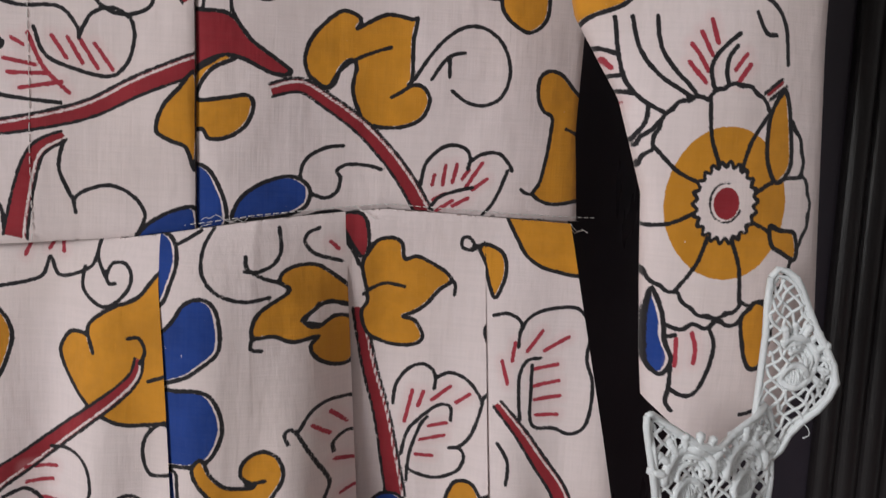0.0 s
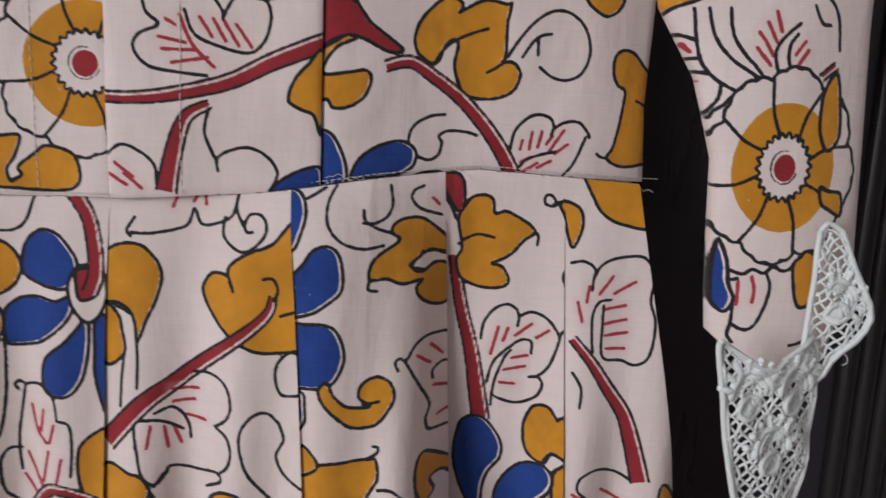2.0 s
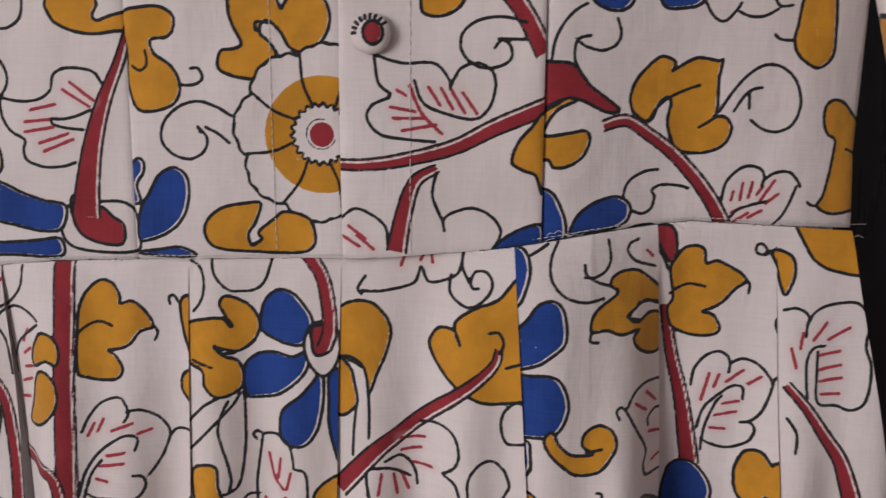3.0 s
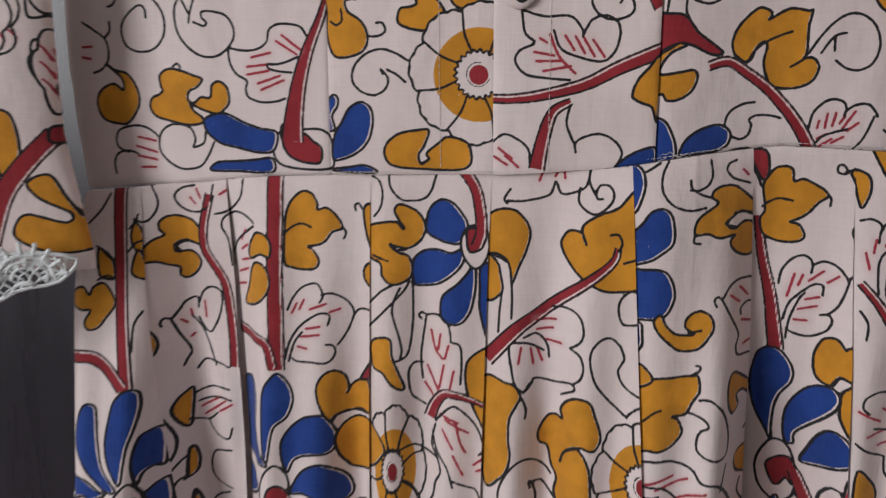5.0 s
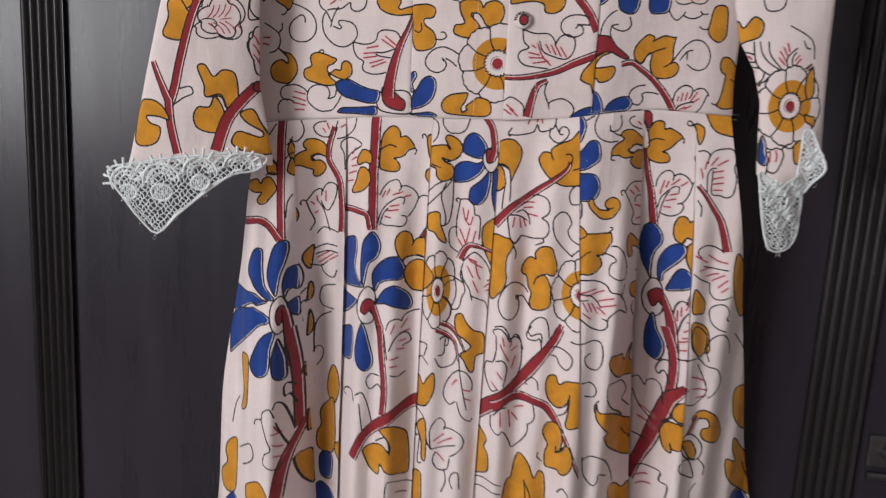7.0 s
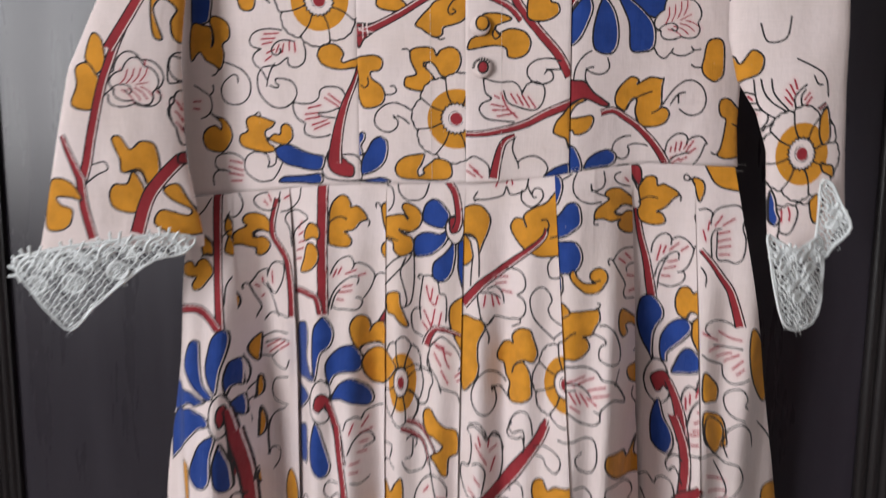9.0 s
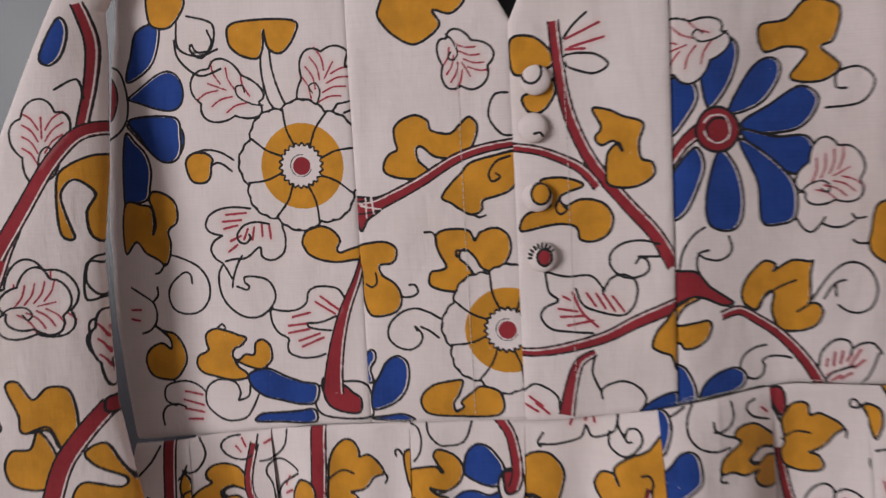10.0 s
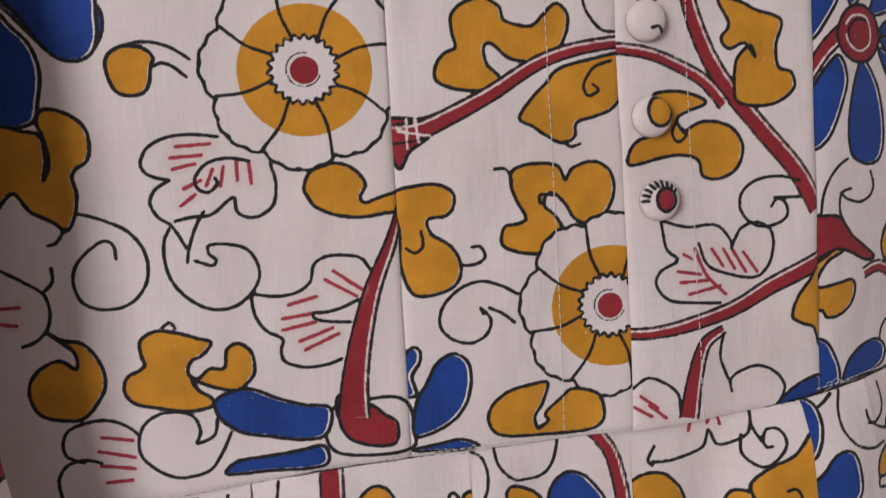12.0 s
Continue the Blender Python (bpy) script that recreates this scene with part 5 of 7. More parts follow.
dark_line((SKIRT[5],), (106.8, 1211.9), (107.9, 1205.1), (106.0, 1200.6), (101.6, 1198.3), (97.6, 1198.6))
dark_line((SKIRT[5],), (97.6, 1203.0), (98.5, 1199.2), (103.3, 1196.2), (108.0, 1194.7))
dark_line((SKIRT[5],), (119.2, 1211.9), (115.6, 1210.1), (114.9, 1207.1), (118.3, 1203.5), (126.5, 1201.0))
rosy_line((SKIRT[5],), (122.7, 1207.4), (125.4, 1205.0))
blob((SKIRT[5],), "yellow", (111, 1192), (108, 1195), (109, 1198), (113, 1200), (119, 1200), (125, 1196), (130, 1191), (130, 1186), (123, 1188), (118, 1185), (116, 1182), (120, 1180), (125, 1183), (131, 1181), (132, 1173), (130, 1167), (125, 1167), (120, 1170), (118, 1174), (120, 1177), (113, 1176), (107, 1178), (101, 1178), (101, 1183), (104, 1187))
dark_line((SKIRT[5],), (118.2, 1185.4), (115.2, 1182.5), (120.3, 1180.7))
dark_line((SKIRT[5],), (119.6, 1187.5), (126.3, 1187.3), (133.2, 1184.5))
dark_line((SKIRT[5],), (100.8, 1178.0), (100.5, 1174.3), (103.6, 1173.7))
dark_line((SKIRT[5],), (113.0, 1143.9), (111.6, 1147.0), (113.3, 1148.7), (115.6, 1146.8))
dark_line((SKIRT[5],), (115.6, 1147.4), (119.4, 1153.3), (124.4, 1155.4), (131.7, 1154.9))
dark_line((SKIRT[5],), (115.6, 1146.8), (120.7, 1137.8), (125.3, 1128.6), (124.0, 1122.8), (126.4, 1117.9), (135.7, 1115.5))
rosy_line((SKIRT[5],), (119.8, 1148.7), (124.8, 1144.4))
rosy_line((SKIRT[5],), (124.8, 1151.6), (129.8, 1146.3))
rosy_line((SKIRT[5],), (126.5, 1135.1), (133.6, 1132.3))
rosy_line((SKIRT[5],), (128.7, 1122.4), (133.7, 1122.9))
dark_line((SKIRT[5],), (126.2, 1137.7), (125.9, 1141.0), (129.4, 1143.1), (132.4, 1142.5))
blob((SKIRT[5],), "yellow", (75, 1102), (85, 1109), (94, 1110), (103, 1111), (106, 1111), (107, 1104), (104, 1098), (101, 1092), (95, 1091), (98, 1089), (100, 1083), (96, 1077), (90, 1074), (84, 1074), (77, 1074))
dark_line((SKIRT[5],), (102.8, 1111.0), (106.4, 1113.7), (106.8, 1115.9), (104.8, 1116.0))
dark_line((SKIRT[5],), (81.4, 1087.7), (85.9, 1092.4), (89.4, 1094.2))
blob((SKIRT[5],), "yellow", (78, 1115), (81, 1114), (85, 1109), (81, 1105), (75, 1103), (75, 1111))
dark_line((SKIRT[5],), (107.2, 1099.7), (112.5, 1099.9), (118.9, 1093.4), (122.8, 1081.4), (122.8, 1071.6), (118.3, 1070.5), (113.3, 1071.7), (108.1, 1074.4), (106.8, 1078.9), (108.4, 1084.7), (112.0, 1087.3), (109.7, 1090.7), (104.3, 1092.7), (100.7, 1092.3))
blob((SKIRT[5],), None, (79, 1065), (91, 1069), (99, 1068), (106, 1065), (110, 1060), (118, 1058), (124, 1049), (129, 1035), (119, 1044), (111, 1039), (109, 1034), (109, 1029), (104, 1025), (96, 1027), (89, 1032), (81, 1040))
dark_line((SKIRT[5],), (104.9, 1035.3), (108.6, 1034.3))
dark_line((SKIRT[5],), (82.5, 1056.0), (91.8, 1055.7), (98.5, 1050.6), (102.0, 1045.3))
dark_line((SKIRT[5],), (82.9, 1050.4), (90.5, 1051.7))
rosy_line((SKIRT[5],), (84.0, 1057.0), (97.0, 1061.5))
rosy_line((SKIRT[5],), (88.7, 1054.9), (103.9, 1060.3))
rosy_line((SKIRT[5],), (98.6, 1050.0), (112.5, 1054.9))
rosy_line((SKIRT[5],), (102.0, 1045.3), (115.1, 1049.5))
rosy_line((SKIRT[5],), (86.1, 1049.5), (91.3, 1041.5))
rosy_line((SKIRT[5],), (90.7, 1049.5), (94.5, 1041.6))
rosy_line((SKIRT[5],), (93.9, 1049.0), (100.0, 1039.7))
rosy_line((SKIRT[5],), (99.0, 1045.2), (106.4, 1040.0))
rosy_line((SKIRT[5],), (86.8, 1040.0), (94.0, 1035.3))
blob((SKIRT[5],), "yellow", (122, 1109), (125, 1110), (133, 1102), (139, 1096), (138, 1090), (132, 1096), (127, 1097), (129, 1090), (125, 1089), (122, 1095), (121, 1103))
blob((SKIRT[5],), "yellow", (132, 1051), (130, 1060), (136, 1061), (144, 1061), (146, 1043), (137, 1045))
dark_line((SKIRT[5],), (122.7, 1065.1), (119.8, 1054.6))
dark_line((SKIRT[5],), (136.6, 1041.6), (135.4, 1034.7), (139.3, 1026.7))
dark_line((SKIRT[5],), (135.4, 1071.3), (137.9, 1075.2), (140.2, 1076.8))
blob((SKIRT[5],), "yellow", (140, 1023), (145, 1028), (149, 997), (146, 977))
blob((SKIRT[6],), "red", (125, 1216), (133, 1216), (135, 1207), (133, 1202), (128, 1209))
stem((SKIRT[6],), 3.9, 7.2, (132, 1185), (136, 1165), (141, 1147), (144, 1132), (147, 1116))
dark_line((SKIRT[6],), (124.8, 1211.1), (129.3, 1204.9), (132.4, 1198.7))
blob((SKIRT[6],), "yellow", (133, 1199), (135, 1204), (138, 1208), (143, 1209), (146, 1207), (147, 1202), (151, 1203), (156, 1201), (161, 1198), (163, 1195), (159, 1192), (155, 1187), (151, 1184), (147, 1182), (151, 1181), (154, 1176), (152, 1173), (146, 1172), (140, 1173), (135, 1176), (133, 1183), (135, 1188))
dark_line((SKIRT[6],), (133.6, 1189.3), (137.0, 1191.9), (141.3, 1193.3), (147.3, 1192.4))
dark_line((SKIRT[6],), (162.4, 1195.6), (164.2, 1194.2), (164.1, 1190.4))
dark_line((SKIRT[6],), (144.8, 1150.9), (145.5, 1157.5), (149.2, 1163.5), (154.1, 1166.0), (157.8, 1164.4), (159.2, 1160.6), (158.7, 1157.4))
dark_line((SKIRT[6],), (158.8, 1161.2), (163.8, 1163.6), (169.6, 1161.8), (174.1, 1156.8), (175.0, 1153.8))
dark_line((SKIRT[6],), (175.0, 1153.8), (176.0, 1157.1), (179.3, 1158.5))
dark_line((SKIRT[6],), (175.0, 1153.8), (173.7, 1148.2), (171.6, 1142.3), (168.1, 1138.0), (164.6, 1136.7))
dark_line((SKIRT[6],), (164.6, 1136.7), (168.1, 1137.3), (169.8, 1134.5), (167.7, 1129.0), (161.1, 1125.3), (153.6, 1126.2), (150.4, 1128.1))
dark_line((SKIRT[6],), (148.3, 1132.9), (150.2, 1141.6), (155.4, 1147.9), (160.8, 1152.0), (164.6, 1151.4), (164.9, 1146.6))
dark_line((SKIRT[6],), (150.4, 1122.9), (151.2, 1133.4), (154.4, 1143.8), (156.9, 1147.4))
rosy_line((SKIRT[6],), (149.0, 1144.8), (151.4, 1156.6))
rosy_line((SKIRT[6],), (153.5, 1151.0), (155.2, 1156.4))
rosy_line((SKIRT[6],), (158.0, 1153.4), (164.3, 1158.8))
rosy_line((SKIRT[6],), (166.4, 1153.3), (170.9, 1156.9))
rosy_line((SKIRT[6],), (157.3, 1144.1), (163.6, 1145.7))
rosy_line((SKIRT[6],), (154.4, 1138.8), (163.0, 1141.1))
rosy_line((SKIRT[6],), (153.3, 1133.3), (159.2, 1133.3))
blob((SKIRT[6],), "yellow", (166, 1105), (164, 1115), (166, 1123), (169, 1126), (173, 1126), (176, 1122), (177, 1123), (184, 1125), (185, 1111), (180, 1107), (175, 1108), (172, 1102))
blob((SKIRT[6],), "yellow", (178, 1103), (185, 1107), (189, 1078), (182, 1078), (177, 1086), (176, 1092), (176, 1099))
dark_line((SKIRT[6],), (171.9, 1101.9), (174.5, 1107.2), (178.7, 1107.2))
dark_line((SKIRT[6],), (170.7, 1206.9), (169.1, 1205.9), (166.2, 1206.6), (165.9, 1209.3), (167.5, 1210.3), (169.4, 1208.9), (170.7, 1206.9))
dark_line((SKIRT[6],), (169.6, 1206.8), (174.2, 1208.6), (177.0, 1209.3))
blob((SKIRT[6],), "yellow", (172, 1207), (178, 1209), (179, 1197), (177, 1191), (175, 1200))
blob((SKIRT[7],), "yellow", (173, 1207), (179, 1206), (181, 1201), (180, 1195), (177, 1191))
blob((SKIRT[6],), "yellow", (179, 1183), (175, 1180), (176, 1175), (178, 1171), (181, 1169))
blob((SKIRT[6],), "blue", (137, 1096), (138, 1111), (141, 1116), (147, 1117), (152, 1113), (156, 1106), (156, 1099), (152, 1092), (150, 1084), (150, 1071), (151, 1063), (147, 1070), (141, 1081))
blob((SKIRT[6],), "blue", (155, 1076), (156, 1086), (161, 1095), (167, 1100), (173, 1101), (176, 1097), (175, 1091), (171, 1084), (166, 1077), (161, 1070), (161, 1064), (157, 1065))
blob((SKIRT[6],), "blue", (165, 1055), (167, 1065), (170, 1074), (174, 1079), (179, 1078), (183, 1073), (184, 1066), (180, 1062), (173, 1058))
blob((SKIRT[6],), None, (150, 1063), (156, 1064), (161, 1058), (164, 1046), (164, 1033), (159, 1027), (153, 1029), (147, 1037), (145, 1050))
blob((SKIRT[6],), "red", (152, 1042), (150, 1049), (154, 1054), (160, 1055), (164, 1050), (167, 1044), (164, 1039), (160, 1042), (158, 1038), (155, 1037))
stem((SKIRT[6],), 5.3, 7.9, (163, 1048), (168, 1037), (172, 1023), (175, 1001))
dark_line((SKIRT[6],), (172.1, 1035.2), (173.2, 1043.6), (176.1, 1049.3), (179.6, 1049.9), (180.9, 1048.3), (182.6, 1057.6), (188.4, 1060.8))
rosy_line((SKIRT[6],), (175.1, 1030.3), (174.7, 1039.7))
rosy_line((SKIRT[6],), (177.3, 1036.1), (177.3, 1043.9))
rosy_line((SKIRT[6],), (180.7, 1043.0), (183.1, 1052.7))
dark_line((SKIRT[6],), (176.2, 1017.7), (178.7, 1032.8), (183.0, 1040.7), (187.2, 1042.5), (186.3, 1036.4))
rosy_line((SKIRT[6],), (182.5, 1032.0), (188.2, 1034.6))
rosy_line((SKIRT[6],), (180.8, 1023.0), (187.2, 1028.0))
rosy_line((SKIRT[6],), (180.2, 1016.5), (185.2, 1018.9))
blob((SKIRT[7],), "yellow", (186, 1062), (193, 1057), (198, 1049), (197, 1040), (193, 1040), (186, 1042))
blob((SKIRT[7],), "yellow", (187, 1031), (196, 1030), (203, 1024), (206, 1013), (206, 1002), (190, 1007))
blob((SKIRT[7],), "yellow", (181, 1222), (202, 1223), (208, 1201), (198, 1200), (190, 1203), (185, 1209))
dark_line((SKIRT[7],), (177.6, 1184.5), (182.2, 1185.5), (186.1, 1183.6), (187.5, 1180.7))
dark_line((SKIRT[7],), (186.2, 1174.5), (187.0, 1180.6), (190.8, 1185.4), (197.8, 1187.8), (206.2, 1187.8), (210.2, 1180.5), (209.3, 1171.4), (211.6, 1162.5), (210.1, 1150.1), (205.2, 1145.8), (199.4, 1147.4), (191.8, 1148.7), (191.1, 1161.0), (191.2, 1168.6))
dark_line((SKIRT[7],), (193.9, 1170.9), (189.5, 1170.1), (187.1, 1165.4), (187.0, 1157.7), (187.7, 1150.1))
rosy_line((SKIRT[7],), (189.2, 1173.1), (194.3, 1180.1))
rosy_line((SKIRT[7],), (195.1, 1173.4), (203.1, 1178.4))
rosy_line((SKIRT[7],), (184.3, 1169.8), (185.2, 1176.0))
rosy_line((SKIRT[7],), (181.0, 1169.5), (183.1, 1162.0))
rosy_line((SKIRT[7],), (191.3, 1167.1), (199.9, 1169.0))
rosy_line((SKIRT[7],), (191.9, 1161.6), (200.5, 1163.5))
rosy_line((SKIRT[7],), (192.4, 1157.0), (201.1, 1158.4))
rosy_line((SKIRT[7],), (193.0, 1151.8), (200.4, 1152.1))
stem((SKIRT[7],), 3.2, 7.0, (180, 1155), (188, 1146), (195, 1136), (202, 1126), (206, 1115), (211, 1098))
dark_line((SKIRT[7],), (180.6, 1141.7), (184.1, 1136.1), (183.9, 1128.4))
dark_line((SKIRT[7],), (189.0, 1091.7), (185.4, 1095.1), (186.3, 1100.1), (192.4, 1103.0), (201.0, 1101.4), (207.0, 1098.3))
rosy_line((SKIRT[7],), (183.6, 1093.2), (195.1, 1087.3))
rosy_line((SKIRT[7],), (195.7, 1094.1), (204.3, 1089.0), (212.4, 1087.8))
rosy_line((SKIRT[7],), (189.1, 1079.9), (199.3, 1082.6))
rosy_line((SKIRT[7],), (195.5, 1074.4), (206.0, 1077.2))
rosy_line((SKIRT[7],), (201.3, 1070.0), (211.3, 1076.5))
rosy_line((SKIRT[7],), (207.6, 1064.5), (214.0, 1072.1))
rosy_line((SKIRT[7],), (210.7, 1060.7), (215.4, 1065.5))
dark_line((SKIRT[7],), (183.9, 1076.5), (190.3, 1071.9), (200.1, 1067.6))
dark_line((SKIRT[7],), (192.0, 1083.8), (202.6, 1081.7), (213.3, 1081.2))
dark_line((SKIRT[7],), (200.1, 1067.6), (201.4, 1058.8), (206.4, 1053.5), (212.8, 1054.1), (219.9, 1057.5))
dark_line((SKIRT[7],), (221.1, 1033.5), (218.6, 1036.1), (220.2, 1041.2), (216.5, 1048.2), (210.8, 1049.2), (204.6, 1045.3), (202.8, 1039.8), (205.6, 1031.5), (211.0, 1026.6), (219.3, 1023.6))
blob((SKIRT[0],), "blue", (-203, 986), (-197, 998), (-188, 1005), (-184, 1003), (-187, 989), (-188, 973), (-191, 965), (-200, 961), (-206, 967), (-207, 975))
blob((SKIRT[0],), "blue", (-183, 994), (-181, 998), (-177, 982), (-176, 970), (-176, 960), (-180, 959), (-185, 965), (-186, 981))
blob((SKIRT[2],), "blue", (-139, 991), (-127, 1003), (-119, 1004), (-120, 978), (-129, 970), (-136, 973))
blob((SKIRT[2],), "blue", (-115, 992), (-110, 1013), (-106, 1010), (-101, 993), (-98, 978), (-102, 970), (-108, 970), (-114, 977))
blob((SKIRT[6],), "blue", (153, 996), (152, 1014), (155, 1028), (158, 1029), (162, 1015), (168, 1004), (169, 994), (166, 985), (161, 985), (156, 989))
stem((SKIRT[0],), 6.4, 5.9, (-175, 1004), (-171, 968), (-169, 933), (-168, 903))
stem((SKIRT[0],), 4.9, 9.8, (-164, 907), (-169, 895), (-174, 883), (-178, 866), (-181, 842))
blob((SKIRT[0],), "yellow", (-218, 978), (-210, 980), (-209, 969), (-210, 941), (-212, 929), (-219, 924), (-215, 944), (-218, 964))
blob((SKIRT[0],), "yellow", (-167, 955), (-165, 962), (-160, 959), (-160, 950), (-165, 949))
dark_line((SKIRT[0],), (-168.2, 953.7), (-166.8, 963.6), (-162.5, 960.0), (-157.5, 969.7), (-155.0, 975.6), (-159.1, 976.9))
dark_line((SKIRT[0],), (-170.1, 928.0), (-173.7, 940.8), (-176.5, 941.5), (-177.2, 950.3), (-175.3, 953.0), (-171.0, 946.9))
dark_line((SKIRT[0],), (-202.6, 915.1), (-200.8, 920.0), (-195.0, 922.1), (-193.2, 929.3), (-187.4, 933.3), (-184.9, 930.6), (-182.7, 924.7))
dark_line((SKIRT[0],), (-184.1, 933.1), (-181.2, 938.9), (-176.9, 933.9), (-173.3, 918.4), (-170.9, 903.7))
dark_line((SKIRT[0],), (-195.0, 922.1), (-189.6, 905.8), (-185.1, 894.2), (-190.7, 888.8), (-192.6, 879.5), (-186.4, 875.9), (-180.0, 873.8), (-176.9, 877.1))
dark_line((SKIRT[0],), (-181.5, 919.8), (-177.3, 904.3), (-173.8, 891.0))
rosy_line((SKIRT[0],), (-184.5, 908.9), (-177.3, 908.8))
rosy_line((SKIRT[0],), (-183.4, 898.9), (-177.1, 894.2))
rosy_line((SKIRT[0],), (-182.1, 887.3), (-177.0, 884.5))
rosy_line((SKIRT[0],), (-182.5, 916.5), (-178.9, 908.7))
blob((SKIRT[0],), "yellow", (-170, 874), (-166, 873), (-160, 866), (-159, 833), (-165, 842), (-169, 857), (-171, 870))
blob((SKIRT[0],), "yellow", (-164, 913), (-161, 909), (-160, 894), (-164, 892))
blob((SKIRT[0],), "yellow", (-236, 883), (-227, 888), (-226, 874), (-227, 839), (-234, 831), (-242, 837), (-244, 851), (-237, 862), (-239, 873))
dark_line((SKIRT[0],), (-221.7, 882.6), (-208.7, 893.7), (-203.9, 886.3), (-205.7, 877.3), (-216.4, 869.4))
blob((SKIRT[0],), "yellow", (-212, 849), (-206, 855), (-196, 857), (-189, 850), (-189, 842), (-208, 833))
dark_line((SKIRT[0],), (-232.3, 903.1), (-228.9, 921.0), (-223.2, 932.3))
blob((SKIRT[0],), "blue", (-240, 818), (-231, 831), (-225, 823))
blob((SKIRT[1],), "yellow", (-141, 960), (-146, 949), (-147, 932), (-140, 920), (-134, 936), (-136, 953))
blob((SKIRT[1],), "yellow", (-155, 908), (-147, 920), (-139, 924), (-137, 877), (-149, 866), (-157, 869), (-158, 884), (-154, 893))
blob((SKIRT[1],), "blue", (-155, 859), (-145, 868), (-139, 864), (-141, 842), (-153, 838))
blob((SKIRT[1],), "blue", (-157, 829), (-141, 829), (-137, 817), (-157, 807))
blob((SKIRT[1],), "yellow", (-137, 880), (-124, 889), (-113, 891), (-109, 866), (-119, 865), (-131, 865))
blob((SKIRT[1],), "yellow", (-127, 848), (-116, 865), (-109, 861), (-109, 849), (-122, 844))
dark_line((SKIRT[2],), (-125.8, 935.8), (-129.7, 936.8), (-125.5, 943.2), (-117.9, 946.6), (-115.0, 937.7))
dark_line((SKIRT[2],), (-113.3, 944.0), (-106.8, 948.1), (-101.5, 936.7), (-97.5, 919.5))
dark_line((SKIRT[2],), (-108.9, 937.0), (-105.6, 911.9))
stem((SKIRT[2],), 5.8, 5.8, (-93, 1013), (-89, 980), (-86, 954), (-87, 928))
stem((SKIRT[2],), 11.7, 7.8, (-55, 941), (-75, 930), (-93, 916), (-105, 903), (-114, 882))
dark_line((SKIRT[2],), (-88.5, 952.7), (-92.7, 956.9), (-99.5, 951.5), (-103.2, 959.0), (-100.0, 965.9), (-91.9, 965.4))
dark_line((SKIRT[2],), (-81.0, 967.7), (-74.1, 965.9), (-68.6, 968.9))
rosy_line((SKIRT[2],), (-81.3, 975.8), (-75.8, 975.8))
rosy_line((SKIRT[2],), (-81.6, 982.7), (-74.8, 984.0))
blob((SKIRT[2],), "yellow", (-89, 913), (-79, 918), (-70, 913), (-64, 903), (-62, 869), (-72, 869), (-82, 874), (-87, 880), (-89, 869), (-97, 872), (-102, 883), (-104, 891), (-98, 896), (-86, 899), (-79, 893), (-81, 905))
dark_line((SKIRT[2],), (-92.4, 900.6), (-83.7, 906.9), (-78.1, 898.8), (-78.7, 890.7))
dark_line((SKIRT[2],), (-81.1, 848.1), (-79.1, 862.6), (-67.6, 859.5), (-56.2, 856.9))
dark_line((SKIRT[2],), (-71.7, 850.6), (-62.3, 847.1))
blob((SKIRT[3],), "yellow", (-60, 960), (-56, 964), (-52, 957), (-47, 966), (-42, 970), (-41, 954), (-47, 939), (-53, 935), (-59, 937))
dark_line((SKIRT[3],), (-61.0, 962.1), (-60.4, 973.4), (-55.2, 983.4), (-47.9, 978.1))
dark_line((SKIRT[3],), (-52.3, 984.7), (-50.0, 996.5), (-58.8, 995.8))
dark_line((SKIRT[3],), (-58.5, 931.6), (-49.2, 924.1), (-45.4, 902.4), (-41.3, 894.1))
blob((SKIRT[3],), "yellow", (-56, 915), (-48, 922), (-46, 885), (-50, 884), (-51, 901))
dark_line((SKIRT[3],), (-57.7, 917.7), (-57.0, 903.8), (-53.0, 905.4), (-53.9, 879.1), (-49.8, 879.1))
blob((SKIRT[3],), "yellow", (-58, 866), (-51, 869), (-49, 861), (-49, 839), (-56, 836))
stem((SKIRT[3],), 4.4, 1.5, (-42, 1012), (-30, 1005), (-24, 998), (-20, 983))
blob((SKIRT[3],), "yellow", (-26, 1018), (-25, 1025), (-20, 1027), (-15, 1020), (-8, 1013), (1, 1009), (2, 993), (-5, 988), (-6, 975), (-10, 975), (-15, 984), (-19, 990), (-12, 995), (-10, 999), (-17, 1005), (-23, 1008))
dark_line((SKIRT[3],), (-19.2, 975.0), (-25.4, 969.6), (-31.1, 958.9), (-32.1, 947.7), (-26.4, 940.1), (-21.1, 944.5))
dark_line((SKIRT[3],), (-19.2, 975.0), (-12.3, 973.2), (-6.8, 964.5), (-6.3, 956.2))
dark_line((SKIRT[3],), (-19.5, 943.9), (-15.0, 932.2), (-7.0, 925.7), (-4.7, 928.0))
dark_line((SKIRT[3],), (-19.7, 982.9), (-17.2, 967.4), (-13.6, 951.5), (-10.2, 937.5))
rosy_line((SKIRT[3],), (-24.8, 959.9), (-20.8, 965.4))
rosy_line((SKIRT[3],), (-13.9, 957.0), (-7.7, 955.4))
rosy_line((SKIRT[3],), (-12.4, 948.8), (-7.2, 946.4))
dark_line((SKIRT[3],), (-41.3, 894.1), (-43.1, 911.3), (-38.5, 922.6), (-33.5, 925.1), (-29.0, 919.8), (-30.3, 914.0))
dark_line((SKIRT[3],), (-30.4, 915.6), (-22.2, 916.4), (-13.9, 912.9), (-10.8, 904.3), (-15.5, 896.2), (-23.3, 889.2))
dark_line((SKIRT[3],), (-37.0, 891.0), (-39.1, 882.5), (-33.5, 873.8), (-25.3, 876.0), (-23.1, 887.1))
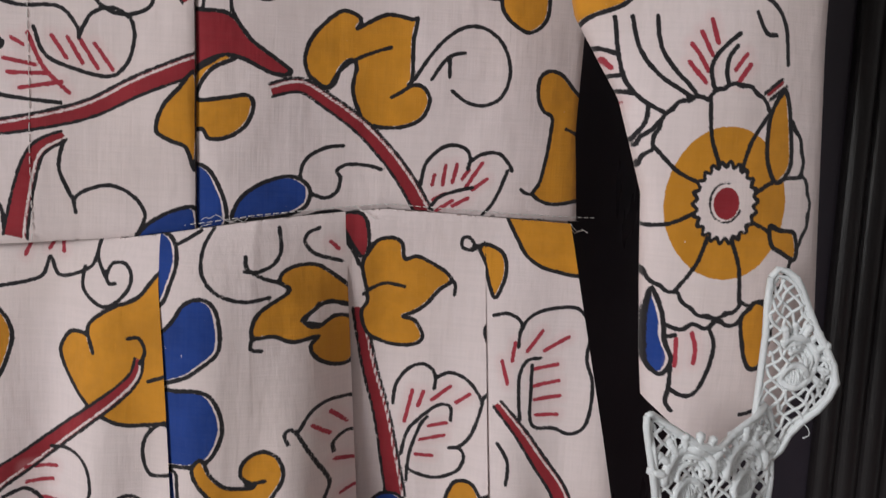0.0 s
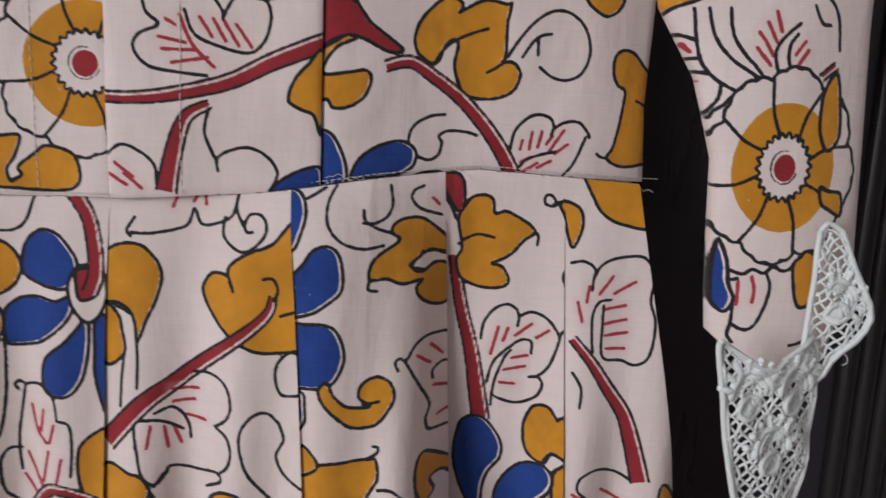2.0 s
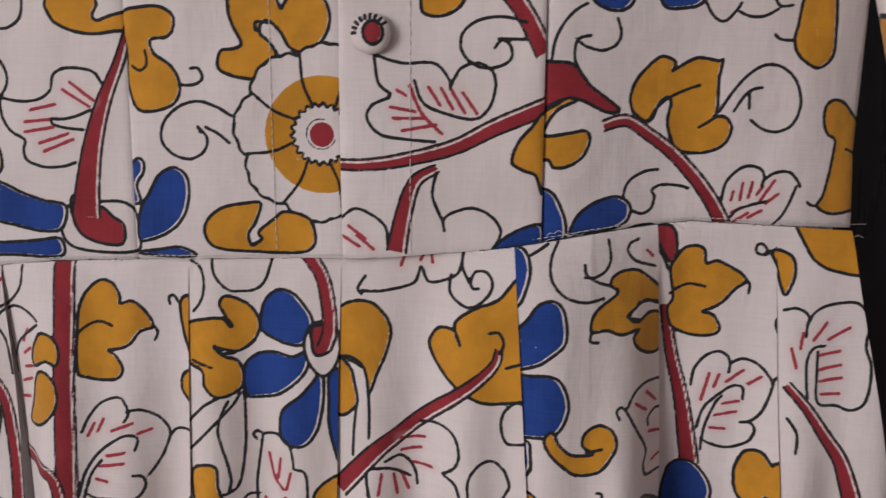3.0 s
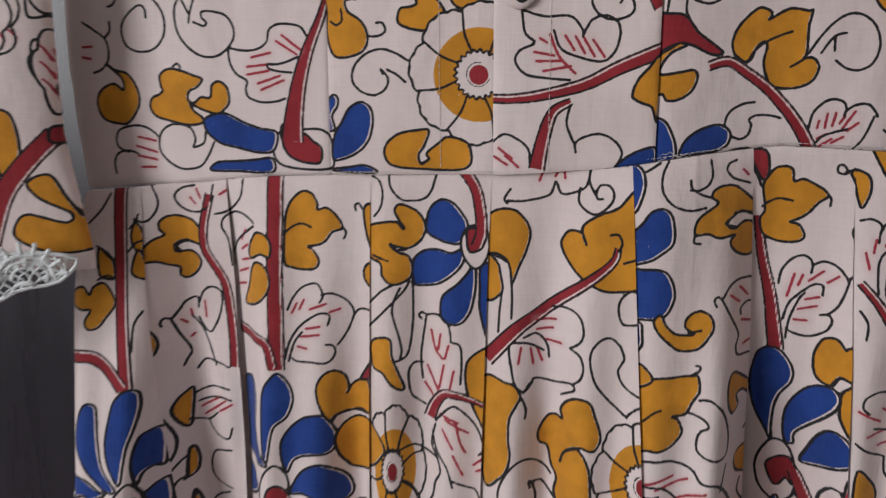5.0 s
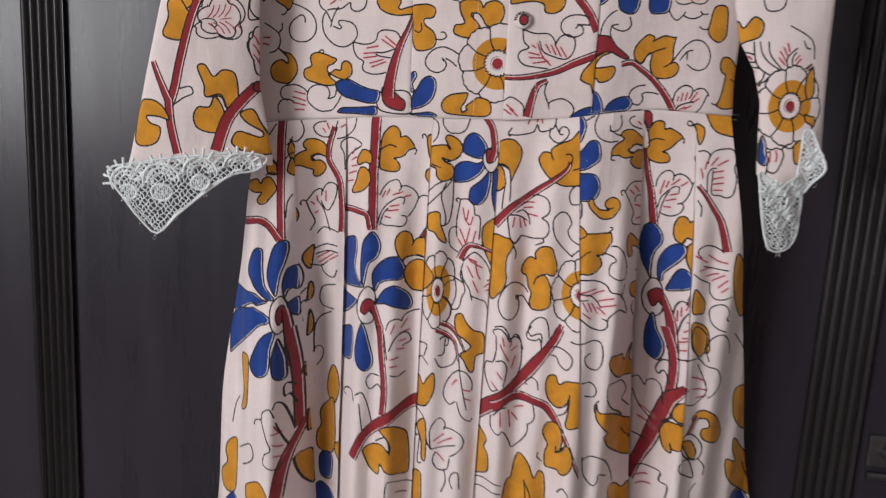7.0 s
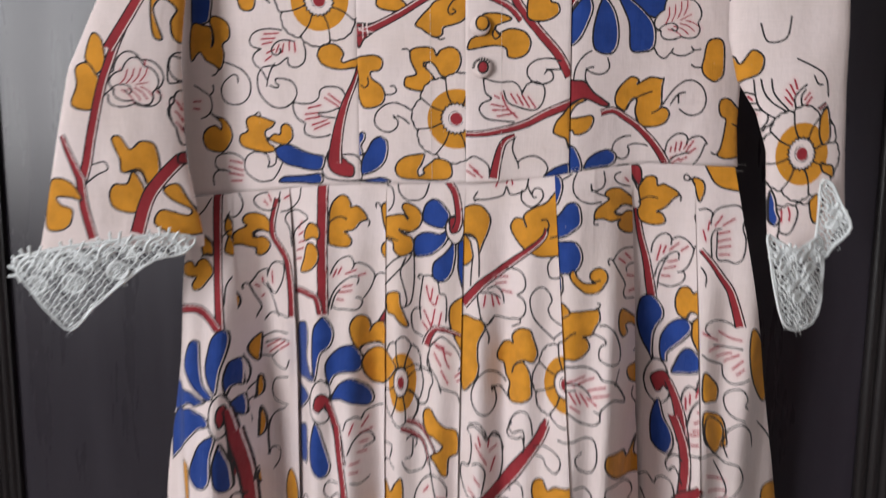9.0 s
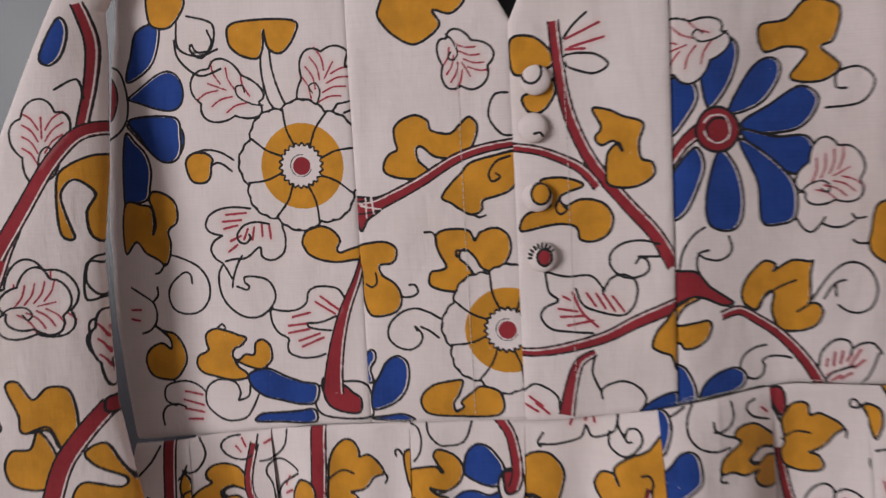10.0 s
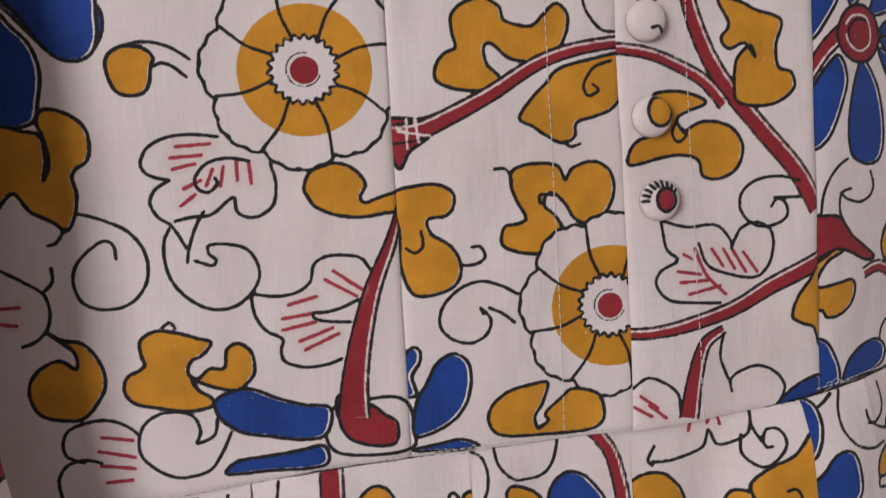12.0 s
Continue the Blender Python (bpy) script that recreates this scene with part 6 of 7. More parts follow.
dark_line((SKIRT[3],), (-41.3, 894.1), (-29.4, 897.2), (-18.5, 902.2))
rosy_line((SKIRT[3],), (-38.6, 902.6), (-30.1, 909.5))
rosy_line((SKIRT[3],), (-34.8, 899.5), (-21.7, 908.3))
rosy_line((SKIRT[3],), (-35.9, 891.0), (-28.5, 883.2))
dark_line((SKIRT[3],), (-28.1, 874.9), (-25.7, 864.4), (-29.5, 851.3))
dark_line((SKIRT[3],), (-18.6, 859.2), (-21.8, 866.3), (-19.5, 874.1), (-14.2, 875.2), (-12.2, 859.9))
dark_line((SKIRT[3],), (-33.5, 1002.3), (-34.2, 989.1), (-39.0, 987.0))
dark_line((SKIRT[3],), (-41.4, 984.4), (-36.0, 975.7), (-25.9, 978.7), (-22.2, 987.6))
stem((SKIRT[4],), 12.7, 6.8, (-2, 932), (18, 953), (37, 970), (53, 994), (64, 1010), (69, 1022))
dark_line((SKIRT[4],), (10.9, 1012.1), (9.6, 1015.2), (15.6, 1018.4), (21.0, 1014.5), (25.0, 1007.3), (28.7, 1010.8), (35.2, 1004.9), (36.6, 986.4), (34.0, 973.2))
dark_line((SKIRT[4],), (12.5, 1011.2), (13.4, 998.7), (11.1, 987.1), (4.9, 984.2), (4.5, 973.3), (10.8, 959.9), (17.0, 962.8))
dark_line((SKIRT[4],), (14.2, 988.6), (20.2, 990.0), (24.3, 981.5), (21.9, 966.0))
rosy_line((SKIRT[4],), (16.6, 1004.9), (25.3, 989.2))
rosy_line((SKIRT[4],), (27.1, 999.1), (31.9, 1001.8))
rosy_line((SKIRT[4],), (15.9, 978.6), (20.4, 973.0))
rosy_line((SKIRT[4],), (11.4, 967.4), (17.0, 962.8))
rosy_line((SKIRT[4],), (28.2, 983.0), (31.0, 992.7))
dark_line((SKIRT[4],), (52.4, 998.9), (53.5, 1004.3), (51.4, 1011.8), (48.1, 1009.2), (41.6, 1008.4), (39.7, 1013.1), (43.3, 1020.4))
dark_line((SKIRT[4],), (60.5, 1004.7), (69.5, 1005.3), (79.4, 1001.4), (80.8, 994.5), (76.7, 987.5), (70.7, 990.1), (67.7, 996.2), (62.6, 997.8))
dark_line((SKIRT[4],), (43.2, 966.1), (42.0, 968.4), (46.7, 973.9), (51.9, 972.0), (53.5, 964.3))
blob((SKIRT[4],), "yellow", (60, 970), (62, 978), (68, 979), (72, 972), (79, 978), (95, 979), (96, 971), (99, 942), (89, 937), (80, 936), (81, 950), (81, 963), (78, 955), (71, 950), (63, 957))
dark_line((SKIRT[4],), (73.4, 943.1), (78.7, 948.9), (80.8, 958.0), (81.2, 966.0))
dark_line((SKIRT[4],), (12.4, 935.7), (13.2, 924.9), (19.9, 919.5), (24.8, 922.0), (30.6, 912.0), (33.6, 905.7), (41.0, 911.3), (46.5, 921.5), (46.4, 929.7))
dark_line((SKIRT[4],), (46.5, 928.7), (52.0, 937.0), (49.5, 949.9), (43.0, 955.3))
dark_line((SKIRT[4],), (14.5, 936.9), (20.8, 944.3), (25.8, 945.1))
rosy_line((SKIRT[4],), (21.9, 927.8), (21.0, 941.5))
rosy_line((SKIRT[4],), (30.7, 925.6), (28.5, 942.6))
rosy_line((SKIRT[4],), (31.3, 938.9), (37.0, 931.5))
rosy_line((SKIRT[4],), (33.5, 943.7), (41.2, 945.1))
stem((SKIRT[4],), 8.8, 5.8, (13, 945), (28, 954), (43, 954), (59, 951), (70, 939), (76, 929))
stem((SKIRT[4],), 4.3, 1.9, (75, 931), (83, 919), (92, 898), (102, 876))
blob((SKIRT[4],), "yellow", (61, 923), (63, 932), (70, 935), (75, 933), (78, 924), (77, 912), (73, 907), (77, 911), (82, 919), (87, 912), (88, 901), (83, 892), (78, 890), (76, 892), (66, 890), (64, 903), (66, 912))
dark_line((SKIRT[4],), (73.3, 912.7), (74.7, 908.1), (79.9, 914.6))
dark_line((SKIRT[4],), (58.2, 903.7), (57.5, 899.2), (62.0, 894.9))
blob((SKIRT[4],), "yellow", (41, 900), (37, 891), (35, 877), (31, 873), (29, 862), (31, 849), (64, 851), (67, 864), (65, 881), (60, 885), (56, 878), (50, 892))
dark_line((SKIRT[4],), (47.4, 874.3), (50.5, 852.7))
dark_line((SKIRT[4],), (47.5, 873.2), (52.3, 864.3), (55.8, 853.0))
blob((SKIRT[4],), "yellow", (-4, 921), (7, 915), (10, 909), (8, 902), (12, 896), (13, 882), (7, 875), (-3, 876))
dark_line((SKIRT[4],), (-1.1, 867.7), (12.4, 871.6), (25.9, 868.8))
dark_line((SKIRT[4],), (2.0, 860.0), (13.0, 862.1), (26.5, 859.9))
dark_line((SKIRT[4],), (77.4, 871.6), (81.8, 877.8), (87.3, 871.5))
dark_line((SKIRT[4], SKIRT[5],), (78.5, 1013.6), (88.1, 1013.2), (98.2, 1015.8), (105.9, 1012.8), (107.6, 997.9), (103.0, 989.3), (94.9, 992.7), (91.7, 1000.7), (96.5, 1004.9))
blob((SKIRT[5],), "yellow", (141, 998), (140, 983), (147, 978), (148, 967), (132, 970), (118, 987), (114, 996), (117, 1003), (129, 995), (134, 985))
dark_line((SKIRT[5],), (134.2, 984.6), (138.3, 990.4), (139.6, 995.7))
dark_line((SKIRT[5],), (91.1, 977.7), (99.0, 977.6), (104.7, 970.7), (102.8, 964.1), (94.8, 965.3))
dark_line((SKIRT[5],), (144.0, 935.0), (135.6, 944.1), (139.5, 950.6), (137.3, 958.9), (128.1, 970.1), (116.6, 977.0), (114.9, 966.7), (119.2, 954.1), (137.6, 927.3))
blob((SKIRT[5],), "yellow", (106, 958), (109, 950), (120, 947), (138, 925), (152, 921), (154, 906), (146, 903), (154, 900), (156, 887), (139, 887), (123, 910), (116, 925), (119, 929), (113, 936), (107, 944))
dark_line((SKIRT[5],), (105.1, 949.3), (104.5, 955.7), (108.0, 960.7))
dark_line((SKIRT[5],), (137.9, 913.8), (142.8, 906.6), (150.4, 904.5))
dark_line((SKIRT[5],), (97.7, 904.0), (107.9, 906.9), (119.3, 900.7), (129.8, 875.4), (132.9, 862.4))
dark_line((SKIRT[5],), (97.4, 906.8), (100.1, 889.3), (107.9, 878.7), (112.9, 880.7), (114.8, 888.9), (122.9, 882.3))
blob((SKIRT[5],), "yellow", (128, 861), (139, 855), (145, 851), (152, 856), (160, 838), (156, 832), (135, 837))
stem((SKIRT[6],), 7.1, 6.1, (168, 1020), (175, 1001), (177, 981), (176, 958))
stem((SKIRT[6], SKIRT[7],), 8.2, 12.3, (188, 971), (177, 956), (171, 930), (163, 896), (150, 859))
dark_line((SKIRT[6],), (175.4, 968.6), (170.9, 978.3), (167.4, 972.4), (165.0, 976.4), (167.6, 985.1), (171.9, 989.4), (174.6, 987.4))
dark_line((SKIRT[6],), (144.8, 961.2), (151.1, 964.2), (157.3, 956.2), (159.4, 961.2), (166.0, 964.4), (170.4, 960.8), (172.4, 945.6))
dark_line((SKIRT[6],), (147.1, 949.8), (154.0, 935.6), (165.3, 924.1))
rosy_line((SKIRT[6],), (154.0, 935.6), (167.0, 928.5))
rosy_line((SKIRT[6],), (154.1, 923.9), (167.9, 917.6))
dark_line((SKIRT[6],), (150.2, 906.2), (162.7, 901.6))
rosy_line((SKIRT[6],), (177.5, 1011.8), (185.5, 1016.2))
rosy_line((SKIRT[6],), (179.3, 1004.8), (184.1, 1007.0))
dark_line((SKIRT[6],), (178.1, 995.8), (190.0, 1000.8), (190.3, 1012.4))
blob((SKIRT[6], SKIRT[7],), "yellow", (190, 1028), (199, 1024), (204, 1015), (202, 1002), (197, 999), (189, 1013))
dark_line((SKIRT[6], SKIRT[7],), (185.2, 996.5), (196.8, 997.3), (206.5, 989.1), (217.0, 986.1), (221.9, 974.1), (217.2, 963.9), (211.0, 958.1))
dark_line((SKIRT[6], SKIRT[7],), (197.6, 991.6), (209.1, 966.2), (199.7, 952.8), (190.1, 954.2))
rosy_line((SKIRT[6], SKIRT[7],), (192.7, 980.6), (207.2, 974.2))
rosy_line((SKIRT[6], SKIRT[7],), (194.5, 968.0), (208.1, 966.1))
rosy_line((SKIRT[6], SKIRT[7],), (200.3, 958.1), (209.7, 960.7))
blob((SKIRT[6],), "yellow", (183, 955), (194, 956), (196, 940), (182, 938), (179, 944))
blob((SKIRT[6],), "yellow", (173, 924), (178, 934), (191, 934), (193, 914), (182, 910), (180, 914), (181, 906), (176, 906), (173, 915))
dark_line((SKIRT[6],), (173.0, 928.9), (179.8, 939.0), (186.8, 934.3))
blob((SKIRT[7],), "yellow", (199, 937), (201, 943), (211, 946), (223, 938), (231, 921), (228, 911), (218, 914), (210, 919), (209, 927), (216, 930), (212, 938))
stem((SKIRT[7],), 5.0, 4.0, (194, 922), (199, 931), (204, 940))
blob((SKIRT[6], SKIRT[7],), None, (191, 923), (200, 923), (210, 913), (211, 902), (204, 897), (191, 907))
blob((SKIRT[6], SKIRT[7],), "yellow", (190, 918), (199, 917), (206, 905), (203, 898), (196, 905))
blob((SKIRT[6], SKIRT[7],), None, (191, 898), (199, 898), (206, 879), (192, 887), (189, 893))
dark_line((SKIRT[6], SKIRT[7],), (209.0, 897.8), (215.5, 890.0), (215.4, 881.3))
dark_line((SKIRT[6], SKIRT[7],), (209.1, 873.2), (204.3, 865.1), (204.1, 856.6))
dark_line((SKIRT[6],), (154.9, 870.6), (169.2, 877.3), (176.0, 880.3), (175.6, 870.9), (181.4, 872.2), (180.6, 856.8))
rosy_line((SKIRT[6],), (158.6, 861.7), (167.8, 868.0))
rosy_line((SKIRT[6],), (159.4, 852.9), (170.5, 860.9))
dark_line((SKIRT[7],), (208.4, 993.7), (204.6, 1004.4), (208.1, 1015.8), (217.3, 1020.8), (225.6, 1011.9), (228.5, 999.3))
dark_line((SKIRT[7],), (232.3, 1017.7), (244.9, 1001.1), (260.0, 968.6))
blob((SKIRT[7],), "yellow", (242, 959), (252, 962), (272, 952), (276, 918), (265, 909), (247, 927), (242, 942))
blob((SKIRT[7],), "yellow", (248, 910), (262, 891), (273, 879), (280, 877), (284, 844), (270, 841), (248, 865), (242, 878), (242, 889), (253, 884), (247, 898))
dark_line((SKIRT[7],), (267.1, 872.3), (273.4, 857.5), (280.7, 852.4))
blob((SKIRT[7],), "blue", (253, 838), (255, 848), (267, 842), (273, 839), (278, 827))
blob((SKIRT[7],), "yellow", (220, 1097), (229, 1085), (238, 1050), (236, 1034), (224, 1054), (219, 1076))
blob((side_right,), "red", (73, 1277), (83, 1278), (91, 1277), (97, 1270), (104, 1265), (109, 1261), (104, 1260), (95, 1264), (90, 1265), (84, 1263), (78, 1259), (73, 1257))
blob((side_right,), "yellow", (75, 1251), (80, 1259), (84, 1262), (89, 1265), (92, 1264), (86, 1261), (82, 1256), (81, 1251), (90, 1252), (96, 1253), (98, 1250), (96, 1244), (91, 1240), (85, 1239), (82, 1242), (75, 1240))
blob((side_right,), "yellow", (114, 1261), (113, 1266), (115, 1272), (119, 1277), (124, 1281), (129, 1280), (130, 1278), (129, 1276), (134, 1279), (139, 1281), (146, 1280), (148, 1280), (147, 1274), (147, 1268), (147, 1261), (146, 1259), (150, 1259), (153, 1255), (151, 1249), (146, 1246), (140, 1245), (133, 1246), (130, 1250), (128, 1257), (129, 1264), (127, 1266), (124, 1263), (122, 1258), (119, 1257), (116, 1259))
stem((side_right,), 4.0, 5.8, (103, 1255), (112, 1257), (121, 1252), (131, 1245), (140, 1236), (147, 1227), (153, 1217))
dark_line((side_right,), (120.5, 1256.7), (123.6, 1262.1), (129.0, 1266.4), (136.6, 1269.7), (139.9, 1270.8))
dark_line((side_right,), (140.5, 1254.8), (143.7, 1256.8), (146.9, 1259.0))
dark_line((side_right,), (147.9, 1261.1), (151.9, 1267.6), (157.1, 1274.1), (163.5, 1278.4), (170.1, 1278.4), (175.8, 1274.2), (178.7, 1267.8), (178.6, 1261.3), (175.6, 1255.8), (170.2, 1253.6), (164.7, 1254.7), (160.1, 1258.0))
dark_line((side_right,), (153.3, 1261.2), (156.4, 1266.1), (159.5, 1269.2), (163.9, 1270.3))
dark_line((side_right,), (158.9, 1267.7), (159.2, 1262.3))
dark_line((side_right,), (82.6, 1279.0), (83.6, 1285.8), (86.6, 1292.0), (90.8, 1296.7), (94.9, 1299.2))
dark_line((side_right,), (92.7, 1275.6), (91.0, 1279.7), (91.3, 1284.9), (93.0, 1287.0), (96.7, 1287.8))
dark_line((side_right,), (91.3, 1286.5), (95.1, 1283.9), (101.5, 1282.6), (106.7, 1285.1), (108.1, 1289.3), (106.5, 1294.4))
dark_line((side_right,), (139.7, 1302.4), (143.2, 1296.6), (147.6, 1294.5), (151.8, 1298.4), (153.9, 1301.5))
dark_line((side_right,), (152.9, 1298.4), (157.3, 1296.7), (162.7, 1296.8), (168.0, 1299.5))
dark_line((side_right,), (166.8, 1302.7), (169.1, 1300.6), (173.4, 1301.1))
blob((side_right,), "yellow", (179, 1307), (176, 1294), (175, 1289), (176, 1284), (180, 1280), (185, 1278), (190, 1282), (191, 1290), (189, 1307))
dark_line((side_right,), (167.4, 1290.1), (169.6, 1288.4), (175.1, 1288.0))
blob((side_right,), "yellow", (189, 1263), (192, 1266), (197, 1265), (202, 1260), (208, 1255), (210, 1247), (212, 1226), (204, 1223), (195, 1222), (189, 1225), (191, 1229), (193, 1238), (194, 1247), (194, 1251), (191, 1253), (189, 1257))
dark_line((side_right,), (184.8, 1226.6), (186.5, 1225.3), (188.8, 1225.2))
dark_line((side_right,), (199.2, 1247.4), (203.1, 1245.8))
dark_line((side_right,), (151.2, 1227.0), (152.5, 1233.7), (156.8, 1238.6), (161.1, 1240.4), (165.6, 1239.3), (167.3, 1236.0), (166.6, 1232.6))
dark_line((side_right,), (166.9, 1234.8), (171.1, 1237.8), (176.6, 1238.3), (180.2, 1234.9), (181.4, 1232.7))
dark_line((side_right,), (179.8, 1232.7), (177.9, 1227.1), (175.3, 1221.5), (172.2, 1217.6))
dark_line((side_right,), (154.3, 1219.0), (157.4, 1222.9), (162.9, 1225.2), (168.4, 1226.6))
rosy_line((side_right,), (155.0, 1227.0), (155.6, 1230.3))
rosy_line((side_right,), (158.4, 1227.0), (159.2, 1233.7))
rosy_line((side_right,), (161.7, 1228.1), (163.0, 1234.1))
rosy_line((side_right,), (164.9, 1229.3), (167.0, 1232.6))
rosy_line((side_right,), (166.2, 1226.6), (171.3, 1234.9))
rosy_line((side_right,), (168.4, 1225.9), (173.3, 1229.8))
rosy_line((side_right,), (155.3, 1222.0), (159.6, 1224.3))
rosy_line((side_right,), (156.6, 1218.4), (161.9, 1222.0))
rosy_line((side_right,), (162.0, 1220.2), (167.0, 1223.0))
dark_line((side_right,), (125.6, 1238.5), (120.0, 1237.7), (114.5, 1234.3), (112.4, 1229.5), (113.6, 1224.5), (117.1, 1222.2), (120.5, 1221.4), (123.8, 1223.6), (124.8, 1228.1), (123.6, 1230.3), (126.9, 1232.5), (133.7, 1232.4), (138.2, 1231.3))
blob((side_right,), "blue", (75, 1231), (81, 1231), (85, 1229), (88, 1224), (90, 1218), (89, 1211), (75, 1210))
blob((side_right,), "blue", (92, 1214), (94, 1220), (98, 1224), (104, 1227), (110, 1228), (115, 1225), (115, 1220), (112, 1217), (106, 1215), (98, 1214))
blob((side_right,), "blue", (112, 1213), (117, 1216), (123, 1217), (126, 1216), (125, 1212))
dark_line(RIGHT_ARM, (201.7, 1277.3), (203.6, 1266.4), (205.9, 1260.2), (210.1, 1255.6), (216.6, 1252.1))
dark_line(RIGHT_ARM, (206.3, 1277.6), (208.7, 1269.0), (214.1, 1262.3), (220.8, 1258.0), (225.1, 1255.1))
dark_line(RIGHT_ARM, (212.9, 1278.0), (214.1, 1270.2), (217.9, 1264.1), (222.3, 1259.7), (225.0, 1255.9))
dark_line(RIGHT_ARM, (192.3, 1268.5), (197.2, 1269.2), (202.4, 1267.9))
dark_line(RIGHT_ARM, (197.7, 1259.0), (200.4, 1261.4), (204.6, 1262.0))
dark_line(RIGHT_ARM, (197.3, 1257.0), (203.2, 1257.8), (207.7, 1257.1))
dark_line(RIGHT_ARM, (211.8, 1254.1), (211.5, 1250.1), (209.7, 1246.7), (207.8, 1244.1), (205.3, 1243.4))
dark_line(RIGHT_ARM, (219.1, 1251.5), (215.3, 1250.4), (213.2, 1247.8), (210.6, 1245.7), (209.6, 1243.4))
rosy_line(RIGHT_ARM, (195.9, 1265.5), (199.4, 1262.9))
rosy_line(RIGHT_ARM, (199.4, 1266.3), (201.8, 1264.0))
rosy_line(RIGHT_ARM, (205.1, 1254.6), (203.7, 1252.1), (203.6, 1248.7))
rosy_line(RIGHT_ARM, (201.4, 1255.2), (201.1, 1252.7))
dark_line(RIGHT_ARM, (228.9, 1258.6), (227.6, 1264.1), (229.0, 1268.2), (232.0, 1271.6), (235.2, 1274.3))
dark_line(RIGHT_ARM, (233.0, 1259.7), (231.9, 1263.6), (232.4, 1267.7), (234.6, 1271.0))
rosy_line(RIGHT_ARM, (222.1, 1270.8), (224.0, 1268.6))
rosy_line(RIGHT_ARM, (224.6, 1274.2), (227.8, 1268.1))
rosy_line(RIGHT_ARM, (227.3, 1277.6), (229.2, 1271.4))
rosy_line(RIGHT_ARM, (221.7, 1266.0), (226.3, 1260.8))
rosy_line(RIGHT_ARM, (224.0, 1268.6), (226.8, 1264.0))
rosy_line(RIGHT_ARM, (234.3, 1264.6), (237.4, 1268.9))
rosy_line(RIGHT_ARM, (235.4, 1261.5), (238.5, 1266.1))
dark_line(RIGHT_ARM, (239.9, 1280.3), (242.6, 1275.0), (245.7, 1274.5))
flower(RIGHT_ARM, 234, 1229, 31.6, 0.3, 8, 0.80)
blob(RIGHT_ARM, "blue", (217, 1204), (220, 1197), (221, 1190), (223, 1185), (222, 1181), (220, 1180), (217, 1183), (216, 1192), (216, 1199))
blob(RIGHT_ARM, "yellow", (242, 1190), (241, 1197), (243, 1200), (245, 1202), (248, 1201), (250, 1197), (250, 1192), (249, 1188), (248, 1184), (245, 1183), (243, 1186))
dark_line(RIGHT_ARM, (220.9, 1194.2), (225.0, 1193.3), (228.0, 1195.1), (231.4, 1194.1), (234.5, 1196.4), (237.3, 1195.2), (239.8, 1195.9), (241.5, 1198.6))
dark_line(RIGHT_ARM, (221.3, 1190.8), (223.6, 1191.6))
rosy_line(RIGHT_ARM, (224.0, 1190.6), (224.1, 1186.8), (224.1, 1182.9))
rosy_line(RIGHT_ARM, (228.0, 1192.5), (229.2, 1188.2), (229.0, 1184.2))
dark_line(RIGHT_ARM, (232.2, 1194.6), (234.1, 1189.5), (233.0, 1182.4), (230.4, 1176.0), (227.3, 1174.4), (223.9, 1175.7))
dark_line(RIGHT_ARM, (223.1, 1182.2), (223.1, 1175.9), (222.7, 1172.2), (224.3, 1169.8))
dark_line(RIGHT_ARM, (243.4, 1169.7), (246.9, 1170.7), (249.4, 1172.5))
stem(RIGHT_ARM, 2.3, 2.3, (244, 1258), (249, 1262))
blob(RIGHT_ARM, "yellow", (245, 1251), (247, 1257), (250, 1259), (252, 1247), (252, 1239), (248, 1235), (245, 1241))
blob(RIGHT_ARM, "yellow", (247, 1223), (250, 1222), (255, 1221), (256, 1214), (251, 1216), (248, 1218))
# sleeves
blob(LEFT_ARM, "yellow", (-266.3, 1293.4), (-262, 1308.9), (-254.2, 1304), (-251.8, 1286.8), (-258.9, 1279.7), (-263.4, 1286.5))
blob(LEFT_ARM, "yellow", (-276.7, 1258.3), (-272.5, 1272.4), (-273.4, 1284.6), (-264.9, 1288.2), (-258.8, 1281.4), (-255.8, 1274.5), (-258.4, 1258.6), (-265.3, 1254.2))
veined_leaf(LEFT_ARM, -253, 1265, -215.4, 1279.8, 1.0, 1, 4)
stem(LEFT_ARM, 6.1, 6.9, (-240.6, 1311.2), (-248.3, 1290.3), (-256.3, 1265.7), (-263, 1237.1), (-267, 1215.2), (-271.3, 1200.5))
stem(LEFT_ARM, 3.7, 6.2, (-284.5, 1236.1), (-277.6, 1218.8), (-271.1, 1203.5))
stem(LEFT_ARM, 6.2, 6.3, (-271.6, 1206), (-269.5, 1185.6), (-264, 1161.1))
blob(LEFT_ARM, "yellow", (-249.1, 1233.6), (-242.9, 1235.5), (-236.5, 1226.4), (-229.4, 1231.9), (-220.9, 1230.2), (-218, 1219.2), (-218.4, 1208.1), (-225.7, 1200.6), (-230.5, 1209.9), (-242.5, 1209.8), (-243.7, 1219))
blob(LEFT_ARM, "yellow", (-251.9, 1193.1), (-248.1, 1200.6), (-239.5, 1201.3), (-235.6, 1209.9), (-230.7, 1204.3), (-227.1, 1193.1), (-228.3, 1181.8), (-238.8, 1179.9), (-249, 1183.7))
dark_line(LEFT_ARM, (-239, 1209.9), (-230.4, 1211.7), (-225.7, 1200.6))
blob(LEFT_ARM, "yellow", (-221.6, 1174.2), (-216.1, 1181.8), (-200.4, 1177.2), (-198.5, 1181.8), (-210.5, 1189.4), (-215.4, 1196.9), (-206.6, 1200.6), (-200, 1189.4), (-191.7, 1174.1), (-188.4, 1164.5), (-204.5, 1162.6), (-218.4, 1168.5))
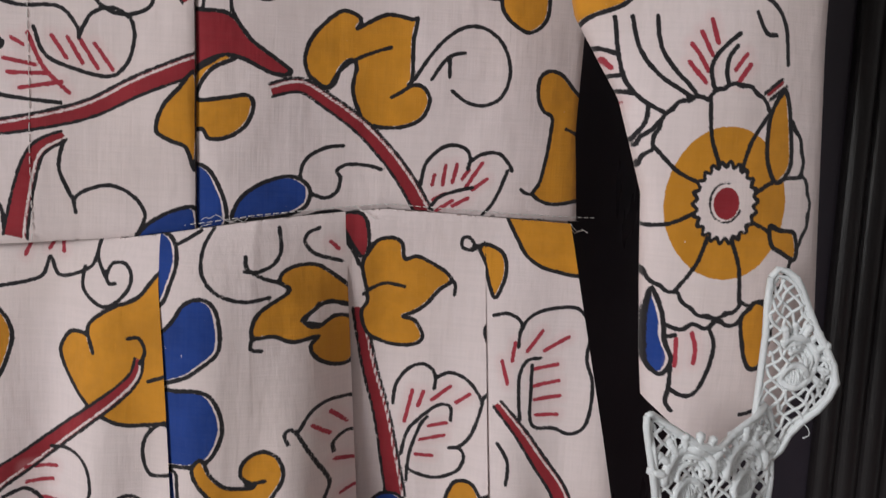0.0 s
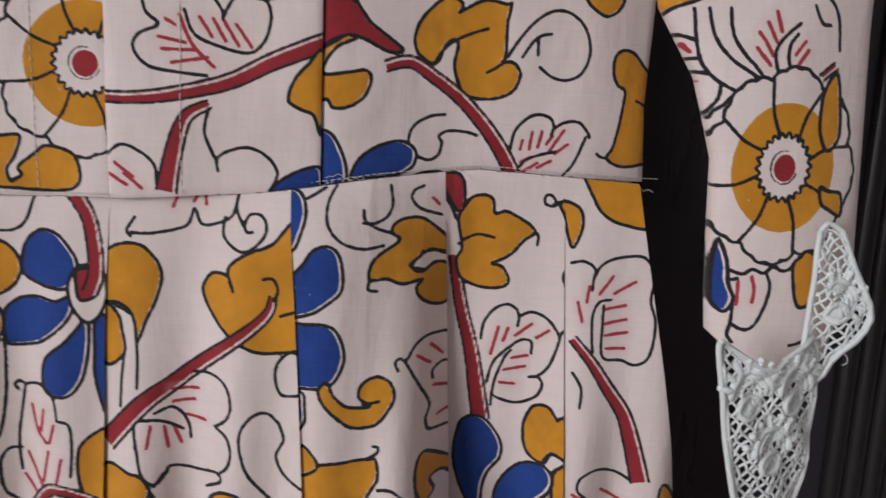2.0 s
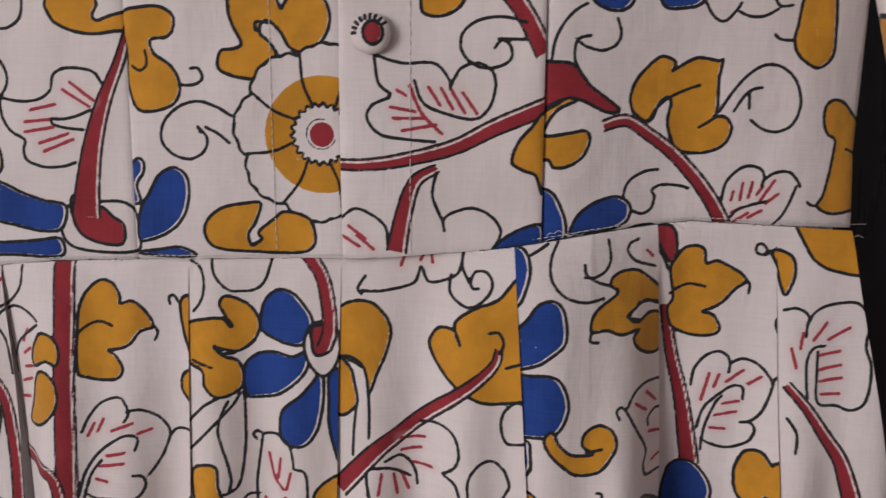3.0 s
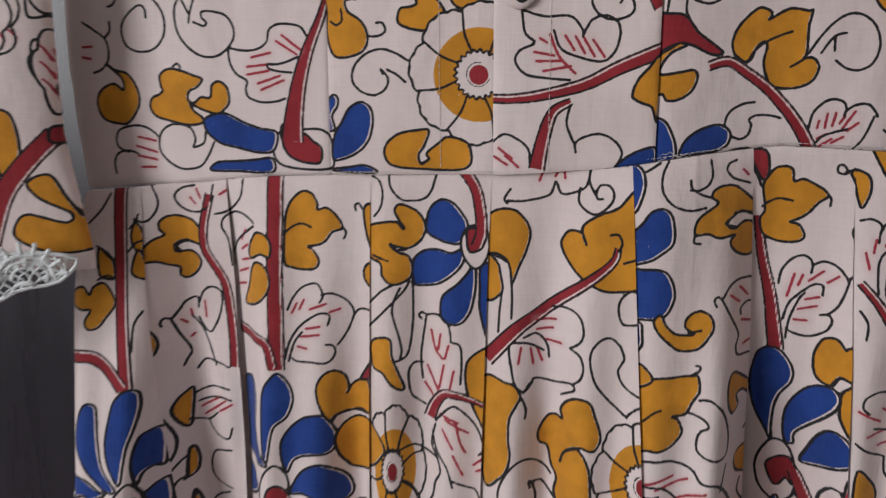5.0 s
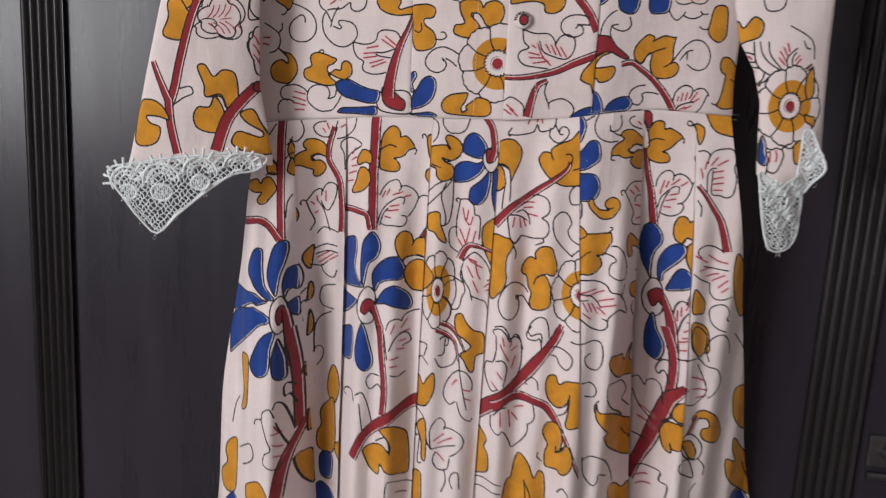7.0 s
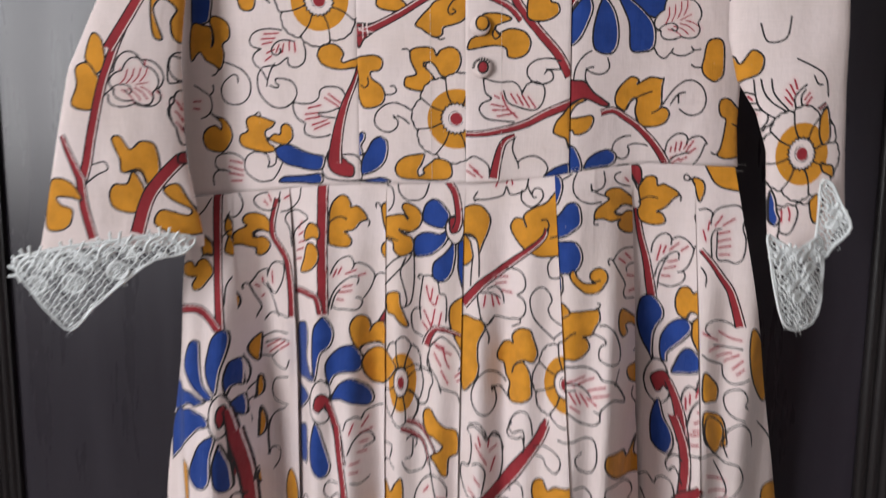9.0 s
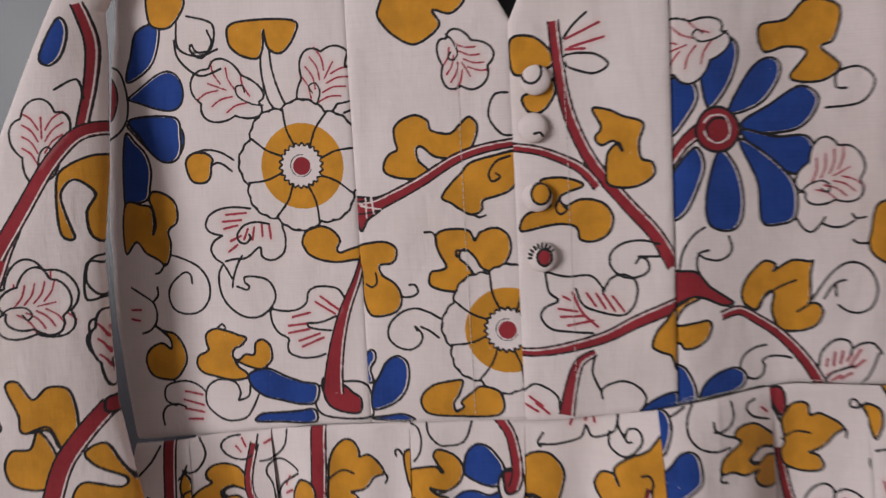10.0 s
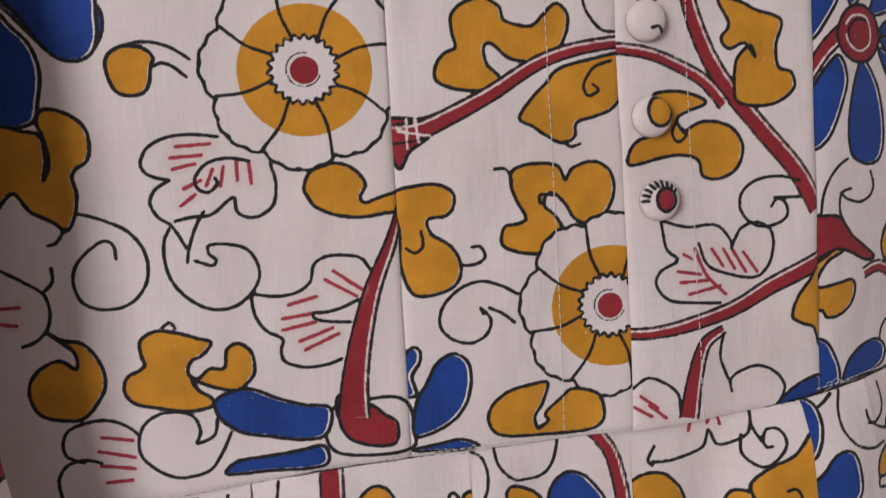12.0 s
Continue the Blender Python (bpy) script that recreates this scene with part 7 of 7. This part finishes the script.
stem(LEFT_ARM, 8.3, 9.7, (-204.1, 1220), (-216.9, 1204.4), (-226.2, 1189.4), (-233.3, 1164.7))
blob(LEFT_ARM, "red", (-205.7, 1223), (-198.8, 1223), (-199, 1216.3), (-206, 1216.3))
blob(LEFT_ARM, "yellow", (-295.6, 1200.5), (-286.9, 1204.9), (-277.1, 1200.5), (-271, 1189.4), (-279.3, 1191.2), (-289.5, 1191.2), (-286.5, 1185.7), (-278.2, 1181.9), (-280.7, 1170.6), (-291.2, 1166.2), (-299.3, 1171.5))
dark_line(LEFT_ARM, (-268.6, 1200.5), (-259.6, 1207.9), (-252.6, 1211.6), (-254.7, 1217.1), (-262.6, 1215.3))
dark_line(LEFT_ARM, (-201.5, 1291.3), (-209.1, 1292.9), (-210.5, 1275.3), (-203.1, 1275.4))
veined_leaf(LEFT_ARM, -202.5, 1235.8, -207.6, 1262.9, 0.35, 1, 3)
blob(LEFT_ARM, "yellow", (-221.5, 1332.3), (-218.4, 1340.4), (-205.3, 1346.7), (-194.2, 1343.5), (-193.8, 1331.1), (-195.9, 1303.3), (-206, 1305.3), (-208.8, 1317.9), (-205.6, 1327.5), (-213.8, 1334.7), (-219.4, 1328.1), (-217.6, 1318.4), (-213.6, 1305.7), (-219.6, 1308.8))
blob(LEFT_ARM, "blue", (-231.1, 1397.3), (-223.5, 1415.6), (-219, 1410.2), (-221.3, 1397.1), (-226.7, 1391.9))
veined_leaf(LEFT_ARM, -228.4, 1334, -229.4, 1373.3, 0.7, 1, 4)
stem(LEFT_ARM, 5.4, 4.9, (-214.8, 1423.3), (-209.6, 1404.8), (-209.5, 1383.4), (-211.8, 1360.6))
stem(LEFT_ARM, 6.6, 8.2, (-195.4, 1360.8), (-212, 1357.9), (-224.4, 1343.4), (-237.6, 1319.4), (-249.3, 1298))
dark_line(LEFT_ARM, (-223.9, 1379.8), (-214.9, 1384.9), (-211.9, 1375.4))
dark_line(LEFT_ARM, (-195.1, 1296.3), (-206.7, 1295.5), (-210.1, 1284.5), (-204.3, 1276.2), (-197.4, 1282.3))
veined_leaf(LEFT_ARM, -248, 1270.1, -218, 1275.1, 1.1, 1, 4)
veined_leaf(LEFT_ARM, -201.8, 1229.6, -203.2, 1267.1, 0.35, 1, 3)
blob(LEFT_ARM, "yellow", (-199.7, 1388.5), (-196.7, 1393.8), (-181.9, 1390.7), (-185.3, 1371.9), (-192.5, 1366.7), (-196.7, 1377.6))
blob(RIGHT_ARM, "yellow", (174.4, 1285.9), (181.3, 1294.5), (189, 1293.1), (193.2, 1288.2), (200.3, 1297), (207.7, 1292.2), (205.3, 1281.8), (194, 1276.3), (190.7, 1267.7), (177.3, 1269.1), (173.3, 1274.1), (186.1, 1279.5))
dark_line(RIGHT_ARM, (204.9, 1314.2), (209.7, 1302.6), (221.5, 1304.9), (224.4, 1318.9))
dark_line(RIGHT_ARM, (228.8, 1291.3), (246.4, 1281.3), (249.8, 1266.9))
blob(RIGHT_ARM, "blue", (192.8, 1363.6), (199.1, 1371), (216.5, 1371.2), (222.6, 1360.3), (203.4, 1355.5))
blob(RIGHT_ARM, "blue", (206, 1342.1), (217.6, 1354.2), (234.5, 1346.6), (226.1, 1333.9))
veined_leaf(RIGHT_ARM, 173.2, 1329.4, 190, 1353.7, 1.0, 1, 4)
blob(RIGHT_ARM, "yellow", (168.7, 1356.3), (172.9, 1367.3), (185.7, 1371.2), (189.4, 1363.3), (180, 1354.4))

# ---- putting the dress together ----
for name, cloth in zip(("bodice_side", "bodice_front", "bodice_front", "bodice_side"), BODICE):
    cloth.build(name, dress, PRINTED)
for cloth in SKIRT:
    cloth.build("skirt_pleat", dress, PRINTED)
sleeves = [cloth.build("sleeve", dress, PRINTED, closed=True) for cloth in (sleeve_left, sleeve_right)]


def back_sheet(name, edge_a, edge_b, z0, z1, depth):
    """The plain back of the dress, seen only through the neck and from behind."""
    bm = bmesh.new()
    rows = []
    for i in range(30):
        z = z0 + (z1 - z0) * i / 29
        a, b = float(edge_a(z)), float(edge_b(z))
        rows.append([bm.verts.new((a + (b - a) * k / 12, depth, z)) for k in range(13)])
    for lo, hi in zip(rows, rows[1:]):
        for k in range(12):
            bm.faces.new((lo[k + 1], lo[k], hi[k], hi[k + 1]))
    return part(name, bm, PLAIN, dress, smooth=True)


back_sheet("bodice_back", left_side, right_side, 1.20, 1.385, 0.040)
back_sheet("skirt_back", lambda z: np.interp(z, (0.42, 1.2), (-0.285, -0.205)), lambda z: np.interp(z, (0.42, 1.2), (0.315, 0.203)), 0.42, 1.20, 0.062)


def covered_button(x, z, r, spots):
    """A domed button covered in the same printed cloth."""
    rad = np.concatenate([np.linspace(0.0001, 0.93, 34), [0.97, 1.0, 1.0, 0.9]])[:, None]
    drop = np.concatenate([np.zeros(36), [0.5, 0.9]])[:, None]
    a = np.linspace(0, 2 * np.pi, 72, endpoint=False)[None, :]
    xx, zz = x + r * rad * np.cos(a), z + r * rad * np.sin(a)
    base = float(bodice_y(np.array([x]), np.array([z]))[0]) - 0.0024
    yy = base - 0.0034 * np.sqrt(np.maximum(0, 1 - rad ** 2.4)) - 0.0022 + 0.0026 * drop + 0 * a
    c = Cloth(xx, yy, zz)
    for ink, dx, dz, size in spots:
        ring = [(x * 1000 + dx + size * math.cos(k / 4), z * 1000 + dz + size * 1.15 * math.sin(k / 4)) for k in range(25)]
        fill((c,), ink, ring, True, 0.2)
    return c


for x, z, spots in ((0.0160, 1.287, (("red", 1.2, 0.2, 3.6),)), (0.0142, 1.3170, (("yellow", 2.0, 1.6, 4.6),)), (0.0130, 1.351, ()), (0.0150, 1.374, ((None, -2, 4, 5),))):
    b = covered_button(x, z, 0.0074, spots)
    if not spots:
        dark_line((b,), (x * 1000 + 1, z * 1000 - 3), (x * 1000 + 3.5, z * 1000 - 2.6), (x * 1000 + 5, z * 1000 - 4.2))
    if spots and spots[0][0] == "red":
        for k in range(9):
            a = 0.6 + k * 0.32
            dark_line((b,), (x * 1000 + 5.2 * math.cos(a), z * 1000 + 5.2 * math.sin(a)), (x * 1000 + 6.8 * math.cos(a), z * 1000 + 6.8 * math.sin(a)))
    b.build("button", dress, PRINTED, closed=True, label="domed cloth-covered button")

# ---- stitching and loose threads ----
THREAD, tnt, tb = material("white_sewing_thread", 0.8)
tb.inputs["Base Color"].default_value = (0.78, 0.74, 0.71, 1)


def stitches(points, pitch=0.0026, r=0.00016):
    """A run of short raised stitches along a line on the cloth."""
    bm = bmesh.new()
    p = np.asarray(points)
    run = np.concatenate([[0], np.cumsum(np.linalg.norm(np.diff(p, axis=0), axis=1))])
    s = 0.0
    while s + pitch * 0.7 < run[-1]:
        q = [np.array([np.interp(s + pitch * f, run, p[:, k]) for k in range(3)]) for f in (0.0, 0.35, 0.7)]
        q[1][1] -= 0.0003
        add_tube(bm, q, r, 4)
        s += pitch
    return part("stitching", bm, THREAD, dress)


xs = np.linspace(-0.205, 0.212, 120)
zz = waist_z(xs) + 0.0016
stitches(np.stack([xs, bodice_y(xs, zz) - 0.0012, zz], 1))
zs = np.linspace(1.205, 1.395, 60)
for dx, lift in ((-0.026, 0.0008), (0.0265, 0.0024)):
    x = seam_placket(zs) + dx
    stitches(np.stack([x, bodice_y(x, zs) - lift, zs], 1), 0.0034, 0.00017)
rnd = random.Random(4)
for x, z, d in ((0.203, 1.2155, 1), (0.2025, 1.214, 1), (0.09, 1.2145, -1), (0.097, 1.2145, -1), (0.086, 1.2125, -1), (0.13, 1.2185, 1), (-0.06, 1.2005, -1), (0.006, 1.203, -1)):
    p = Vector((x, float(bodice_y(np.array([x]), np.array([z]))[0]) - 0.0016, z))
    pts = [p.copy()]
    for k in range(5):
        p = p + Vector((d * rnd.uniform(0.0005, 0.002), -0.0002, rnd.uniform(-0.0015, 0.0012)))
        pts.append(p.copy())
    bm = bmesh.new()
    add_tube(bm, pts, 0.00012, 4)
    part("loose_thread", bm, THREAD, dress)

# ---- lace cuffs ----


def inside(poly, x, z):
    hit = False
    for (x0, z0), (x1, z1) in zip(poly, poly[1:] + poly[:1]):
        if (z0 > z) != (z1 > z) and x < x0 + (z - z0) * (x1 - x0) / (z1 - z0):
            hit = not hit
    return hit


def lace(name, parent, poly, fans, depth, seed, net=4.4):
    """A crocheted edging in millimetres: fans of fingers along the cuff, ribbed ovals, a net between, and a cord along the free edge."""
    r = random.Random(seed)
    bm = bmesh.new()
    wob = lambda x, z: depth(x) + 0.9 * math.sin(x * 0.35 + z * 0.21) + 0.5 * math.sin(x * 0.9 - z * 0.6)

    def run(pts, rad, clip=True):
        keep = []
        for x, z in pts:
            if clip and not inside(poly, x, z):
                if len(keep) > 1:
                    add_tube(bm, keep, rad / 1000, 5)
                keep = []
                continue
            keep.append((x / 1000, (wob(x, z) - r.uniform(0, 0.3)) / 1000, z / 1000))
        if len(keep) > 1:
            add_tube(bm, keep, rad / 1000, 5)

    outline = spline(poly, True, 3)
    run(list(map(tuple, outline)) + [tuple(outline[0])], 1.0, False)
    inner = outline * 0.93 + outline.mean(0) * 0.07
    run(list(map(tuple, inner)) + [tuple(inner[0])], 0.55, False)
    for cx, cz, rad, lean in fans:
        for k in range(8):
            a = lean + math.radians(14 + 152 * k / 7)
            c, s = math.cos(a), math.sin(a)
            run([(cx + rad * f * c, cz + rad * f * s) for f in (0.80, 0.95, 1.10, 1.22)], 1.1, False)
            tip = bmesh.ops.create_icosphere(bm, subdivisions=1, radius=0.0014)["verts"]
            for v in tip:
                v.co += Vector(((cx + rad * 1.24 * c) / 1000, (wob(cx + rad * 1.24 * c, cz + rad * 1.24 * s) - 0.2) / 1000, (cz + rad * 1.24 * s) / 1000))
        for f, w in ((0.82, 1.3), (0.62, 0.8), (0.40, 0.8)):
            run([(cx + rad * f * math.cos(lean + t), cz + rad * f * math.sin(lean + t)) for t in np.linspace(-0.15, math.pi + 0.15, 22)], w, False)
        for k in range(9):
            a = lean + math.radians(8 + 164 * k / 8)
            run([(cx + rad * f * math.cos(a), cz + rad * f * math.sin(a)) for f in (0.40, 0.6, 0.82)], 0.6, False)
        for k in range(11):
            f = -1 + 2 * k / 10
            h = 0.34 * rad * math.sqrt(max(0, 1 - f * f)) + 0.3
            run([(cx + f * rad * 0.42, cz - rad * 0.5 + h), (cx + f * rad * 0.42 + 0.4, cz - rad * 0.5), (cx + f * rad * 0.42, cz - rad * 0.5 - h)], 0.45)
        run([(cx + rad * 0.46 * math.cos(t), cz - rad * 0.5 + rad * 0.38 * math.sin(t)) for t in np.linspace(0, 2 * math.pi, 22)], 1.1)
    xs = [p[0] for p in poly]
    zs = [p[1] for p in poly]
    for way in (1, -1):
        k = min(xs) - (max(zs) - min(zs)) - 5
        while k < max(xs) + (max(zs) - min(zs)) + 5:
            run([(k + way * 0.8 * t + 0.7 * math.sin(t * 0.9 + k), min(zs) + t) for t in np.arange(0, max(zs) - min(zs), 1.3)], 0.5)
            k += net * r.uniform(0.85, 1.2)
    for _ in range(int(len(poly) * 1.5)):
        x, z = poly[r.randrange(len(poly))]
        if z < sum(zs) / len(zs):
            q = [(x, z)]
            for _ in range(4):
                q.append((q[-1][0] + r.uniform(-1.6, 1.6), q[-1][1] - r.uniform(0.3, 1.6)))
            run(q, 0.14, False)
    return part(name, bm, LACE, parent, "white crocheted cotton lace edging", True)


lace("lace_cuff", sleeves[0], [(-315, 1146), (-303, 1125), (-289, 1107), (-276, 1095), (-260, 1111), (-239, 1130), (-218, 1146), (-200, 1150), (-192, 1161), (-212, 1165), (-240, 1162), (-270, 1158), (-296, 1153)],
     ((-299, 1137, 16, 0.35), (-272, 1139, 18, 0.2), (-242, 1147, 16, 0.05), (-213, 1152, 14, -0.1)), lambda x: -80 + 0.3 * (x + 300) - 8 * math.sin((x + 315) / 123 * math.pi), 1)
lace("lace_cuff", sleeves[1], [(210, 1177), (212, 1165), (216, 1146), (224, 1119), (236, 1113), (249, 1120), (252, 1140), (251, 1160), (247, 1175), (231, 1167), (216, 1174)],
     ((223, 1160, 9, 0.0), (241, 1159, 9, -0.1), (234, 1140, 9, 0.0)), lambda x: -74 + 0.5 * (x - 200) - 5 * math.sin((x - 206) / 47 * math.pi), 2, 3.4)
lace("lace_cuff", sleeves[1], [(246, 1210), (253, 1210), (260, 1197), (268, 1181), (259, 1170), (251, 1160), (245, 1168), (246, 1186)],
     ((255, 1187, 8, -0.9), ), lambda x: -50 + 0.12 * (x - 250), 3, 3.4)

# ---- door furniture ----
STEEL, snt, sb = material("dull_worn_steel", 0.5, 1.0)
snt.links.new(mixer(snt, grain(snt, 200), (0.10, 0.095, 0.10), (0.22, 0.21, 0.21)), sb.inputs["Base Color"])
latch = tagged(new("door_latch"), "dull dark steel latch plate on the dark door", "latch")
bm = bmesh.new()
add_box(bm, (0.388, 0.070, 0.878), (0.420, 0.0772, 0.911), 0.002)
part("plate", bm, STEEL, latch)
bm = bmesh.new()
add_tube(bm, [(0.404, 0.072, 0.895), (0.404, 0.064, 0.895), (0.404, 0.056, 0.895)], 0.006, 14)
part("knob", bm, STEEL, latch)
bm = bmesh.new()
add_tube(bm, [(0.391, 0.073, 0.868), (0.426, 0.073, 0.866), (0.456, 0.073, 0.867)], 0.004, 10)
part("bolt", bm, STEEL, latch)

# ---- a bed across the room, mirrored in the door's enamel ----
bed = tagged(new("bed"), "low bed under a maroon cotton cover", "bed")
box("mattress", (0.75, -2.9, 0.25), (1.85, -1.3, 0.62), MAROON, bed, 0.05, "maroon cotton cover")
for x in (0.82, 1.78):
    for y in (-2.83, -1.37):
        box("leg", (x - 0.03, y - 0.03, 0.0), (x + 0.03, y + 0.03, 0.25), MOULD_PAINT, bed, 0.004)
